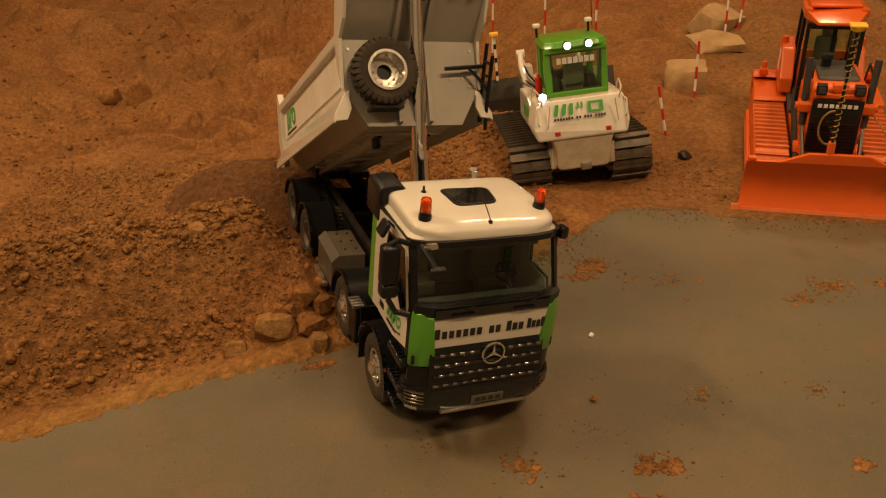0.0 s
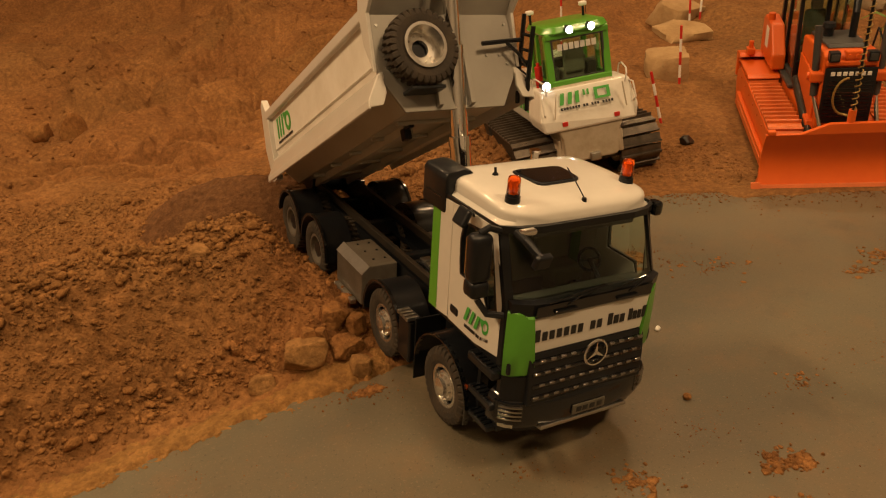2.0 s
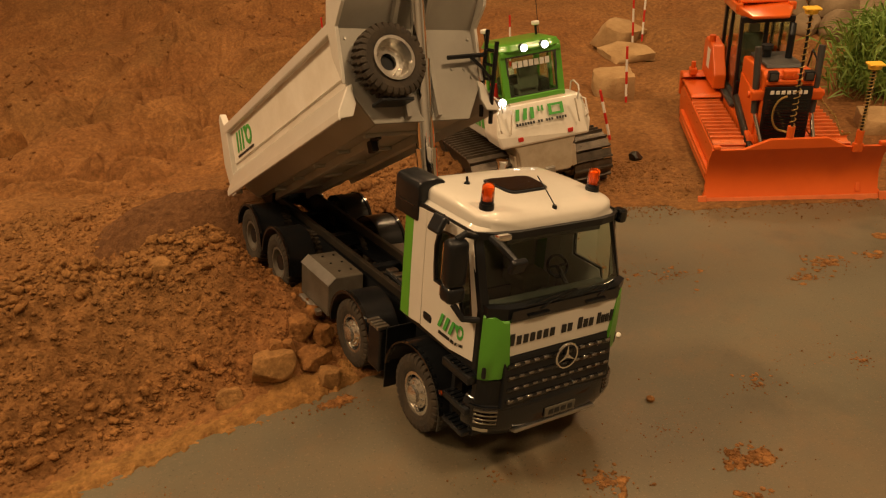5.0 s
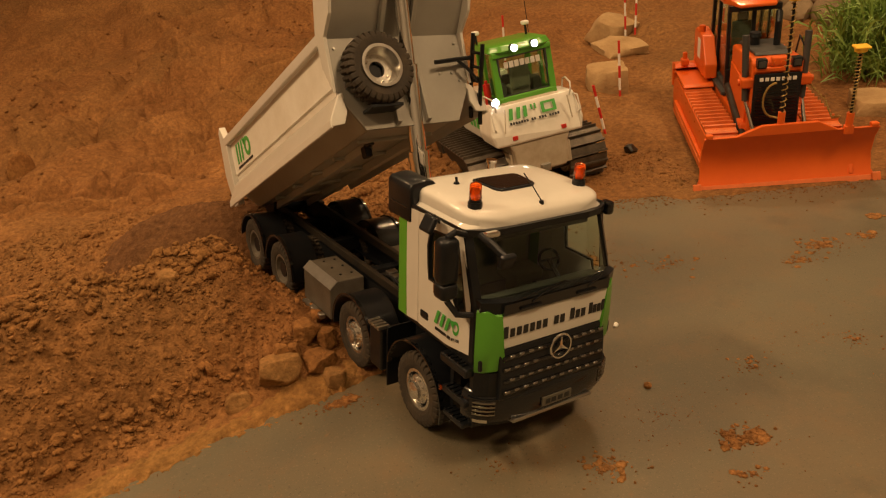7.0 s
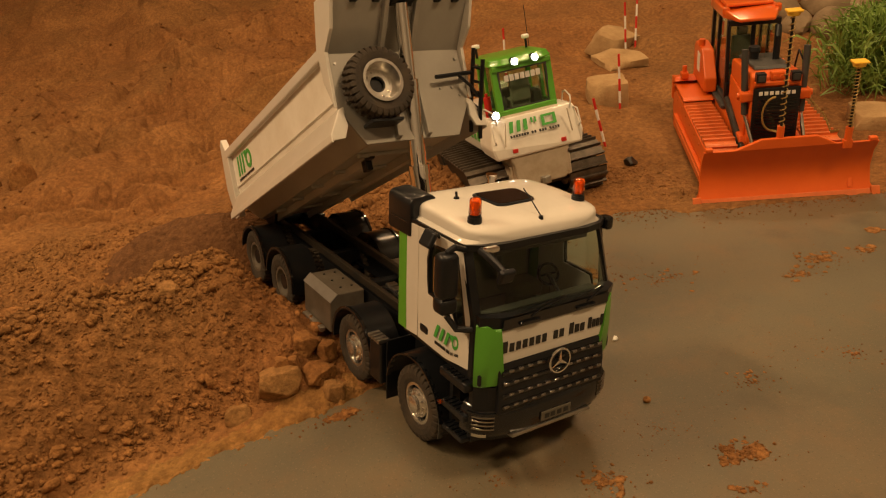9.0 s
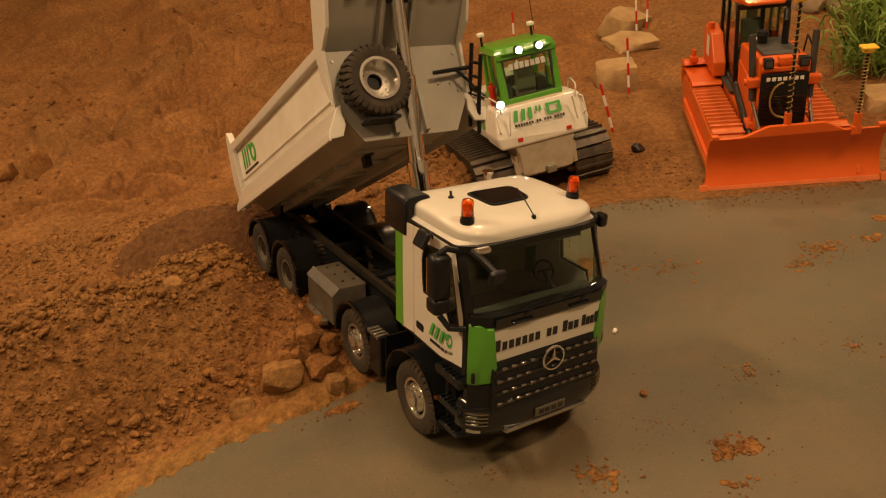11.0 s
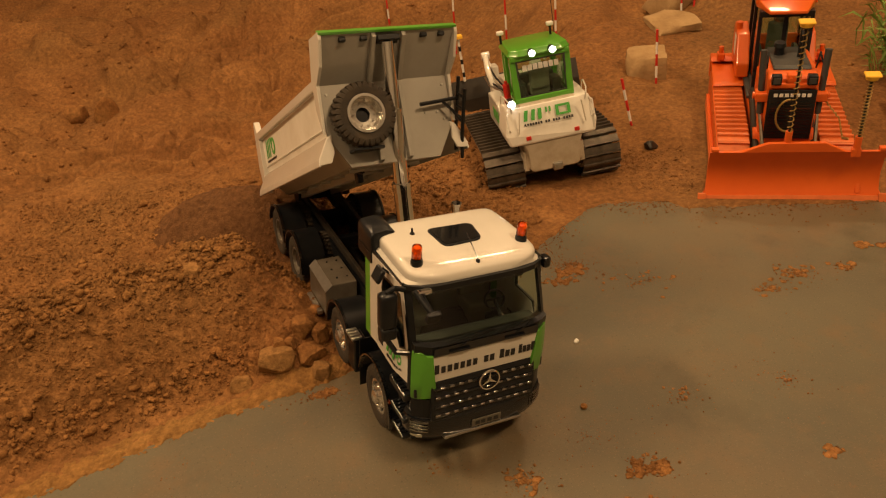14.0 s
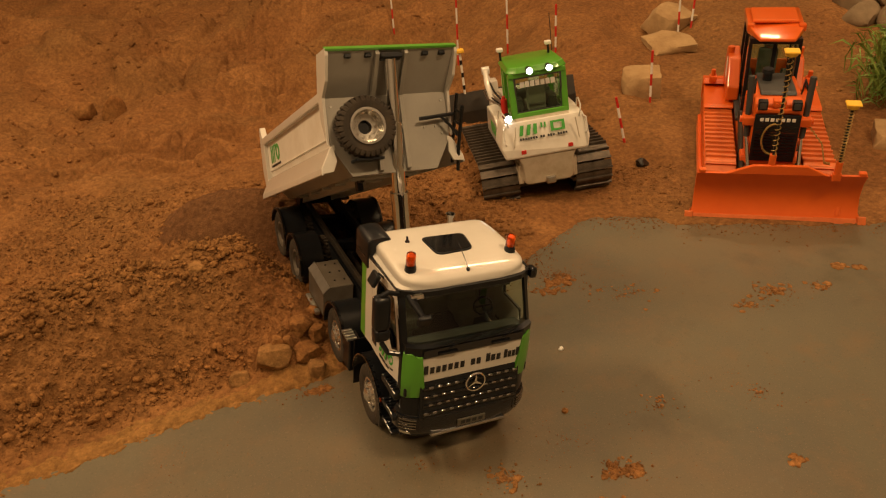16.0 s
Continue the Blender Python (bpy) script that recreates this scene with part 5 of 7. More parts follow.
def white_dozer():
    t = thing("white_bulldozer", frame_pose(0.2467, 1.2095, 0.0071, 92.7, -4.0, 3.9) @ Matrix.Scale(0.955, 4), "white bulldozer with green cab and lit work lamps", "bulldozer", "bulldozers")
    for s in (-1, 1):
        add_track(t, 0.010, 0.305, 0.084, s * 0.0905, 0.071, 40, TRACK_DARK, BLACK_DUST, BLACK_DUST)
    # rear body over the tracks
    body = prism([(-0.004, 0.050), (-0.006, 0.098), (0.006, 0.168), (0.30, 0.150), (0.32, 0.130), (0.32, 0.046)], -0.052, 0.052, "y", 0.004)
    part("hull", body, DIRTY_WHITE, t)
    tank = prism([(-0.082, 0.122), (-0.075, 0.166), (0.075, 0.166), (0.084, 0.120), (0.078, 0.100), (-0.078, 0.100)], -0.012, 0.060, "x", 0.004)
    for v in tank.verts:
        if v.co.z > 0.14 and v.co.x < 0.01:
            v.co.x += 0.014
    part("rear_tank", tank, WHITE_DUST, t, "glossy white rear tank with green logo")
    part("tank_belly", prism([(-0.046, 0.048), (-0.049, 0.085), (-0.056, 0.101), (0.056, 0.101), (0.049, 0.085), (0.046, 0.048), (0.040, 0.044), (-0.040, 0.044)], -0.008, 0.05, "x", 0.003), DIRTY_WHITE, t)
    for s in (-1, 1):
        part("belly_flange", prism([(s * 0.0470, 0.046), (s * 0.0470, 0.080), (s * 0.0560, 0.084), (s * 0.0560, 0.046)], -0.002, 0.030, "x", 0.0015), DIRTY_WHITE, t)
        part("final_drive", rod((0.042, s * 0.052, 0.045), (0.042, s * 0.0600, 0.045), 0.0240, 0.0200, 28), WHITE_DUST, t, smooth="auto")
    part("axle_beam", box(0.020, 0.060, -0.060, 0.060, 0.030, 0.046, 0.004), BLACK_DUST, t)
    part("tow_hitch", join(box(-0.014, -0.006, -0.012, 0.006, 0.042, 0.056, 0.002), rod((-0.015, -0.003, 0.049), (-0.006, -0.003, 0.049), 0.004, seg=12)), STEEL, t)
    for s in (-1, 1):
        part("side_box", prism([(0.055, 0.105), (0.050, 0.150), (0.075, 0.162), (0.160, 0.160), (0.175, 0.105)], s * 0.056, s * 0.080, "y", 0.003), WHITE, t)
        part("sprocket_cover", rod((0.052, s * 0.058, 0.042), (0.052, s * 0.066, 0.042), 0.030, seg=24), DIRTY_WHITE, t)
        part("reflector", box(-0.0135, -0.0115, s * 0.044 - 0.0045, s * 0.044 + 0.0045, 0.1085, 0.1155, 0.0006), RED, t)
        part("hand_rail", tube([(0.002, s * 0.066, 0.158), (-0.003, s * 0.068, 0.172), (0.002, s * 0.070, 0.180), (0.030, s * 0.074, 0.184), (0.044, s * 0.075, 0.180), (0.050, s * 0.075, 0.164)], 0.0014, 8), WHITE, t)
        part("hand_rail", tube([(-0.008, s * 0.074, 0.128), (-0.014, s * 0.077, 0.134), (-0.006, s * 0.077, 0.158), (0.002, s * 0.073, 0.160)], 0.0014, 8), WHITE, t)
        part("tank_strap", prism([(s * 0.0600, 0.1235), (s * 0.0612, 0.1235), (s * 0.0560, 0.1630), (s * 0.0548, 0.1630)], -0.0152, -0.0120, "x"), DIRTY_WHITE, t)
    # logo in plain green shapes and the name in bars
    face = Matrix(((1, 0, 0, 0), (0, 1, 0, 0), (0, 0, 1, 0), (0, 0, 0, 1)))

    def on_tank(y0, y1, z0, z1, k=0.0):
        x = lambda z: -0.0126 + 0.014 * max(0.0, min(1.0, (z - 0.124) / 0.040)) - 0.0020
        bm = bmesh.new()
        pts = [(x(z0), y0, z0), (x(z0), y1, z0), (x(z1), y1 + k, z1), (x(z1), y0 + k, z1)]
        vs = [bm.verts.new(p) for p in pts] + [bm.verts.new((p[0] - 0.0006, p[1], p[2])) for p in pts]
        for f in ((0, 1, 2, 3), (7, 6, 5, 4), (0, 4, 5, 1), (1, 5, 6, 2), (2, 6, 7, 3), (3, 7, 4, 0)):
            bm.faces.new([vs[i] for i in f])
        return bm

    def bar(y0, y1, z0, z1, k=0.0):
        return on_tank(-0.004 + 1.10 * y0, -0.004 + 1.10 * y1, z0, z1, k)

    logo = join(bar(0.0480, 0.0420, 0.1425, 0.1600, -0.004), bar(0.0360, 0.0300, 0.1425, 0.1600, -0.004), bar(0.0240, 0.0180, 0.1425, 0.1600, -0.002), bar(0.0105, 0.0075, 0.1515, 0.1600), bar(0.0045, 0.0015, 0.1515, 0.1600),
                bar(-0.0060, -0.0110, 0.1425, 0.1600), bar(-0.0250, -0.0300, 0.1425, 0.1600), bar(-0.0110, -0.0250, 0.1425, 0.1460), bar(-0.0110, -0.0250, 0.1565, 0.1600))
    part("tank_logo", logo, GREEN_INK, t)
    part("tank_lettering", join(*[bar(y0, y0 - 0.0032, 0.1345, 0.1385) for y0 in [0.048 - 0.0044 * i for i in range(7)] + [0.0135, 0.0091] + [0.0010, -0.0034, -0.0078] + [-0.0160, -0.0204, -0.0248, -0.0292]]), INK, t)
    for k in range(3):
        part("side_logo", box(0.066 + 0.020 * k, 0.080 + 0.020 * k, 0.0800, 0.0806, 0.122, 0.144, 0.0004), GREEN_INK, t)
    # cab
    cab = part("cab_frame", join(*[prism([(0.020, 0.166), (0.026, 0.246), (0.036, 0.246), (0.032, 0.166)], s * 0.042, s * 0.054, "y", 0.002) for s in (-1, 1)], *[prism([(0.122, 0.166), (0.112, 0.246), (0.120, 0.246), (0.132, 0.166)], s * 0.040, s * 0.050, "y", 0.002) for s in (-1, 1)],
                                 box(0.020, 0.034, -0.053, 0.053, 0.166, 0.1755, 0.002), box(0.022, 0.036, -0.053, 0.053, 0.2405, 0.250, 0.002), *[box(0.022, 0.130, s * 0.050 - 0.003, s * 0.050 + 0.003, 0.166, 0.176, 0.002) for s in (-1, 1)], *[box(0.070, 0.078, s * 0.051 - 0.003, s * 0.051 + 0.003, 0.170, 0.246, 0.001) for s in (-1, 1)]), GREEN, t, "bright green cab frame")
    roof = prism(rounded([(0.017, -0.040), (0.017, 0.040), (0.030, 0.056), (0.120, 0.054), (0.132, 0.042), (0.132, -0.042), (0.120, -0.054), (0.030, -0.056)], 0.003, 2), 0.2480, 0.2600, "z", 0.0030, 3)
    for v in roof.verts:
        if v.co.z > 0.2540:
            v.co.x, v.co.y = 0.074 + 0.93 * (v.co.x - 0.074), 0.94 * v.co.y
    part("cab_roof", roof, GREEN, t, "bright green cab roof", "auto")
    part("rear_pane", box(0.0262, 0.0275, -0.0435, 0.0435, 0.1745, 0.2415), PANE, t)
    part("window_seal", framed([(-0.0440, 0.1745), (0.0440, 0.1745), (0.0440, 0.2415), (-0.0440, 0.2415)], [(-0.0410, 0.1775), (0.0410, 0.1775), (0.0410, 0.2385), (-0.0410, 0.2385)], 0.0235, 0.0260, "x"), CAB_GREY, t)
    part("control_console", join(box(0.088, 0.110, -0.036, 0.036, 0.168, 0.198, 0.003), box(0.052, 0.086, -0.040, -0.024, 0.168, 0.192, 0.003), box(0.052, 0.086, 0.024, 0.040, 0.168, 0.192, 0.003), rod((0.080, 0.030, 0.192), (0.084, 0.030, 0.208), 0.0022, seg=8)), DASH, t)
    [part("side_pane", box(0.034, 0.118, s * 0.0465 - 0.0006, s * 0.0465 + 0.0006, 0.174, 0.244), PANE, t) for s in (-1, 1)]
    part("front_pane", box(0.1170, 0.1182, -0.042, 0.042, 0.170, 0.244), PANE, t)
    part("pane_lettering", join(*[box(0.0250, 0.0258, y - 0.0039, y + 0.0039, 0.2215, 0.2320, 0.0004, 1) for y in (0.029, 0.0195, 0.010, 0.0005, -0.009, -0.0185, -0.028)]), STAKE_WHITE, t)
    part("driver_seat", join(box(0.050, 0.080, -0.018, 0.018, 0.168, 0.186, 0.004), box(0.044, 0.054, -0.018, 0.018, 0.180, 0.226, 0.004)), SEAT, t)
    part("cab_floor", box(0.024, 0.126, -0.046, 0.046, 0.1645, 0.1680), CAB_GREY, t)
    for y, z in ((0.016, 0.2540), (-0.020, 0.2540)):
        lp = part("work_lamp", rod((0.022, y, z), (0.010, y, z), 0.0062, seg=20), BLACK, t)
        part("lamp_lens", rod((0.010, y, z), (0.0085, y, z), 0.0056, seg=20), LED, lp, "bright lit white lens")
    lp = part("tank_lamp", rod((0.022, 0.064, 0.1740), (0.004, 0.064, 0.1740), 0.0072, seg=20), BLACK, t)
    part("lamp_lens", rod((0.004, 0.064, 0.1740), (0.0025, 0.064, 0.1740), 0.0066, seg=20), LED, lp, "bright lit white lens")
    part("extinguisher", join(rod((0.046, 0.0620, 0.166), (0.046, 0.0620, 0.200), 0.0062, seg=16), rod((0.046, 0.0620, 0.200), (0.046, 0.0620, 0.206), 0.003, seg=10)), RED, t, "red fire extinguisher bottle")
    for x, y in ((0.096, 0.052), (0.096, -0.040)):
        an = part("gps_mast", rod((x, y, 0.260), (x, y, 0.276), 0.0022, seg=10), BLACK, t)
        part("gps_head", box(x - 0.006, x + 0.006, y - 0.006, y + 0.006, 0.276, 0.283, 0.002), STAKE_WHITE, an)
    part("whip_aerial", rod((0.11, -0.050, 0.26), (0.11, -0.050, 0.33), 0.0007, seg=6), BLACK, t)
    # engine, lift frame and blade ahead
    part("engine_hood", prism([(0.130, 0.110), (0.130, 0.168), (0.280, 0.158), (0.300, 0.140), (0.300, 0.100)], -0.038, 0.038, "y", 0.004), WHITE, t)
    for k in range(4):
        part("hydraulic_hose", tube([(0.150, 0.044 + 0.004 * k, 0.160), (0.190, 0.056 + 0.005 * k, 0.176 - 0.004 * k), (0.240, 0.058 + 0.004 * k, 0.186 - 0.006 * k), (0.280, 0.050, 0.172 - 0.004 * k)], 0.0020, 6), (BLACK, STEEL)[k % 2], t)
    part("lift_arm", join(tube([(0.170, 0.062, 0.150), (0.215, 0.066, 0.188), (0.262, 0.060, 0.205)], 0.0058, 10), rod((0.262, 0.052, 0.205), (0.262, 0.068, 0.205), 0.0080, seg=16)), WHITE, t, smooth="auto")
    part("exhaust", tube([(0.19, 0.018, 0.160), (0.19, 0.018, 0.195), (0.182, 0.018, 0.200)], 0.005, 10), BLACK, t)
    for s in (-1, 1):
        part("push_arm", prism([(0.12, 0.020), (0.12, 0.036), (0.330, 0.030), (0.330, 0.014)], s * 0.1275, s * 0.1325, "y", 0.001), BLACK_DUST, t)
        part("lift_cylinder", join(rod((0.290, s * 0.045, 0.165), (0.310, s * 0.047, 0.110), 0.0065, seg=14), rod((0.310, s * 0.047, 0.110), (0.332, s * 0.049, 0.055), 0.0038, seg=12)), WHITE, t)
        part("cylinder_bracket", join(box(0.270, 0.300, s * 0.045 - 0.010, s * 0.045 + 0.010, 0.150, 0.178, 0.003), tube([(0.275, s * 0.052, 0.178), (0.255, s * 0.056, 0.192), (0.235, s * 0.056, 0.182)], 0.003, 8)), WHITE, t)
    prof = [(0.352, 0.010), (0.340, 0.030), (0.334, 0.060), (0.338, 0.100), (0.352, 0.140), (0.356, 0.140), (0.343, 0.100), (0.339, 0.060), (0.345, 0.030), (0.358, 0.010)]
    part("blade", prism(prof, -0.150, 0.150, "y"), BLACK_DUST, t, "dark blue-black dozer blade")
    part("mast", join(rod((0.345, 0.100, 0.140), (0.345, 0.100, 0.232), 0.0026, seg=10)), STAKE_WHITE, t)
    part("mast_head", box(0.336, 0.354, 0.091, 0.109, 0.232, 0.240, 0.002), YELLOW, t)
    for k in range(3):
        part("mast_band", rod((0.345, 0.100, 0.150 + 0.028 * k), (0.345, 0.100, 0.160 + 0.028 * k), 0.0029, seg=10), BLACK, t)
    return t


def orange_dozer():
    t = thing("orange_bulldozer", frame_pose(0.609, 1.079, -0.002, -109.5, 0, 4.5), "orange bulldozer with wide blade and coiled hoses", "bulldozer", "bulldozers")
    for s in (-1, 1):
        add_track(t, -0.385, -0.045, 0.076, s * 0.0915, 0.058, 44, TRACK_ORANGE, ORANGE, ORANGE)
        part("push_arm", prism([(-0.330, 0.016), (-0.330, 0.040), (-0.02, 0.034), (-0.008, 0.012)], s * 0.1225, s * 0.1305, "y", 0.0015), ORANGE, t)
        part("arm_rib", prism([(-0.300, 0.024), (-0.300, 0.032), (-0.05, 0.028), (-0.05, 0.020)], s * 0.1300, s * 0.1322, "y", 0.0006), TRACK_ORANGE, t)
        part("inner_strut", join(rod((-0.20, s * 0.050, 0.105), (-0.018, s * 0.052, 0.045), 0.0075, seg=14)), BLACK_DUST, t)
        part("rear_guard", prism([(-0.400, 0.050), (-0.400, 0.096), (-0.372, 0.100), (-0.360, 0.094), (-0.385, 0.085), (-0.390, 0.050)], s * 0.060, s * 0.124, "y", 0.0015), ORANGE, t)
        part("rear_tank", prism([(-0.395, 0.094), (-0.395, 0.158), (-0.380, 0.168), (-0.322, 0.164), (-0.282, 0.120), (-0.280, 0.094)], s * 0.052, s * 0.078, "y", 0.003), ORANGE, t)
        part("tank_label", moved(box(-0.012, 0.012, -0.0003, 0.0003, -0.018, 0.018), Matrix.Translation((-0.345, s * 0.0783, 0.136))), STAKE_WHITE, t)
        part("track_cover", prism([(-0.392, 0.050), (-0.390, 0.078), (-0.372, 0.0875), (-0.275, 0.0875), (-0.268, 0.0840), (-0.268, 0.0820), (-0.370, 0.0835), (-0.386, 0.0760), (-0.388, 0.050)], s * 0.0600, s * 0.1220, "y", 0.0008), ORANGE, t, "", "auto")
        part("track_guard", prism([(-0.372, 0.010), (-0.384, 0.040), (-0.378, 0.066), (-0.350, 0.078), (-0.060, 0.070), (-0.048, 0.050), (-0.060, 0.014)], s * 0.1190, s * 0.1225, "y", 0.001), ORANGE, t)
        part("guard_bolt", join(*[rod((-0.330 + 0.045 * k, s * 0.1225, 0.066 - 0.001 * k), (-0.330 + 0.045 * k, s * 0.1238, 0.066 - 0.001 * k), 0.0020, seg=8) for k in range(6)]), TRACK_ORANGE, t)
        part("filler", join(rod((-0.350, s * 0.072, 0.165), (-0.350, s * 0.072, 0.177), 0.007, seg=14)), ORANGE, t)
        part("bollard", join(box(-0.372, -0.352, s * 0.104 - 0.008, s * 0.104 + 0.008, 0.100, 0.112, 0.002), rod((-0.362, s * 0.104, 0.112), (-0.362, s * 0.104, 0.124), 0.005, seg=12)), ORANGE, t)
        lc = part("lift_cylinder", rod((-0.078, s * 0.050, 0.120), (-0.092, s * 0.054, 0.222), 0.0060, seg=18), CAB_GREY, t, smooth="auto")
        part("lift_rod", rod((-0.078, s * 0.050, 0.120), (-0.022, s * 0.044, 0.078), 0.0036, seg=14), CHROME, lc, "bright piston rod", "auto")
        part("trunnion", join(box(-0.092, -0.068, s * 0.050 - 0.012, s * 0.050 + 0.012, 0.142, 0.158, 0.003), rod((-0.080, s * 0.035, 0.150), (-0.080, s * 0.066, 0.150), 0.0055, seg=14)), ORANGE, lc)
        part("cylinder_hose", tube([(-0.088, s * 0.048, 0.200), (-0.104, s * 0.044, 0.212), (-0.112, s * 0.042, 0.180), (-0.100, s * 0.040, 0.150)], 0.0018, 6), BLACK, lc)
    # hood and radiator guard
    hood = part("engine_hood", prism([(-0.210, 0.070), (-0.210, 0.176), (-0.080, 0.186), (-0.070, 0.182), (-0.066, 0.070)], -0.0440, 0.0440, "y", 0.0035), ORANGE, t)
    part("hood_cover", prism([(-0.205, 0.1775), (-0.205, 0.183), (-0.105, 0.190), (-0.098, 0.1855)], -0.033, 0.033, "y", 0.002), CAB_GREY, t)
    part("radiator_guard", box(-0.0668, -0.0625, -0.0410, 0.0410, 0.080, 0.166, 0.0012), BLACK, hood, "black radiator guard")
    [part("guard_slot", box(-0.0627, -0.0620, -0.036, 0.036, 0.090 + 0.0055 * k, 0.0915 + 0.0055 * k), BLACK_GLOSS, hood) for k in range(11)]
    part("guard_lettering", join(*[box(-0.0624, -0.0616, y - 0.0033, y + 0.0033, 0.1545, 0.1605, 0.0003, 1) for y in (-0.0285, -0.019, -0.0095, 0.0, 0.0095, 0.019, 0.0285)]), STAKE_WHITE, hood)
    part("lamp_bar", join(box(-0.078, -0.064, -0.040, 0.040, 0.168, 0.176, 0.002), box(-0.080, -0.066, -0.012, 0.012, 0.176, 0.190, 0.002), *[rod((-0.066, y, 0.183), (-0.0635, y, 0.183), 0.003, seg=10) for y in (-0.006, 0.006)]), ORANGE, t)
    for s in (-1, 1):
        hl = part("headlamp", box(-0.074, -0.060, s * 0.0300 - 0.0085, s * 0.0300 + 0.0085, 0.175, 0.190, 0.0015), BLACK, t)
        part("lamp_lens", box(-0.0602, -0.0592, s * 0.0300 - 0.0062, s * 0.0300 + 0.0062, 0.1775, 0.1875, 0.0008), CAB_GREY, hl)
        part("side_plate", prism([(-0.200, 0.075), (-0.200, 0.150), (-0.085, 0.140), (-0.085, 0.075)], s * 0.0440, s * 0.0475, "y", 0.0012), ORANGE, t)
    part("exhaust", join(tube([(-0.150, 0.020, 0.185), (-0.150, 0.020, 0.225), (-0.158, 0.022, 0.240)], 0.0062, 12)), BLACK, t)
    part("air_cleaner", join(rod((-0.165, -0.016, 0.184), (-0.165, -0.016, 0.200), 0.009, seg=18), rod((-0.165, -0.016, 0.200), (-0.165, -0.016, 0.206), 0.012, 0.010, 18)), BLACK, t)
    # cab
    posts = []
    for s in (-1, 1):
        posts += [prism([(-0.232, 0.098), (-0.240, 0.235), (-0.232, 0.235), (-0.222, 0.098)], s * 0.044, s * 0.051, "y", 0.001), prism([(-0.305, 0.098), (-0.300, 0.236), (-0.292, 0.236), (-0.297, 0.098)], s * 0.047, s * 0.053, "y", 0.001), prism([(-0.360, 0.098), (-0.352, 0.236), (-0.342, 0.236), (-0.350, 0.098)], s * 0.047, s * 0.053, "y", 0.001)]
    posts += [box(-0.242, -0.228, -0.050, 0.050, 0.226, 0.236, 0.001), box(-0.236, -0.222, -0.050, 0.050, 0.098, 0.128, 0.002), box(-0.362, -0.346, -0.052, 0.052, 0.098, 0.150, 0.002), prism([(-0.236, 0.098), (-0.229, 0.098), (-0.234, 0.232), (-0.238, 0.232)], -0.004, 0.004, "y")]
    part("cab_frame", join(*posts), BLACK, t, "black cab frame")
    part("front_pane", join(*[prism([(-0.230, 0.128), (-0.2285, 0.128), (-0.2360, 0.228), (-0.2375, 0.228)], a0, b0, "y") for a0, b0 in ((-0.044, -0.004), (0.004, 0.044))]), PANE, t)
    [part("side_pane", box(-0.350, -0.236, s * 0.0490 - 0.0005, s * 0.0490 + 0.0005, 0.110, 0.236), PANE, t) for s in (-1, 1)]
    part("rear_pane", box(-0.3490, -0.3480, -0.046, 0.046, 0.150, 0.236), PANE, t)
    roof = prism([(-0.214, -0.034), (-0.260, -0.055), (-0.362, -0.056), (-0.362, 0.056), (-0.260, 0.055), (-0.214, 0.034)], 0.2345, 0.2500, "z", 0.003)
    for v in roof.verts:
        if v.co.x > -0.245 and v.co.z > 0.243:
            v.co.z -= 0.009
    cr = part("cab_roof", roof, ORANGE_GLOSS, t, "glossy orange cab roof", "auto")
    part("roof_box", box(-0.345, -0.270, -0.046, 0.046, 0.2495, 0.2560, 0.003), ORANGE_GLOSS, cr)
    for s in (-1, 1):
        part("roof_lamp", join(box(-0.268, -0.254, s * 0.050 - 0.007, s * 0.050 + 0.007, 0.240, 0.253, 0.002)), ORANGE_GLOSS, cr)
        for k in range(6):
            part("roof_vent", box(-0.240, -0.234, s * 0.022 - 0.012 + 0.004 * k, s * 0.022 - 0.0095 + 0.004 * k, 0.2395, 0.2420), BLACK, cr)
    part("cab_floor", box(-0.352, -0.226, -0.050, 0.050, 0.086, 0.100, 0.002), CAB_GREY, t)
    part("rear_bulkhead", box(-0.346, -0.340, -0.046, 0.046, 0.098, 0.156, 0.002), ORANGE, t)
    part("arm_rest", join(*[box(-0.312, -0.262, y - 0.006, y + 0.006, 0.100, 0.150, 0.003) for y in (-0.036, 0.036)]), DASH, t)
    part("driver_seat", join(box(-0.312, -0.275, -0.020, 0.020, 0.100, 0.140, 0.004), box(-0.318, -0.306, -0.020, 0.020, 0.132, 0.190, 0.004), box(-0.316, -0.307, -0.011, 0.011, 0.190, 0.206, 0.003)), SEAT, t)
    part("console", join(box(-0.255, -0.240, -0.036, 0.036, 0.100, 0.146, 0.003), rod((-0.262, 0.026, 0.140), (-0.270, 0.026, 0.165), 0.0025, seg=8)), CAB_GREY, t)
    part("step_plate", prism([(-0.300, 0.088), (-0.300, 0.094), (-0.205, 0.092), (-0.205, 0.086)], -0.060, 0.060, "y", 0.0012), CAB_GREY, t)
    part("hull", prism([(-0.385, 0.026), (-0.390, 0.090), (-0.080, 0.080), (-0.060, 0.030)], -0.056, 0.056, "y", 0.003), ORANGE, t)
    # blade, with a curved face, raised middle and end bits
    prof = [(0.010, 0.000), (-0.004, 0.018), (-0.010, 0.045), (-0.006, 0.072), (0.006, 0.0925)]
    back = [(x - 0.006, z) for x, z in prof]
    n = 30
    bm = bmesh.new()
    rows = []
    for i in range(n + 1):
        q = -1 + 2 * i / n
        col = []
        for k, (x, z) in enumerate(prof):
            y = q * (0.150 - 0.014 * min(1.0, z / 0.02))
            col.append((x, y, z))
        for k, (x, z) in reversed(list(enumerate(back))):
            y = q * (0.150 - 0.014 * min(1.0, z / 0.02))
            col.append((x, y, z))
        rows.append([bm.verts.new(c) for c in col])
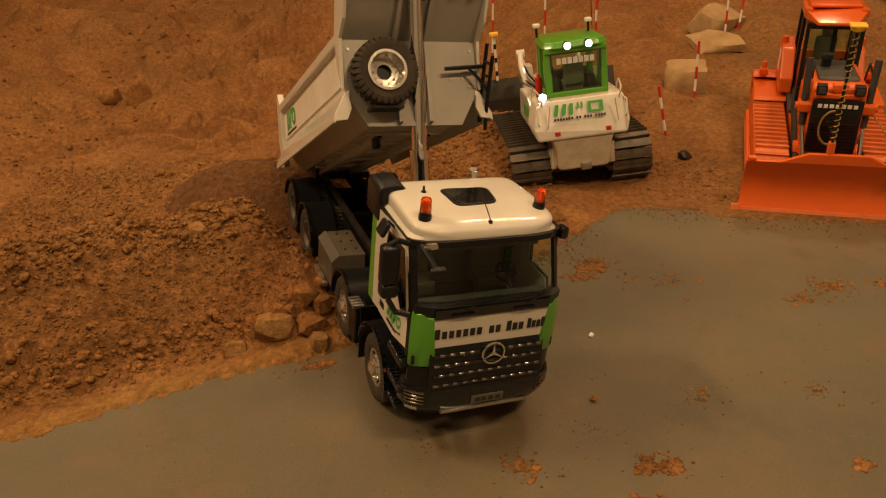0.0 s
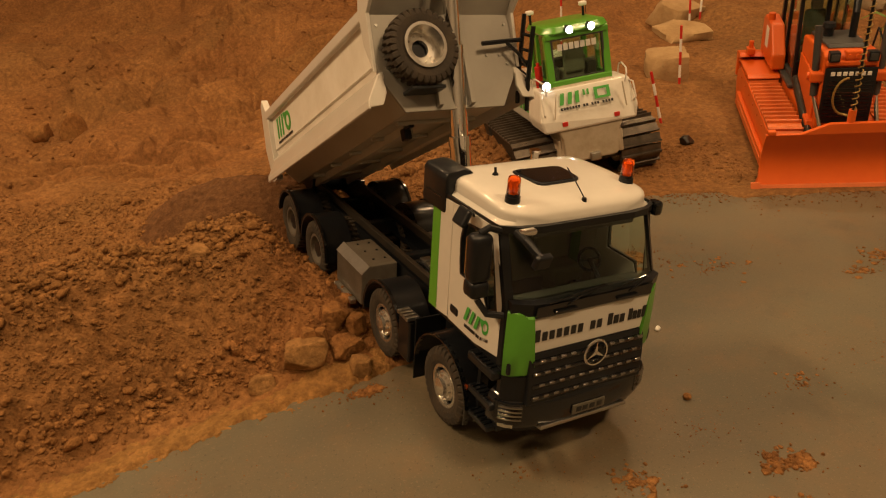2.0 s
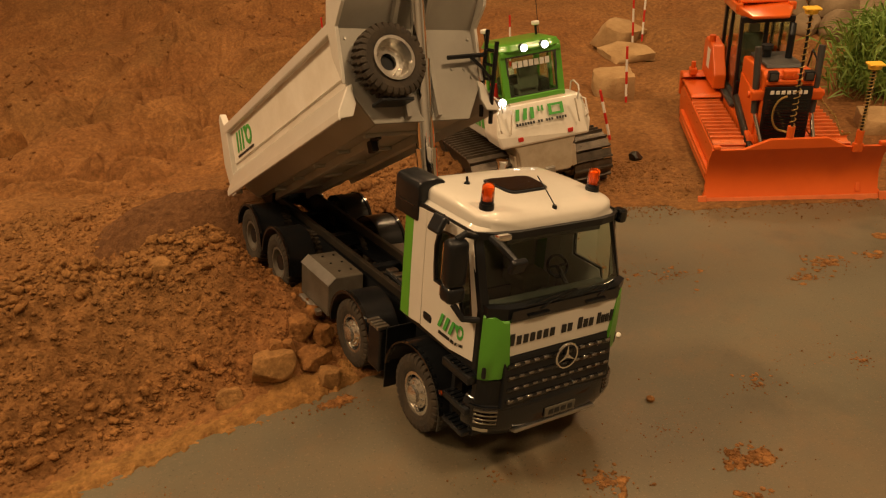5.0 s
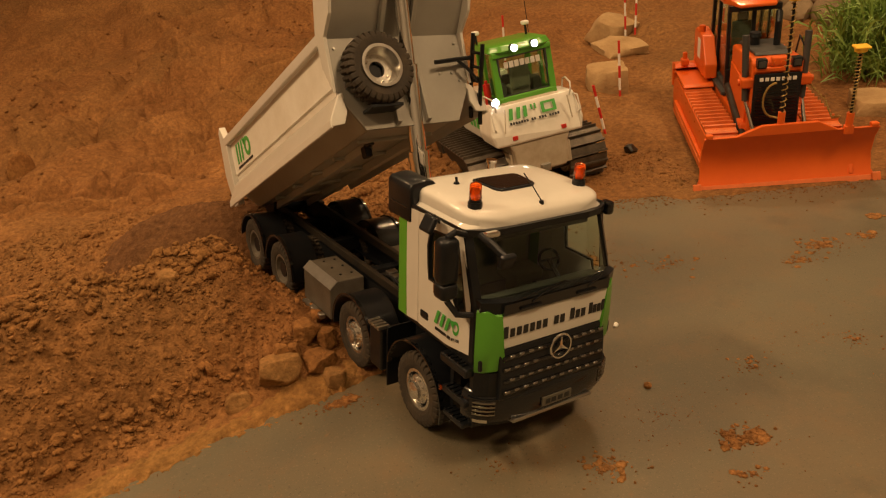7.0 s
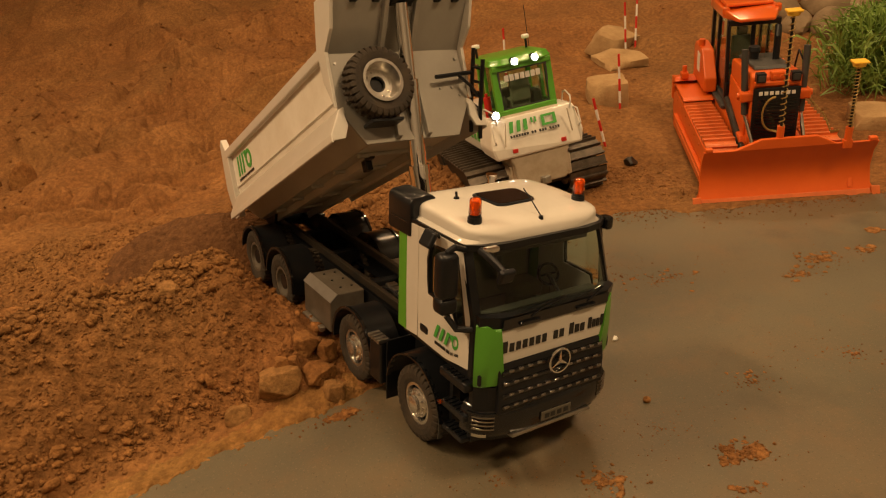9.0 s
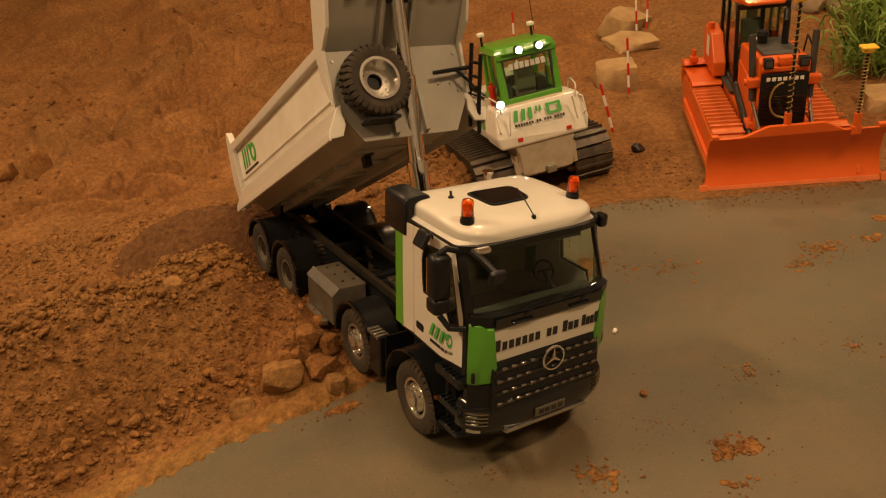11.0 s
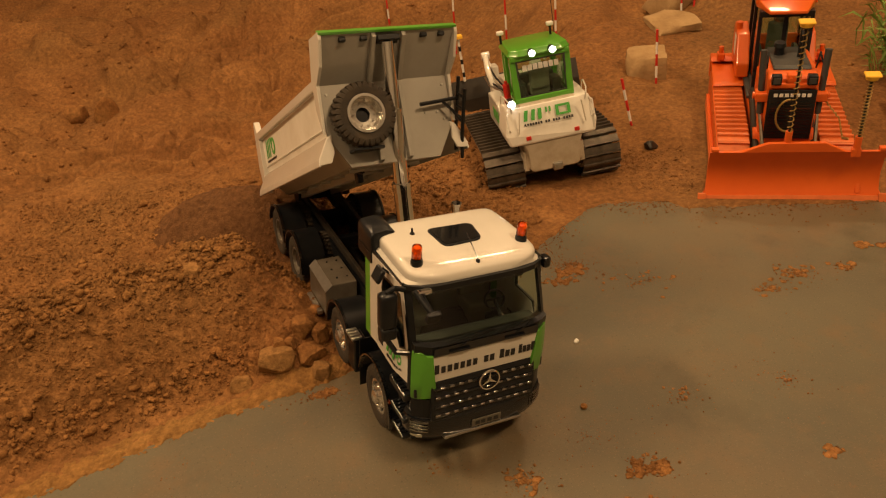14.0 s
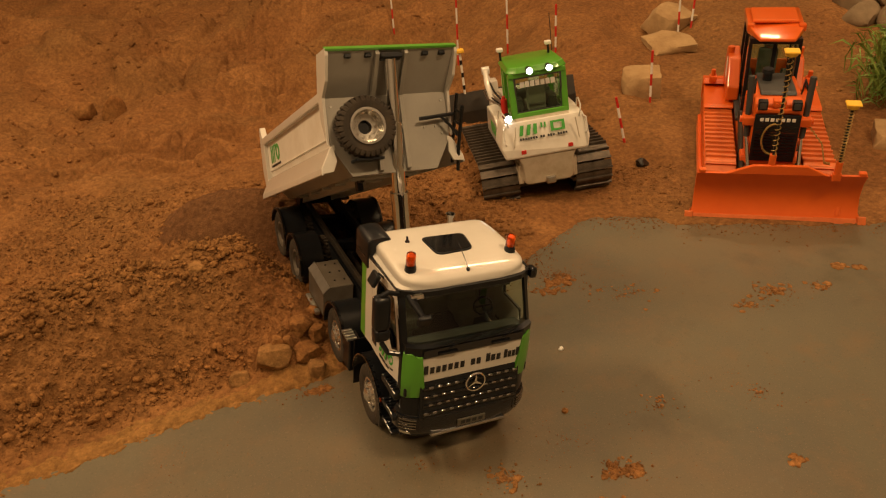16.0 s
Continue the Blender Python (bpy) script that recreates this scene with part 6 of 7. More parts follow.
    m = len(rows[0])
    for u, v in zip(rows, rows[1:]):
        for k in range(m):
            bm.faces.new((u[k], u[(k + 1) % m], v[(k + 1) % m], v[k]))
    bm.faces.new(rows[0])
    bm.faces.new(rows[-1][::-1])
    bl = part("blade", bm, ORANGE, t, "wide plain orange dozer blade", "auto")
    bl.matrix_basis = Matrix.Translation((-0.004, 0, -0.002)) @ Matrix.Rotation(radians(3.0), 4, "Z")
    part("spill_guard", prism([(-0.090, 0.0915), (-0.046, 0.108), (0.040, 0.108), (0.074, 0.0915)], -0.001, 0.006, "x", 0.001), ORANGE, bl)
    part("cutting_edge", prism([(0.0090, -0.001), (0.0125, -0.001), (0.0045, 0.011), (0.0015, 0.011)], -0.136, 0.136, "y", 0.0004), TRACK_ORANGE, bl)
    for s in (-1, 1):
        part("end_bit", prism([(0.0090, -0.001), (0.0135, -0.001), (0.0050, 0.015), (0.0015, 0.015)], s * 0.1365, s * 0.1500, "y", 0.0005), TRACK_ORANGE, bl)
        part("corner_lug", box(-0.004, 0.006, s * 0.128 - 0.006, s * 0.128 + 0.006, 0.0925, 0.0985, 0.0015), ORANGE, bl)
        part("blade_rib", prism([(-0.012, 0.02), (-0.030, 0.03), (-0.030, 0.060), (-0.012, 0.080)], s * 0.046, s * 0.056, "y", 0.001), ORANGE, bl)
    # sensor masts with coiled cables
    for y, z1, z0 in ((-0.022, 0.291, 0.112), (0.078, 0.2095, 0.104)):
        ms = part("sensor_mast", rod((-0.004, y, z0 - 0.02), (-0.004, y, z1), 0.0020, seg=10), BLACK, t)
        part("mast_socket", join(rod((-0.004, y, z0 - 0.018), (-0.004, y, z0 + 0.012), 0.0055, seg=14), box(-0.009, 0.001, y - 0.007, y + 0.007, z0 - 0.022, z0 - 0.008, 0.0015)), ORANGE, ms)
        part("sensor_head", join(rod((-0.004, y, z1), (-0.004, y, z1 + 0.006), 0.0085, 0.0105, 20), box(-0.014, 0.006, y - 0.011, y + 0.011, z1 + 0.005, z1 + 0.0085, 0.0015)), YELLOW, ms)
        coil = [(-0.004 + 0.0038 * math.cos(q), y + 0.0038 * math.sin(q), z0 + 0.012 + (z1 - z0 - 0.014) * q / (2 * math.pi * 18)) for q in [2 * math.pi * k / 9 for k in range(163)]]
        part("coiled_cable", tube(coil, 0.0009, 5), HOSE, ms)
    loop = [(-0.058, 0.000 - 0.021 * math.sin(q) - 0.003, 0.124 + 0.028 * math.cos(q)) for q in [math.pi * k / 16 for k in range(17)]]
    loop += [(-0.052, 0.004, 0.096), (-0.035, 0.004, 0.104), (-0.012, -0.002, 0.116)]
    part("looped_hose", tube(loop, 0.0019, 8), HOSE, t, "looped brass-yellow hose")
    path = [Vector((-0.080, 0.052, 0.150)), Vector((-0.060, 0.085, 0.118)), Vector((-0.030, 0.088, 0.100)), Vector((-0.008, 0.092, 0.110))]
    wav = []
    for k in range(61):
        q = k / 60 * 3
        i = min(int(q), 2)
        p = path[i].lerp(path[i + 1], q - i)
        wav.append((p.x, p.y, p.z + 0.002 * math.sin(k * 2.1)))
    part("slack_cable", tube(wav, 0.0014, 5), HOSE, t)
    narrow = Matrix.Translation((0, -0.0157, 0)) @ Matrix.Diagonal((1, 0.87, 1, 1))
    wide = Matrix.Translation((0, -0.006, 0)) @ Matrix.Diagonal((1, 0.96, 1, 1))
    for c in list(t.children):
        if c is bl:
            c.matrix_basis = wide @ c.matrix_basis
        elif not c.name.startswith("sensor_mast"):
            c.matrix_basis = narrow @ c.matrix_basis
    return t


white_dozer()
orange_dozer()


# ---------------------------------------------------------------- stakes, stones, bush
def stake(x, y, top, lean_x=0.0, lean_y=0.0, name="survey_stake"):
    z0 = float(soil_height(x, y)) - 0.012
    t = thing(name, Matrix.Translation((x, y, z0)), "thin survey stake in red and white bands stuck in soil", "stake", "survey stakes")
    h = top - z0
    n = 5
    for k in range(n):
        a, b = k / n, (k + 1) / n
        part("band", rod((lean_x * a, lean_y * a, h * a), (lean_x * b, lean_y * b, h * b), 0.0026, seg=8), (RED, STAKE_WHITE)[k % 2], t)
    return t


def block(x, y, sx, sy, sz, yaw, seed, label, sink=0.25, tip=0.0):
    """A roughly squared stone with broken edges."""
    bm = bmesh.new()
    bmesh.ops.create_cube(bm, size=2.0)
    bmesh.ops.bevel(bm, geom=bm.edges[:], offset=0.05, segments=2, affect="EDGES", profile=0.6)
    bmesh.ops.subdivide_edges(bm, edges=bm.edges[:], cuts=3, use_grid_fill=True)
    rnd = random.Random(seed)
    cut = [(Vector((rnd.choice((-1, 1)), rnd.choice((-1, 1)), rnd.uniform(-0.2, 1.0))).normalized(), rnd.uniform(1.0, 1.3)) for _ in range(4)]
    for v in bm.verts:
        for nrm, d in cut:
            k = v.co.dot(nrm)
            if k > d:
                v.co -= nrm * (k - d)
        q = v.co.copy()
        v.co += q * (0.06 * noise.noise(q * 1.3 + Vector((seed, 0, 0))) + 0.04 * noise.noise(q * 4 + Vector((0, seed, 0))))
        v.co = Vector((v.co.x * sx, v.co.y * sy, v.co.z * sz))
    ob = part("sandstone_block", bm, SANDSTONE, None, "", "auto")
    ob.matrix_world = Matrix.Translation((x, y, float(soil_height(x, y)) + sz * (1 - 2 * sink))) @ Matrix.Rotation(radians(yaw), 4, "Z") @ Matrix.Rotation(radians(tip), 4, "X")
    return tagged(ob, label, "rock", "sandstone blocks")


block(0.524, 1.590, 0.041, 0.032, 0.032, -12, 31, "pale squared sandstone block set in the slope", 0.2, 8)
block(0.669, 1.835, 0.056, 0.044, 0.010, 10, 33, "flat pale sandstone slab on the slope", 0.1, 14)
block(0.720, 1.995, 0.052, 0.045, 0.032, 25, 37, "pale wedge of sandstone on the slope", 0.3, 18)
block(0.950, 1.295, 0.046, 0.036, 0.019, -25, 41, "angular tan sandstone boulder at the floor's edge", 0.2, 10)

for x, y, top, lx, ly in ((0.437, 1.392, 0.125, -0.022, 0.01), (0.527, 1.526, 0.175, -0.003, 0.0), (0.709, 1.885, 0.225, -0.003, 0.0), (0.764, 1.948, 0.235, 0.016, 0.02), (0.395, 1.900, 0.200, 0.0, 0.0), (0.292, 2.050, 0.23, 0.0, 0.0), (0.160, 2.15, 0.20, 0.004, 0.0), (-0.02, 2.45, 0.16, 0.0, 0.0)):
    stake(x, y, top, lx, ly)


def rock(name, x, y, sx, sy, sz, mat, label, seed, yaw=0.0, sink=0.3, category="rock", group="", sub=3, flat=0.5, floor_level=None):
    bm = bmesh.new()
    bmesh.ops.create_icosphere(bm, subdivisions=sub, radius=1.0)
    rnd = random.Random(seed)
    planes = [(Vector((rnd.gauss(0, 1), rnd.gauss(0, 1), rnd.gauss(0, 0.8))).normalized(), rnd.uniform(0.55, 0.9)) for _ in range(9)]
    for v in bm.verts:
        for nrm, d in planes:
            k = v.co.dot(nrm)
            if k > d:
                v.co -= nrm * (k - d) * 0.92
        q = v.co.copy()
        v.co *= 1 + 0.10 * noise.noise(q * 2.2 + Vector((seed, 0, 0))) + 0.05 * noise.noise(q * 6 + Vector((0, seed, 0)))
        v.co = Vector((v.co.x * sx, v.co.y * sy, v.co.z * sz))
    z = float(soil_height(x, y)) if floor_level is None else floor_level
    ob = part(name, bm, mat, None, "", "auto")
    ob.matrix_world = Matrix.Translation((x, y, z + sz * (1 - 2 * sink) * 0.75)) @ Matrix.Rotation(radians(yaw), 4, "Z")
    return tagged(ob, label, category, group)


def broken_stone(x, y, z, sx, sy, sz, mat, label, seed, yaw=0.0, tip=0.0, cuts=11):
    """An angular stone split along flat faces, its middle at x, y, z."""
    bm = bmesh.new()
    bmesh.ops.create_icosphere(bm, subdivisions=4, radius=1.3)
    rnd = random.Random(seed)
    planes = [(Vector(n).normalized(), d) for n, d in (((1, 0.15, 0.1), 0.95), ((-1, 0.2, 0.15), 0.95), ((0.1, 1, 0.1), 0.95), ((0.1, -1, 0.25), 0.9), ((0.1, -0.1, 1), 0.9), ((0, 0, -1), 0.95))]
    planes += [(Vector((rnd.gauss(0, 1), rnd.gauss(0, 1), rnd.gauss(0.2, 0.9))).normalized(), rnd.uniform(0.88, 1.12)) for _ in range(cuts)]
    for _ in range(2):
        for v in bm.verts:
            for nrm, d in planes:
                k = v.co.dot(nrm)
                if k > d:
                    v.co -= nrm * (k - d)
    for v in bm.verts:
        q = v.co.copy()
        v.co *= 1 + 0.05 * noise.noise(q * 2.5 + Vector((seed, 0, 0))) + 0.03 * noise.noise(q * 7 + Vector((0, seed, 0)))
        v.co = Vector((v.co.x * sx, v.co.y * sy, v.co.z * sz))
    ob = part("stone", bm, mat, None, "", True)
    ob.matrix_world = Matrix.Translation((x, y, z)) @ Matrix.Rotation(radians(yaw), 4, "Z") @ Matrix.Rotation(radians(tip), 4, "X")
    return tagged(ob, label, "rock")


broken_stone(-0.203, 0.787, 0.036, 0.0225, 0.016, 0.0155, TAN, "large angular tan stone lying on the soil bank", 3, 14, -8)
broken_stone(-0.149, 0.771, 0.019, 0.0120, 0.012, 0.0125, TAN, "rounded tan stone at the foot of the bank", 8, 0, 0, 20)
broken_stone(-0.251, 0.771, 0.014, 0.0130, 0.007, 0.0115, TAN, "flat square tan slab standing in the verge", 21, 12, -20, 3)
broken_stone(-0.163, 0.795, 0.030, 0.0175, 0.014, 0.0110, CLOD, "brown wedge of dried soil on the bank", 14, 35, 12, 6)
broken_stone(-0.171, 0.826, 0.051, 0.0145, 0.013, 0.0130, CLOD, "cracked lump of dried soil on the bank", 15, 20, 0, 9)
broken_stone(-0.149, 0.820, 0.042, 0.0110, 0.010, 0.0110, CLOD, "cracked lump of dried soil beside the wheel", 16, 60, 0, 9)
broken_stone(-0.199, 0.799, 0.050, 0.0074, 0.007, 0.0070, CLOD, "small lump of dried soil behind the stone", 17, 10, 0, 9)
broken_stone(-0.187, 0.800, 0.046, 0.0070, 0.007, 0.0080, CLOD, "small lump of dried soil behind the stone", 18, 70, 0, 9)
broken_stone(-0.311, 0.900, 0.112, 0.0140, 0.012, 0.0105, TAN, "rounded soil lump on top of the bank", 5, 0, 0, 22)
broken_stone(-0.236, 0.788, 0.026, 0.0058, 0.005, 0.0060, CLOD, "small lump of dried soil beside the stone", 19, 30, 0, 12)
broken_stone(-0.465, 0.877, 0.125, 0.0125, 0.011, 0.0100, CLOD, "broken soil lump on the bank's crest", 20, 30, 0, 14)
rock("stone", -0.832, 2.10, 0.036, 0.035, 0.050, CLOD, "upright brown soil lump in the far field", 9, 0, 0.3)
rock("stone", -0.93, 2.14, 0.045, 0.030, 0.030, CLOD, "low brown lump in the far soil", 10, 0, 0.3)
rock("stone", 0.444, 1.303, 0.016, 0.013, 0.011, BLACK_DUST, "small dark stone half sunk in soil", 12, 30, 0.25)
rock("stone", 0.70, 1.56, 0.018, 0.012, 0.010, BLACK_DUST, "small dark stone half sunk in soil", 13, 10, 0.3)
for k, (x, y, s, q) in enumerate(((1.20, 1.90, 0.055, 51), (1.27, 1.86, 0.060, 52), (1.35, 1.84, 0.060, 53), (1.24, 2.00, 0.065, 54), (1.33, 1.96, 0.070, 55), (1.43, 1.92, 0.070, 56), (1.40, 2.08, 0.080, 57), (1.52, 2.00, 0.090, 58), (1.28, 2.12, 0.070, 59), (1.50, 1.84, 0.060, 60))):
    rock("boulder", x, y, s, s * 0.8, s * 0.75, BOULDER, "grey-brown boulder in the rockery", q, 40 * k, 0.25, "rock", "boulders")


def bush(x, y, seed):
    t = thing("bush", Matrix.Translation((x, y, float(soil_height(x, y)) - 0.01)), "dense green grassy bush growing among boulders", "bush")
    rnd = random.Random(seed)
    verts, faces = [], []
    for k in range(3200):
        a, el = rnd.uniform(0, 2 * math.pi), abs(rnd.gauss(0.8, 0.35))
        base = Vector((rnd.gauss(0, 0.040), rnd.gauss(0, 0.038), rnd.uniform(0.0, 0.13)))
        d = Vector((math.cos(a) * math.cos(el), math.sin(a) * math.cos(el), math.sin(el) + 0.1)).normalized()
        ln, w = rnd.uniform(0.035, 0.085), rnd.uniform(0.0011, 0.0024)
        side = d.cross(Vector((rnd.gauss(0, 1), rnd.gauss(0, 1), 0.4))).normalized() * w
        up = d.cross(side).normalized()
        i = len(verts)
        mid = base + d * ln * 0.5 + Vector((0, 0, 0.006))
        tip = base + d * ln - Vector((0, 0, ln * 0.25))
        verts += [base - side * 0.4, base + side * 0.4, mid - side, mid + side, tip]
        faces += [(i, i + 1, i + 3, i + 2), (i + 2, i + 3, i + 4)]
    me = bpy.data.meshes.new("foliage")
    me.from_pydata(verts, [], faces)
    me.materials.append(LEAF)
    ob = new("foliage", me)
    ob.parent = t
    stems = []
    for k in range(14):
        a = rnd.uniform(0, 6.28)
        stems.append(tube([(rnd.gauss(0, .02), rnd.gauss(0, .02), 0), (0.03 * math.cos(a), 0.03 * math.sin(a), 0.06), (0.06 * math.cos(a), 0.06 * math.sin(a), 0.13)], 0.0016, 5))
    part("stem", join(*stems), BOULDER, t)
    return t


bush(1.065, 1.455, 2)
bush(1.165, 1.500, 5)


# ---------------------------------------------------------------- loose crumbs
def crumbs(name, pos, size, mat, label, seed, level=1, flat=0.85):
    """Many small uneven lumps as one mesh. pos: n x 3, size: n."""
    bm = bmesh.new()
    bmesh.ops.create_icosphere(bm, subdivisions=level, radius=1.0)
    bm.verts.ensure_lookup_table()
    v0 = np.array([v.co[:] for v in bm.verts])
    f0 = np.array([[v.index for v in f.verts] for f in bm.faces])
    bm.free()
    rng = np.random.RandomState(seed)
    n = len(pos)
    k = len(v0)
    a = rng.uniform(0, 2 * np.pi, n)
    b = rng.uniform(0, 2 * np.pi, n)
    ca, sa, cb, sb = np.cos(a), np.sin(a), np.cos(b), np.sin(b)
    v = np.repeat(v0[None], n, 0) * (1 + rng.uniform(-0.38, 0.38, (n, k, 1))) * rng.uniform(0.6, 1.25, (n, 1, 3))
    x, y, z = v[..., 0], v[..., 1], v[..., 2]
    x, z = x * cb[:, None] + z * sb[:, None], -x * sb[:, None] + z * cb[:, None]
    x, y = x * ca[:, None] - y * sa[:, None], x * sa[:, None] + y * ca[:, None]
    v = np.stack([x, y, z * flat], -1) * size[:, None, None] + pos[:, None, :]
    f = (f0[None] + (np.arange(n) * k)[:, None, None]).reshape(-1, 3)
    me = bpy.data.meshes.new(name)
    me.vertices.add(n * k)
    me.vertices.foreach_set("co", v.reshape(-1).astype(np.float32))
    me.loops.add(f.size)
    me.loops.foreach_set("vertex_index", f.reshape(-1).astype(np.int32))
    me.polygons.add(len(f))
    me.polygons.foreach_set("loop_start", np.arange(0, f.size, 3, dtype=np.int32))
    me.update(calc_edges=True)
    me.materials.append(mat)
    return tagged(new(name, me), label, "soil", kind="stuff")


def scatter(n, x0, x1, y0, y1, lo, hi, power, seed, clump=0.0):
    rng = np.random.RandomState(seed)
    x, y = rng.uniform(x0, x1, n), rng.uniform(y0, y1, n)
    keep = (y - dirt_edge(x) > 0.035 + 0.03 * rng.uniform(0, 1, n))
    if clump:
        keep &= fbm(x, y, 0.10, 2, seed) + fbm(x, y, 0.5, 2, seed + 3) > clump
    x, y = x[keep], y[keep]
    s = lo * (1 - rng.uniform(0, 1, len(x)) * (1 - (lo / hi) ** power)) ** (-1 / power)
    z = soil_height(x, y) + s * 0.05
    return np.stack([x, y, z], -1), s


p, s = scatter(38000, -0.75, 0.05, 0.60, 1.35, 0.0009, 0.0036, 2.3, 101)
crumbs("soil_crumbs", p, s, SOIL, "loose crumbs of brown soil over the bank", 1)
p, s = scatter(1500, -0.72, -0.10, 0.62, 1.30, 0.0020, 0.008, 2.6, 107, 0.10)
crumbs("soil_clods", p, s, CLOD, "larger broken clods of brown soil on the bank", 2, 2)
p, s = scatter(6500, -1.9, 0.2, 1.2, 3.4, 0.0024, 0.016, 2.0, 113, -0.05)
crumbs("far_soil_crumbs", p, s, SOIL, "lumps of brown soil in the far field", 3)
p, s = scatter(3500, 0.1, 1.9, 1.0, 2.6, 0.0010, 0.007, 2.3, 127, 0.05)
crumbs("slope_crumbs", p, s, SOIL, "small crumbs of soil on the far slope", 4)

rng = np.random.RandomState(55)
x, y = rng.uniform(-0.75, -0.16, 9000), rng.uniform(0.70, 1.15, 9000)
keep = np.abs(bank_depth(x, y) - 0.205 - 0.02 * fbm(x, y, 0.1, 2, 57)) < 0.045 * rng.uniform(0.1, 1, 9000)
x, y = x[keep], y[keep]
s = 0.0022 * (1 - rng.uniform(0, 0.97, len(x))) ** -0.36
crumbs("crest_clods", np.stack([x, y, soil_height(x, y) + 0.25 * s], -1), s, CLOD, "broken clods of soil along the bank's crest", 12, 2)

x, y = rng.uniform(-0.75, -0.24, 5000), rng.uniform(0.50, 0.90, 5000)
keep = np.abs(bank_depth(x, y) - 0.085) < 0.030 * rng.uniform(0.1, 1, 5000) ** 1.5
x, y = x[keep], y[keep]
s = 0.0024 * (1 - rng.uniform(0, 0.97, len(x))) ** -0.40
crumbs("foot_clods", np.stack([x, y, soil_height(x, y) + 0.2 * s], -1), s, CLOD, "broken clods of soil along the bank's foot", 13, 2)

p, s = scatter(1500, -0.06, 0.20, 1.06, 1.50, 0.0020, 0.010, 2.0, 131)
crumbs("churned_clods", p, s, SOIL, "churned dark clods between the machines", 8)

for k, (x0, x1, y0, y1) in enumerate(((0.315, 0.42, 1.08, 1.32), (0.40, 0.50, 1.06, 1.30), (0.05, 0.16, 1.05, 1.40))):
    p, s = scatter(900, x0, x1, y0, y1, 0.0007, 0.0045, 2.0, 140 + k, 0.0)
    crumbs("churned_crumbs", p, s, SOIL, "dark moist soil churned up beside the tracks", 20 + k)

# crumbs dropped on the bare floor
rng = np.random.RandomState(77)
spots = ((0.206, 0.565, 0.016, 60, .0060), (0.190, 0.575, 0.010, 30, .0060), (0.070, 0.571, 0.020, 50, .0050), (0.513, 0.873, 0.024, 70, .0045), (0.463, 0.847, 0.020, 50, .0035), (0.584, 0.873, 0.014, 35, .0045), (0.399, 0.665, 0.022, 24, .0035),
         (0.270, 0.662, 0.022, 26, .0035), (0.183, 0.524, 0.012, 20, .0040), (0.253, 0.931, 0.04, 40, .0025), (0.313, 0.904, 0.04, 50, .0025), (0.286, 0.898, 0.03, 30, .0025), (-0.150, 0.735, 0.016, 130, .0035), (0.21, 0.97, 0.030, 220, .003), (0.15, 1.0, 0.05, 220, .003),
         (0.35, 0.70, 0.25, 60, .0022), (0.15, 0.62, 0.12, 50, .0025), (-0.02, 0.60, 0.03, 20, .003), (-0.30, 0.66, 0.08, 20, .002), (0.05, 0.50, 0.06, 20, .0025))
pts, sz = [], []
for x, y, r, n, m in spots:
    n = int(n * 4)
    q = rng.normal(0, 1, (n, 2)) * np.abs(rng.normal(0, 1, (n, 1))) * r * np.array([0.6, 0.35])
    px, py = x + q[:, 0], y + q[:, 1]
    k = 0.46 * m * rng.uniform(0.2, 1.0, n) ** 2.6
    pts.append(np.stack([px, py, floor_height(px, py) + k * 0.2], -1))
    sz.append(k)
crumbs("floor_crumbs", np.concatenate(pts), np.concatenate(sz), SOIL, "crumbs of soil scattered on the bare floor", 6)
rock("pebble", 0.157, 0.666, 0.0052, 0.0042, 0.0038, CLOD, "small brown soil lump on the bare floor", 61, 0, 0.1, "pebble", "", 2, 0.5, 0.0)
rock("pebble", 0.178, 0.786, 0.0042, 0.0036, 0.0034, STAKE_WHITE, "small pale pebble lying on the bare floor", 62, 20, 0.1, "pebble", "", 2, 0.5, 0.0)

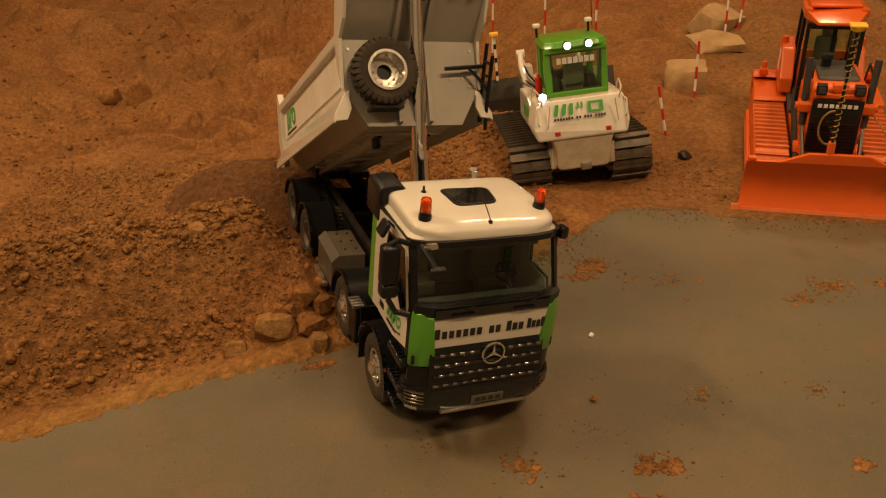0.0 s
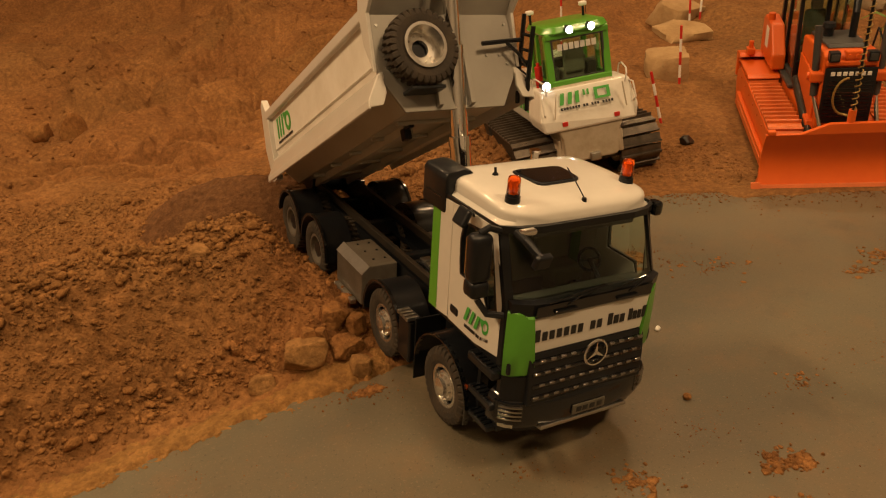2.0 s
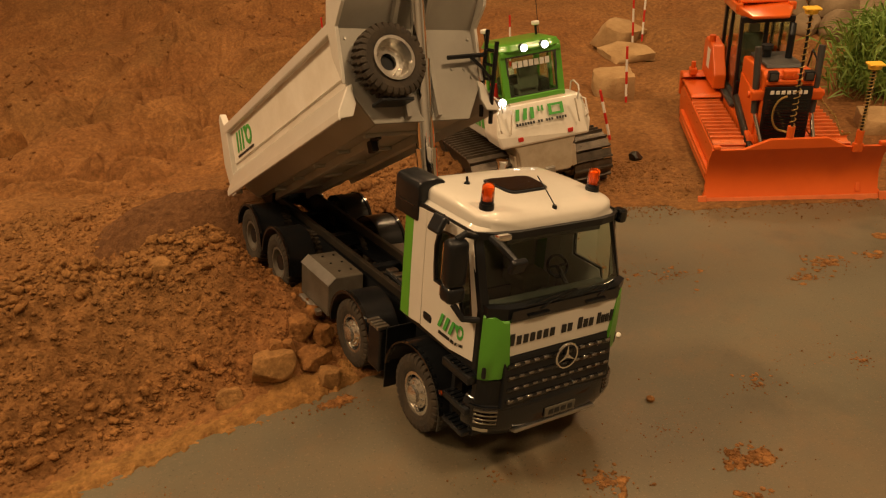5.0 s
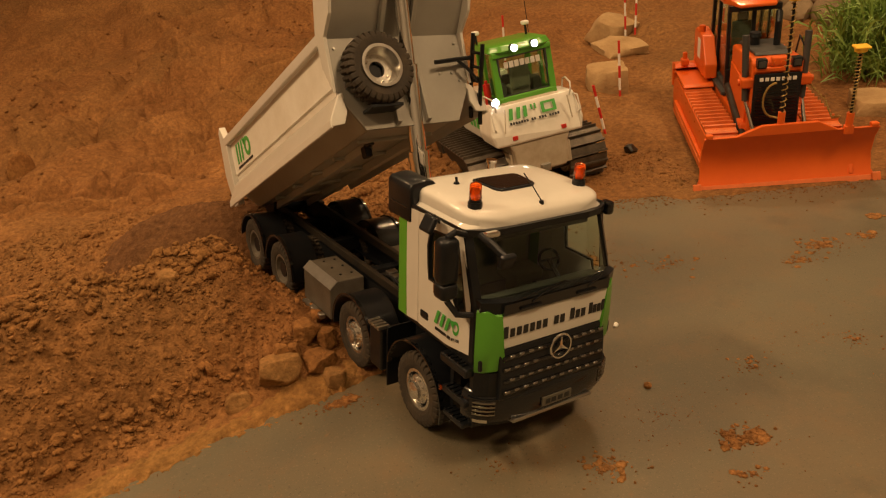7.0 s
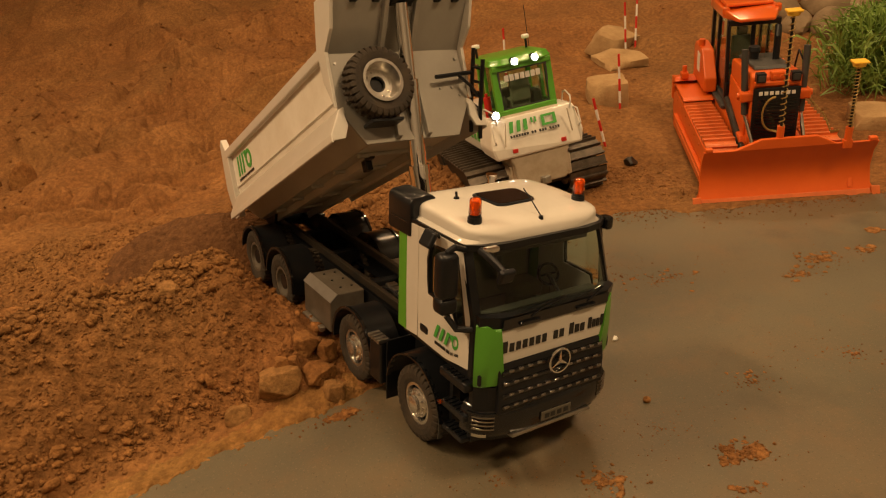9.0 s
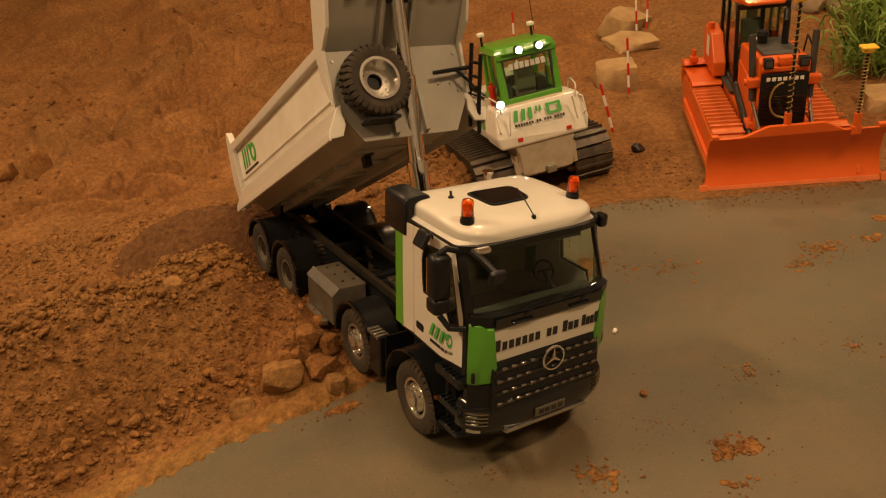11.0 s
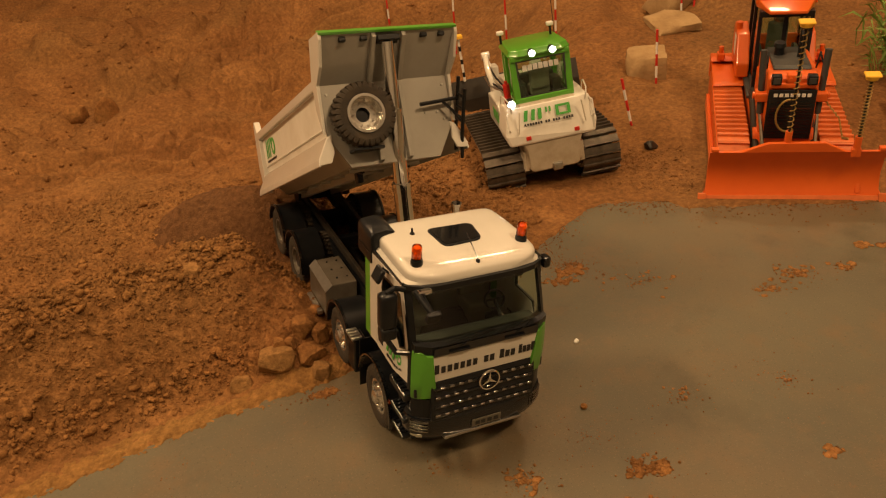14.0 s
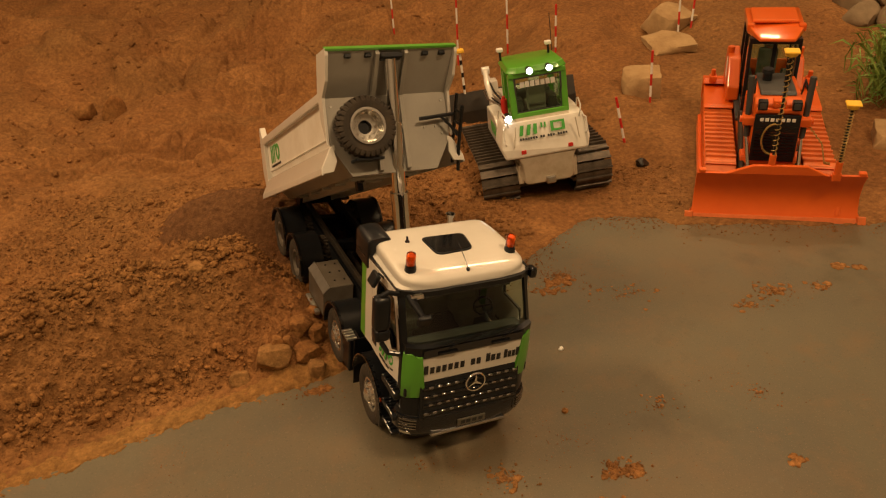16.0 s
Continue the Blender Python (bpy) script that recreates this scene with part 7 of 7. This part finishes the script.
# flat smears of soil pressed onto the floor, and soil spilt over its edge
spots = ((0.206, 0.565, 0.013, 16, .0062), (0.199, 0.572, 0.016, 12, .0040), (0.072, 0.571, 0.014, 16, .0048), (0.066, 0.585, 0.012, 8, .0035), (0.514, 0.876, 0.018, 22, .0050), (0.463, 0.851, 0.016, 18, .0048), (0.584, 0.875, 0.013, 12, .0062), (0.637, 0.922, 0.010, 14, .0065), (0.661, 0.915, 0.008, 8, .0060),
         (0.394, 0.556, 0.007, 10, .0058), (0.401, 0.673, 0.016, 14, .0032), (0.272, 0.671, 0.014, 12, .0032), (0.205, 0.950, 0.016, 60, .0060), (0.186, 0.930, 0.014, 36, .0050), (0.300, 0.905, 0.040, 26, .0032), (-0.143, 0.736, 0.008, 26, .0048), (0.183, 0.524, 0.012, 8, .0035))
pts, sz = [], []
for x, y, r, n, m in spots:
    q = rng.normal(0, 1, (n, 2)) * r * np.array([0.75, 0.45])
    pts.append(np.stack([x + q[:, 0], y + q[:, 1], floor_height(x + q[:, 0], y + q[:, 1]) + 0.0002], -1))
    sz.append(m * rng.uniform(0.25, 1.0, n))
crumbs("floor_smears", np.concatenate(pts), np.concatenate(sz), CLOD, "flat smears of trodden soil on the bare floor", 31, 2, 0.16)
x = rng.uniform(0.10, 0.80, 3000)
off = np.abs(rng.normal(0, 1, 3000)) ** 1.6 * 0.016
y = dirt_edge(x) + 0.012 - off
k = 0.0005 + 0.0018 * rng.uniform(0, 1, 3000) ** 4
crumbs("edge_crumbs", np.stack([x, y, floor_height(x, y) + 0.3 * k], -1), k, SOIL, "loose soil spilt over the floor's edge", 32, 1, 0.6)

# fresh dark soil tipped behind the truck


def fresh_height(x, y):
    """A soft dome of tipped soil with a tongue that runs back under the bed's tail."""
    d = np.hypot((x + 0.360) / 0.107, (y - 1.165) / 0.080) + 0.16 * fbm(x, y, 0.10, 2, 75)
    along = np.clip((x + 0.372) / 0.190, 0, 1)
    e = np.hypot(np.minimum(x + 0.372, 0) / 0.05 + np.maximum(x + 0.182, 0) / 0.05, (y - 1.165 + 0.040 * along) / 0.070) + 0.14 * fbm(x, y, 0.06, 2, 77)
    dome = np.maximum(0.026 * (1 - d ** 2), 0.030 * (1 - e ** 2))
    loose = 0.45 * grains(x, y, 0.006, 401, 0.4) + 0.35 * grains(x, y, 0.014, 411, 0.10 + 0.25 * smooth(-0.30, -0.18, x))
    return soil_height(x, y, 0.30) + np.clip(dome, -0.04, 1) - 0.004 + 0.004 * fbm(x, y, 0.03, 3, 71) + loose * smooth(0.0, 0.01, dome)


fp = grid_mesh("fresh_soil_heap", np.arange(-0.56, -0.10, 0.0022), np.arange(1.03, 1.34, 0.0022), fresh_height, FRESH)
tagged(fp, "fresh dark brown soil tipped behind the truck", "soil", kind="stuff")
